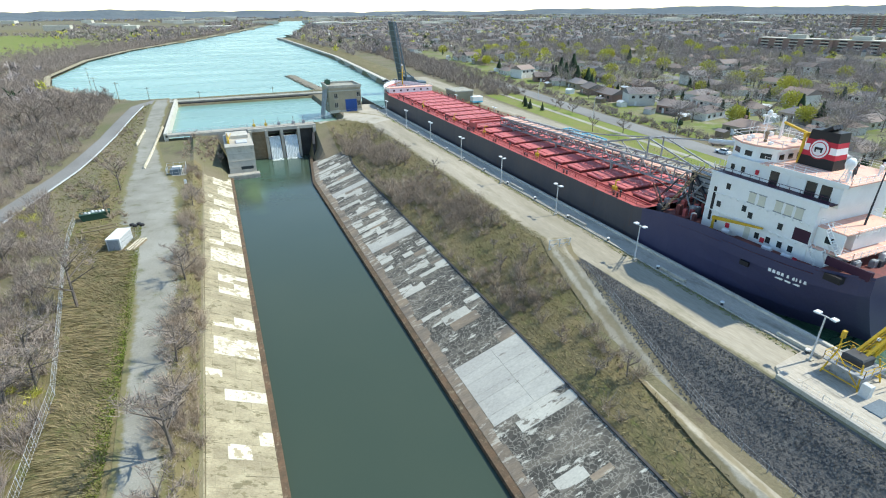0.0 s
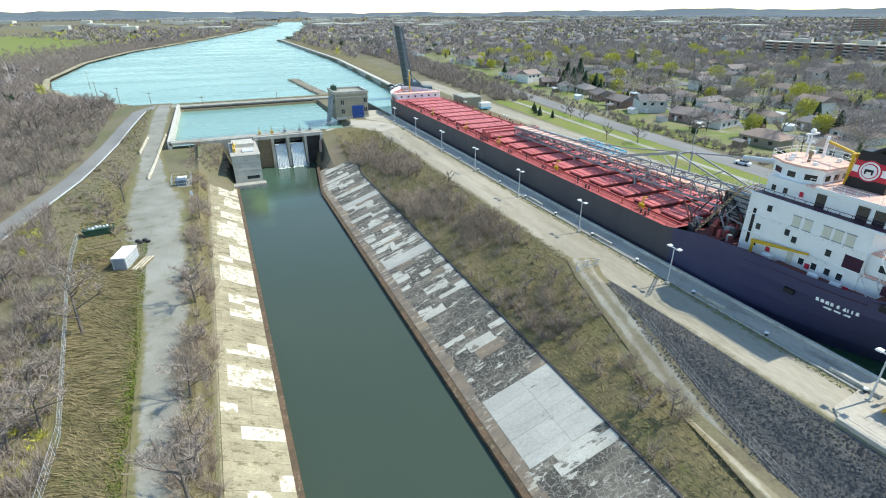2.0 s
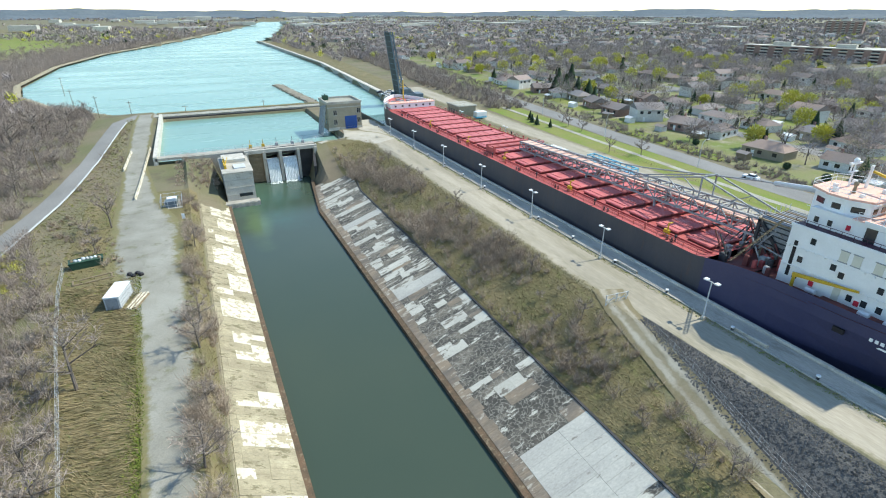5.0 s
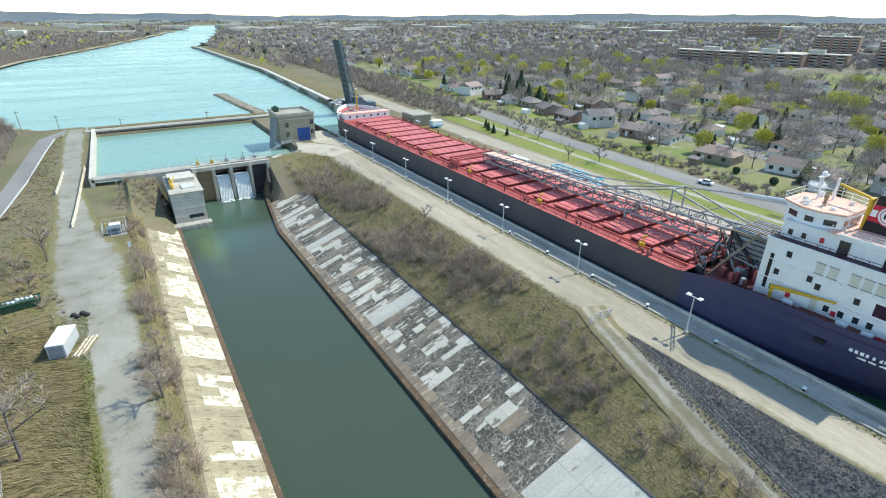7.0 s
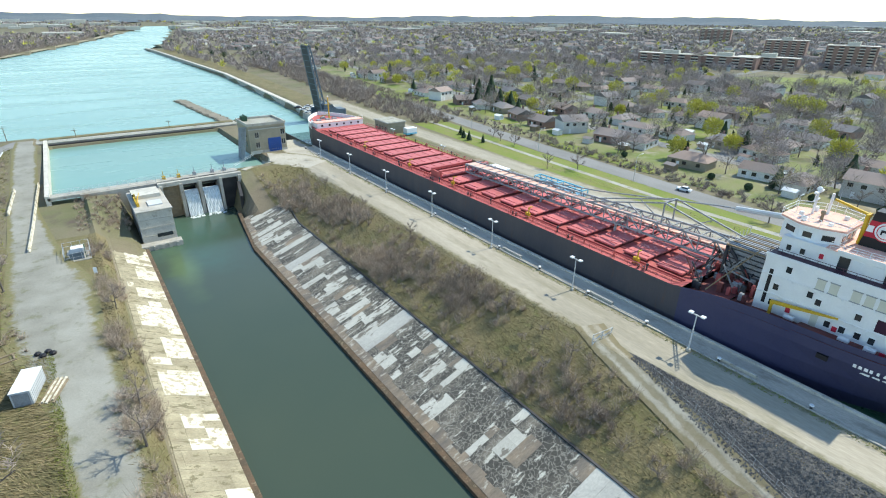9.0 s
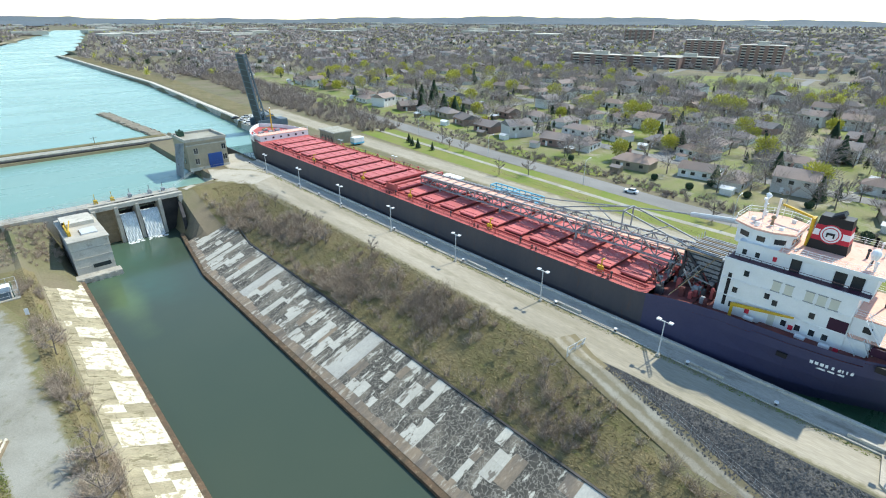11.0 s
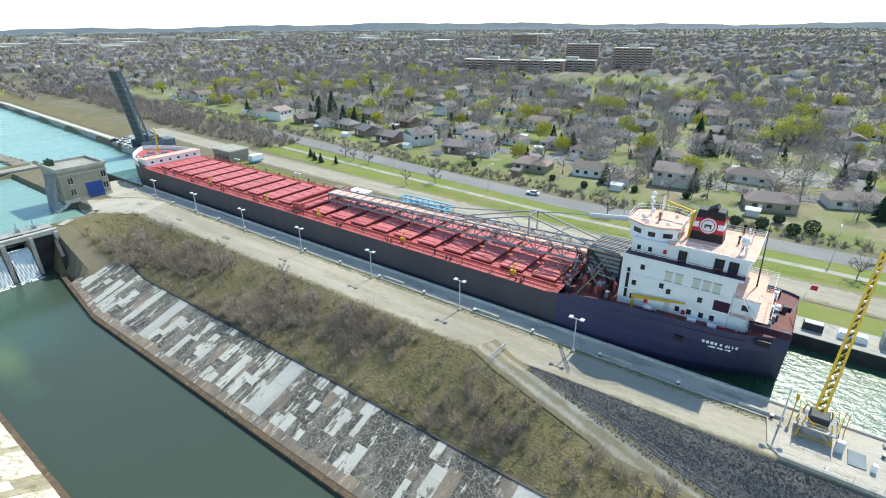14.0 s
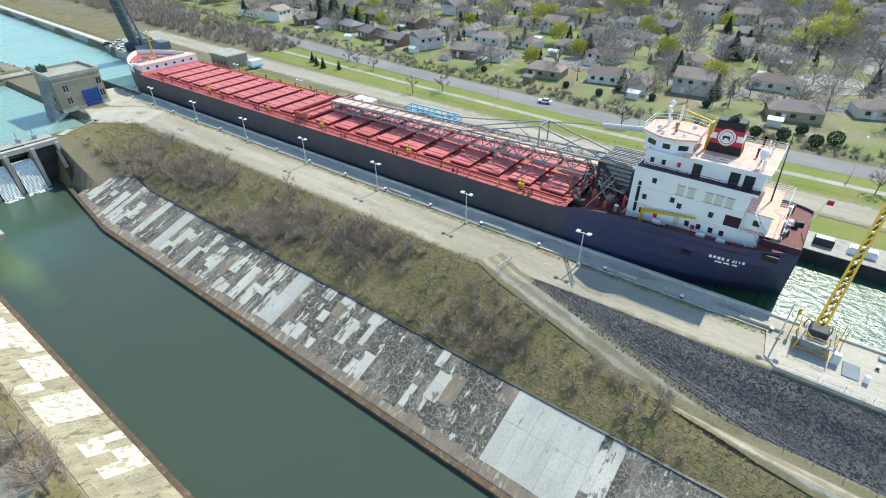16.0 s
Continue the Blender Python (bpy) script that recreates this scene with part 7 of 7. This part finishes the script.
def house_kind(seed, w, l, h, mat):
    """Walls, roof, windows, door and chimney of a bungalow as shared meshes."""
    r = random.Random(seed)
    out = [("wall", Shape().box(-w / 2, w / 2, -l / 2, l / 2, -0.3, h).mesh("wall", mat), None)]
    rh, o = w * 0.24, 0.45
    s = Shape()
    if seed % 2:
        e = l * 0.5
        s.add([(-w / 2 - o, -e - o, h), (w / 2 + o, -e - o, h), (w / 2 + o, e + o, h), (-w / 2 - o, e + o, h), (0, -e - o, h + rh), (0, e + o, h + rh)], [(3, 2, 1, 0), (0, 1, 4), (2, 3, 5), (1, 2, 5, 4), (3, 0, 4, 5)])
    else:
        e = l * 0.5
        s.add([(-w / 2 - o, -e - o, h), (w / 2 + o, -e - o, h), (w / 2 + o, e + o, h), (-w / 2 - o, e + o, h), (0, -e * 0.5, h + rh), (0, e * 0.5, h + rh)], [(3, 2, 1, 0), (0, 1, 4), (2, 3, 5), (1, 2, 5, 4), (3, 0, 4, 5)])
    out.append(("roof", s.mesh("roof", "roofing"), None))
    for sx in (-1, 1):
        for k in (-0.3, 0.05, 0.33):
            x = sx * w / 2
            out.append(("window", Shape().box(min(x, x + sx * 0.06), max(x, x + sx * 0.06), l * k - 0.7, l * k + 0.7, h - 1.9, h - 0.7).mesh("window", "glass"), None))
    out.append(("door", Shape().box(-w / 2 - 0.06, -w / 2, l * 0.18, l * 0.18 + 1.0, 0, 2.1).mesh("door", "white_paint"), None))
    out.append(("chimney", Shape().box(w * 0.2, w * 0.2 + 0.7, l * 0.2, l * 0.2 + 0.7, h, h + rh + 0.8).mesh("chimney", "red_brick"), None))
    return out


KINDS = [house_kind(i, (8.5, 9.5, 8, 10, 9, 8.5)[i], (13, 12, 15, 12, 14, 11)[i], (2.9, 3.2, 3.0, 5.4, 3.1, 3.0)[i], ("siding", "red_brick", "siding", "siding", "brick", "siding")[i]) for i in range(6)]
HL = ["bungalow with pale siding and a grey hipped roof", "red brick bungalow with a grey gabled roof", "long pale bungalow with a grey hipped roof", "two-storey pale house with a grey gabled roof", "buff brick bungalow with a hipped roof", "small pale bungalow with a gabled roof"]


def put_house(k, x, y, rz):
    t = thing("house", HL[k], "house", "houses of the town", at=(x, y, 0.0), rz=rz)
    for nm, me, _ in KINDS[k]:
        ob = new(nm, me)
        ob.parent = t
    return t


rh = random.Random(31)
lawns, drives = Shape(), Shape()
spots = []
NAMED = ((179, 160, 1, 10), (182, 147, 0, 100), (181, 68, 3, 5), (171, 37, 4, 15), (187, 16, 2, 20), (210, 126, 4, 0), (222, 109, 0, 90), (214, 77, 2, 4), (176, 97, 5, 8), (173, 84, 0, 92), (170, 118, 4, 6))
for x, y, k, rz in NAMED:
    put_house(k, x, y, rz)
    spots.append((x, y))
for row, off in enumerate((31, 66, 101, 140, 176, 214, 250)):
    y = -60.0 + rh.uniform(0, 8)
    while y < 470:
        x = RX(y) + off + rh.uniform(-3, 3)
        a = -math.degrees(math.atan2(RX(y + 20) - RX(y - 20), 40))
        x, a = x + rh.uniform(-4, 4), a + rh.gauss(0, 9)
        if rh.random() < 0.8 and not (195 < x < 232 and 15 < y < 46) and not any(abs(x - a) < 14 and abs(y - b) < 13 for a, b, _, _ in NAMED):
            k = rh.randrange(6)
            put_house(k, x, y, a + rh.choice((0, 0, 0, 90)) + rh.uniform(-4, 4))
            spots.append((x, y))
            z = 0.06 + 0.004 * (row % 2)
            if rh.random() < 0.75:
                for sx in (-1, 1):
                    w = rh.uniform(6, 9)
                    cx = x + sx * rh.uniform(9, 13)
                    lawns.add([(cx - 5.5, y - w, z), (cx + 5.5, y - w * 0.9, z), (cx + 5.2, y + w, z), (cx - 5.6, y + w * 0.95, z)], [(0, 1, 2, 3)])
            sx = 1 if row % 2 == 0 else -1
            drives.add([(x + sx * 4, y + 6.6, 0.09), (x + sx * 19, y + 6.6, 0.09), (x + sx * 19, y + 9.6, 0.09), (x + sx * 4, y + 9.6, 0.09)], [(0, 1, 2, 3)])
        y += rh.uniform(15, 23)
tagged(part("lawns", lawns, "lawn"), "patches of green lawn between the houses", "lawn", kind="stuff")
tagged(part("driveways", drives, "gravel_light"), "pale concrete driveways beside the houses", "driveway", kind="stuff")
for i, off in enumerate((49, 120, 195, 268, 340, 420)):
    ribbon("street", [(RX(y) + off, y, 3.8) for y in (-300, -100, 90, 168, 260, 420, 700)], "asphalt", 0.12 + i * 0.004, "grey residential street between houses", "road", 20)
for i, yy in enumerate((-70, 10, 118, 240, 345, 480)):
    ribbon("cross_street", [(RX(yy) + 49, yy, 3.6), (RX(yy) + 430, yy + 40, 3.6)], "asphalt", 0.15 + i * 0.004, "grey cross street between houses", "road", 20)
s = Shape()
s.add([(216 + 13 * math.cos(i * 0.2618), 31 + 13 * math.sin(i * 0.2618), 0.19) for i in range(24)], [tuple(range(24))])
tagged(part("turning_circle", s, "gravel_light"), "round pale turning circle at the street's end", "road", kind="structure")
ribbon("park", [(440, 140, 40), (520, 240, 55)], "lawn", 0.2, "green open park in the town", "grass", 20)
ribbon("park", [(170, 300, 14), (180, 350, 16)], "lawn", 0.2, "green open lawn in the town", "grass", 10)
ribbon("garden", [(152, 120, 3.5), (156, 170, 4.5)], "lawn", 0.16, "green gardens behind the street", "grass", 10)

for i in range(92):
    y = rh.uniform(-55, 470)
    off = rh.uniform(14, 275)
    x = RX(y) + off
    if any(abs(x - a) < 6.5 and abs(y - b) < 8 for a, b in spots):
        continue
    k = rh.random()
    kind = "bare" if k < 0.72 else "bud" if k < 0.86 else "pine"
    if off < 22:
        kind = "bare" if k < 0.93 else "pine"
    tree(kind, x, y, 0.0, rh.uniform(0.7, 1.15) * (0.6 if off < 22 else 1), "trees of the town", rh)
for x, y, s in ((127, 15, 1.1), (185, 51, 1.3), (188, 55, 1.1), (172, 115, 1.1), (132, 138, 0.8), (134, 75, 0.9), (131, 66, 0.5), (139, 187, 0.9), (124, 145, 0.5), (139, 178, 0.7), (143, 196, 0.8)):
    tree("bare", x, y, 0.0, s, "trees beside the street", rh)
for x, y, s in ((129, 196, 0.4), (130, 201, 0.36), (131, 189, 0.4), (133, 207, 0.4), (192, 258, 1.3), (196, 252, 1.2), (189, 264, 1.2), (199, 246, 1.1)):
    tree("pine", x, y, 0.0, s, "evergreens beside the street", rh)
for x, y, s in ((310, 140, 1.2), (359, 97, 1.3), (280, 40, 1.3), (284, 19, 1.1), (276, 30, 1.0), (216, 422, 1.2), (242, 382, 1.1), (264, 281, 1.2), (456, 154, 1.2), (283, 5, 1.2), (198, 389, 1.1), (205, 380, 1), (230, 366, 1.1), (238, 358, 0.9), (282, 36, 1.2), (288, 44, 1.1), (307, 140, 1.1), (361, 98, 1.2), (262, 142, 1.0)):
    tree("bud", x, y, 0.0, s, "yellow-green trees of the town", rh)
ribbon("town_ground", [(RX(v) + 150, v, 141) for v in (-90, 90, 168, 260, 420, 540)], "town_turf", 0.03, "garden turf between the houses", "grass", 30)
# dark conifers and green lawns behind the street
for x, y, s in ((214, 281, 1.5), (209, 287, 1.3), (234, 67, 1.2), (186, 226, 0.9), (265, 47, 1.1), (255, 139, 1.1), (177, 9, 1.2), (168, 88, 0.8), (176, 60, 0.9), (197, 78, 1.2), (226, 92, 1.2), (214, 130, 1.1), (243, 64, 1.1)):
    tree("pine", x, y, 0.0, s, "dark conifers of the town", rh)
# round dark shrubs in the front gardens
for x, y, h in ((148, 43, 3.0), (150, 36.5, 3.4), (153, 25, 4.0), (149, 29, 3.4), (152, 47, 2.6), (157, 33, 3.0), (161, 140, 2.2), (158, 92, 2.4), (160, 105, 2.2), (166, 60, 2.4), (163, 76, 2.2), (147, 50, 2.2)):
    t = thing("evergreen_shrub", "rounded dark evergreen shrub in a garden", "shrub", "garden shrubs", at=(x, y, 0.0))
    sh = Shape()
    for i in range(520):
        d = Vector((rh.gauss(0, 1), rh.gauss(0, 1), rh.gauss(0, 1))).normalized() * rh.uniform(0.7, 1.0) ** 0.5
        c = Vector((d.x * h * 0.52, d.y * h * 0.52, h * 0.5 + d.z * h * 0.48))
        a = Vector((rh.uniform(-1, 1), rh.uniform(-1, 1), rh.uniform(-1, 1))).normalized() * 0.26
        b = a.cross(d).normalized() * 0.2
        sh.add([c - a, c + b, c + a, c - b], [(0, 1, 2, 3)])
    part("foliage", sh, "conifer", t)
    part("stem", Shape().bar((0, 0, -0.1), (0, 0, h * 0.6), 0.2, 0.1, 6), "bark", t)
# garden sheds behind the houses
for i, (x, y) in enumerate(spots[:56]):
    t = thing("garden_shed", "small pale garden shed with a low roof behind a house", "shed", "garden sheds", at=(x + rh.choice((-11, 11)), y + rh.uniform(-6, 6), 0.0), rz=rh.uniform(-10, 10))
    part("wall", Shape().box(-1.5, 1.5, -1.8, 1.8, -0.1, 2.1), ("siding", "timber", "white_paint")[i % 3], t)
    part("roof", Shape().prism([(-1.8, -2.1), (1.8, -2.1), (1.8, 2.1), (-1.8, 2.1)], 2.1, 2.8, [(-0.1, -2.1), (0.1, -2.1), (0.1, 2.1), (-0.1, 2.1)]), ("roofing", "white_paint", "roofing", "galv")[i % 4], t)
# hedge scrub along the street
x, y = scatter(900, 0, 1, -60, 440)
x = np.array([RX(v) for v in y]) + 6 + G.uniform(0, 9, len(y))
c = Cloud()
shrubs(c, x, y, np.zeros(len(x)), G.uniform(0.8, 3.0, len(x)), 24, 0.05)
x, y = scatter(2400, 118, 200, 235, 620)
keep = (x > np.interp(y, [235, 330, 520], [128, 132, 150]) + 3) & (x < np.interp(y, [235, 420, 620], [152, 176, 205]))
shrubs(c, x[keep], y[keep], np.zeros(keep.sum()), G.uniform(2.5, 7, keep.sum()), 30, 0.07)
c.build("hedge_scrub", "twig", "leafless hedge scrub behind the street", "brush")

# the many trees among the houses
for nm, mat, n, kk, ww, lab in (("town_trees", "town_twig", 1150, 300, 0.065, "leafless garden trees between the houses"), ("town_green_trees", "bud", 110, 900, 0.26, "garden trees in yellow-green leaf"), ("town_conifers", "conifer", 170, 260, 0.2, "dark garden conifers")):
    x, y = scatter(n, 0, 1, -70, 520)
    x = np.array([RX(v) for v in y]) + 20 + 271 * G.uniform(0, 1, n) ** 0.85
    h = G.uniform(6, 12, n) * (0.75 if mat == "conifer" else 1)
    m = n * kk
    hh = np.repeat(h, kk)
    o = G.normal(size=(m, 3))
    o /= np.linalg.norm(o, axis=1)[:, None]
    o *= (G.uniform(0, 1, m) ** 0.5)[:, None]
    if mat == "conifer":
        o[:, :2] *= (0.5 - 0.5 * o[:, 2:3]) * 0.55
    o = o * np.stack([hh * 0.42, hh * 0.42, hh * 0.36], 1)
    b = np.repeat(np.stack([x, y, np.zeros(n)], 1), kk, 0) + o + np.stack([np.zeros(m), np.zeros(m), hh * 0.58], 1)
    d = o * 0.4 + G.normal(size=(m, 3)) * 0.5 + np.array([0, 0, 0.5])
    c = Cloud()
    c.slivers(b, d * (0.5 if mat != "town_twig" else 1.0), ww)
    if mat == "town_twig":
        t = Cloud()
        t.slivers(np.stack([x, y, np.zeros(n)], 1), np.stack([G.normal(size=n) * 0.3, G.normal(size=n) * 0.3, h * 0.6], 1), 0.22)
        lb = np.repeat(np.stack([x, y, h * 0.3], 1), 9, 0)
        ld = G.normal(size=(n * 9, 3)) * np.array([0.6, 0.6, 0.25]) + np.array([0, 0, 0.7])
        t.slivers(lb, ld * (np.repeat(h, 9) * 0.42)[:, None], 0.09)
        t.build("town_trunks", "bark", "grey-brown trunks and limbs of garden trees", "trees")
    c.build(nm, mat, lab, "trees")

# middle and far distance: woods and roofs that nobody could count
def far_ground(x, y):
    return ~((y > 250) & (x > lake_west(y) - 10) & (x < lake_east(y) + 14))


def far_trees(n, rmin, rmax, k, size, width, azim):
    a = G.uniform(radians(azim[0]), radians(azim[1]), n)
    r = np.sqrt(G.uniform(rmin ** 2, rmax ** 2, n))
    x, y = r * np.sin(a), 30 + r * np.cos(a)
    keep = far_ground(x, y) & ((x > np.array([RX(v) for v in y]) + (275 if rmin < 400 else 20)) | (y > 520) | (x < -60))
    keep &= ~((x < 0) & (np.sin(x * 0.006 + y * 0.004) > 0.1) & (y > 520))
    keep &= ~((x > 400) & (x < 575) & (y > 120) & (y < 290) & (G.uniform(size=n) < 0.85))
    x, y = x[keep], y[keep]
    m = len(x)
    h = G.uniform(0.6, 1.15, m) * size
    b = np.repeat(np.stack([x, y, np.zeros(m) - np.where(x < -60, 1.5, 0)], 1), k, 0)
    hh = np.repeat(h, k)
    b = b + np.stack([G.normal(size=m * k) * 0.14 * hh, G.normal(size=m * k) * 0.14 * hh, hh * G.uniform(0.12, 0.5, m * k)], 1)
    d = G.normal(size=(m * k, 3)) * np.array([0.7, 0.7, 0.3]) + np.array([0, 0, 0.8])
    d *= (hh * G.uniform(0.3, 0.6, m * k) / np.linalg.norm(d, axis=1))[:, None]
    return b, d, np.repeat(h, k) * width, m, k


for nm, mat, share, lab in (("far_woods", "town_twig", 1.0, "leafless trees of the distant town and woods"), ("far_green_trees", "bud", 0.05, "distant trees in yellow-green leaf"), ("far_conifers", "conifer", 0.05, "distant dark conifers")):
    c = Cloud()
    for n, r0, r1, k, size, w, az in ((4200, 330, 900, 40, 9, 0.035, (4, 118)), (12000, 900, 2200, 16, 9.5, 0.09, (-12, 118)), (14000, 2200, 4900, 8, 11, 0.2, (-35, 118)), (2600, 300, 1400, 20, 9, 0.05, (-60, -7))):
        b, d, ww, m, kk = far_trees(int(n * share), r0, r1, k, size, w, az)
        c.slivers(b, d, ww)
    c.build(nm, mat, lab, "woods")

s_wall, s_roof = Shape(), Shape()
for i in range(2600):
    r = math.sqrt(rh.uniform(400 ** 2, 2300 ** 2))
    a = radians(rh.uniform(2, 112))
    x, y = r * math.sin(a), 30 + r * math.cos(a)
    if x < RX(y) + 285 and y < 520 or x < float(lake_east(max(y, 240))) + 60:
        continue
    if 400 < x < 575 and 120 < y < 290:
        continue
    w, l, h = rh.uniform(7, 10), rh.uniform(10, 15), rh.uniform(2.8, 5)
    ca, sa = math.cos(rh.choice((0.2, 1.77))), math.sin(rh.choice((0.2, 1.77)))
    P = lambda u, v, z: (x + u * ca - v * sa, y + u * sa + v * ca, z)
    s_wall.add([P(-w / 2, -l / 2, 0), P(w / 2, -l / 2, 0), P(w / 2, l / 2, 0), P(-w / 2, l / 2, 0), P(-w / 2, -l / 2, h), P(w / 2, -l / 2, h), P(w / 2, l / 2, h), P(-w / 2, l / 2, h)], [(0, 1, 5, 4), (1, 2, 6, 5), (2, 3, 7, 6), (3, 0, 4, 7)])
    w, l = w + 0.8, l + 0.8
    s_roof.add([P(-w / 2, -l / 2, h), P(w / 2, -l / 2, h), P(w / 2, l / 2, h), P(-w / 2, l / 2, h), P(0, -l / 3, h + 2.2), P(0, l / 3, h + 2.2)], [(0, 1, 4), (2, 3, 5), (1, 2, 5, 4), (3, 0, 4, 5)])
tagged(part("far_house_walls", s_wall, "siding"), "walls of countless distant houses", "houses", kind="stuff")
tagged(part("far_house_roofs", s_roof, "roofing"), "roofs of countless distant houses", "houses", kind="stuff")
s = Shape()
for i in range(150):
    r = rh.uniform(1500, 4200)
    a = radians(rh.uniform(-4, 75) if i % 3 else rh.uniform(-30, 20))
    x, y = r * math.sin(a), 30 + r * math.cos(a)
    if not far_ground(np.array([x]), np.array([y]))[0]:
        continue
    w, l = rh.uniform(15, 50), rh.uniform(30, 110)
    s.box(x - w, x + w, y - l / 3, y + l / 3, 0, rh.uniform(6, 13))
tagged(part("far_sheds", s, "concrete_pale"), "pale flat-roofed industrial buildings far off", "buildings", kind="stuff")


def block(x, y, w, l, n, rz):
    t = thing("apartment_block", "distant brown brick apartment block with pale balcony bands", "apartment block", "apartment blocks", at=(x, y, 0), rz=rz)
    part("wall", Shape().box(-w / 2, w / 2, -l / 2, l / 2, -0.3, n * 2.9), "red_brick", t)
    part("roof", Shape().box(-w / 2 - 0.4, w / 2 + 0.4, -l / 2 - 0.4, l / 2 + 0.4, n * 2.9, n * 2.9 + 0.6), "concrete_pale", t)
    part("plant_room", Shape().box(-w / 5, w / 5, -l / 8, l / 8, n * 2.9 + 0.6, n * 2.9 + 4), "concrete_pale", t)
    for k in range(n):
        for j in range(5):
            v = l * (-0.4 + 0.2 * j)
            part("balcony", Shape().box(-w / 2 - 1.2, -w / 2, v - l * 0.055, v + l * 0.055, k * 2.9 + 0.1, k * 2.9 + 1.1), "concrete_pale", t)
            part("window", Shape().box(-w / 2 - 0.08, -w / 2, v - l * 0.05, v + l * 0.05, k * 2.9 + 1.2, k * 2.9 + 2.4), "glass", t)
    return t


for x, y, w, l, n, rz in ((559, 372, 15, 70, 4, 12), (573, 318, 15, 64, 4, 12), (600, 286, 15, 56, 4, 12), (754, 335, 18, 46, 8, 14), (668, 236, 18, 44, 8, 14), (1150, 640, 20, 60, 9, 20)):
    block(x, y, w, l, n, rz)

# far hills, with distance haze carried by their material's colour
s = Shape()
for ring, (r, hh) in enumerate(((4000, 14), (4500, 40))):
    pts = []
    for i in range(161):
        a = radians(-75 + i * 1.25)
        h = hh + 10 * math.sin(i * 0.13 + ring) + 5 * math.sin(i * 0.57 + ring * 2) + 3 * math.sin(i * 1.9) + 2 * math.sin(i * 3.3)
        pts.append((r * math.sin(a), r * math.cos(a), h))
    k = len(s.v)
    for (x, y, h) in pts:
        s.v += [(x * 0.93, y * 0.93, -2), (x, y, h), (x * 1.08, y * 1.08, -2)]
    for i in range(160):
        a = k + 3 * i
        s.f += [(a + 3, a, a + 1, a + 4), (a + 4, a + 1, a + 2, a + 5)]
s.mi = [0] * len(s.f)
tagged(part("far_hills", s, "hill"), "low wooded escarpment on the horizon, haze blue in its colour", "hills", kind="structure")


# ---- vehicles ----
def car(x, y, rz, mat, lab, z=0.15):
    t = thing("car", lab, "car", "parked cars", at=(x, y, z), rz=rz)
    part("body", Shape().box(-0.9, 0.9, -2.2, 2.2, 0.3, 0.95, 0.12), mat, t)
    part("cabin", Shape().prism([(-0.82, -1.5), (0.82, -1.5), (0.82, 1.0), (-0.82, 1.0)], 0.95, 1.45, [(-0.66, -1.1), (0.66, -1.1), (0.66, 0.5), (-0.66, 0.5)]), "glass", t)
    part("roof", Shape().box(-0.64, 0.64, -1.05, 0.45, 1.45, 1.5), mat, t)
    for wx in (-0.85, 0.85):
        for wy in (-1.35, 1.35):
            part("wheel", Shape().bar((wx - 0.1, wy, 0.33), (wx + 0.1, wy, 0.33), 0.66, 0.66, 12), "black_paint", t)
    return t


car(140.5, 103, 8, "white_paint", "white car driving along the grey street", 0.09)
CARS = (("white_paint", "white car parked on the pale lot"), ("red_paint", "red car parked on the pale lot"), ("black_paint", "black car parked on the pale lot"), ("galv", "silver car parked on the pale lot"))
for i in range(9):
    m, lab = CARS[i % 4]
    car(97.5 + (i % 3) * 6, 297 + (i // 3) * 7 + i * 0.4, 70 + i * 3, m, lab, 0.21)
for i in range(22):
    x, y = spots[(i * 11) % len(spots)]
    m, lab = CARS[(i * 7) % 4]
    car(x + 9.5, y + 8.1, 90, m, lab.replace("on the pale lot", "on a driveway"), 0.1)
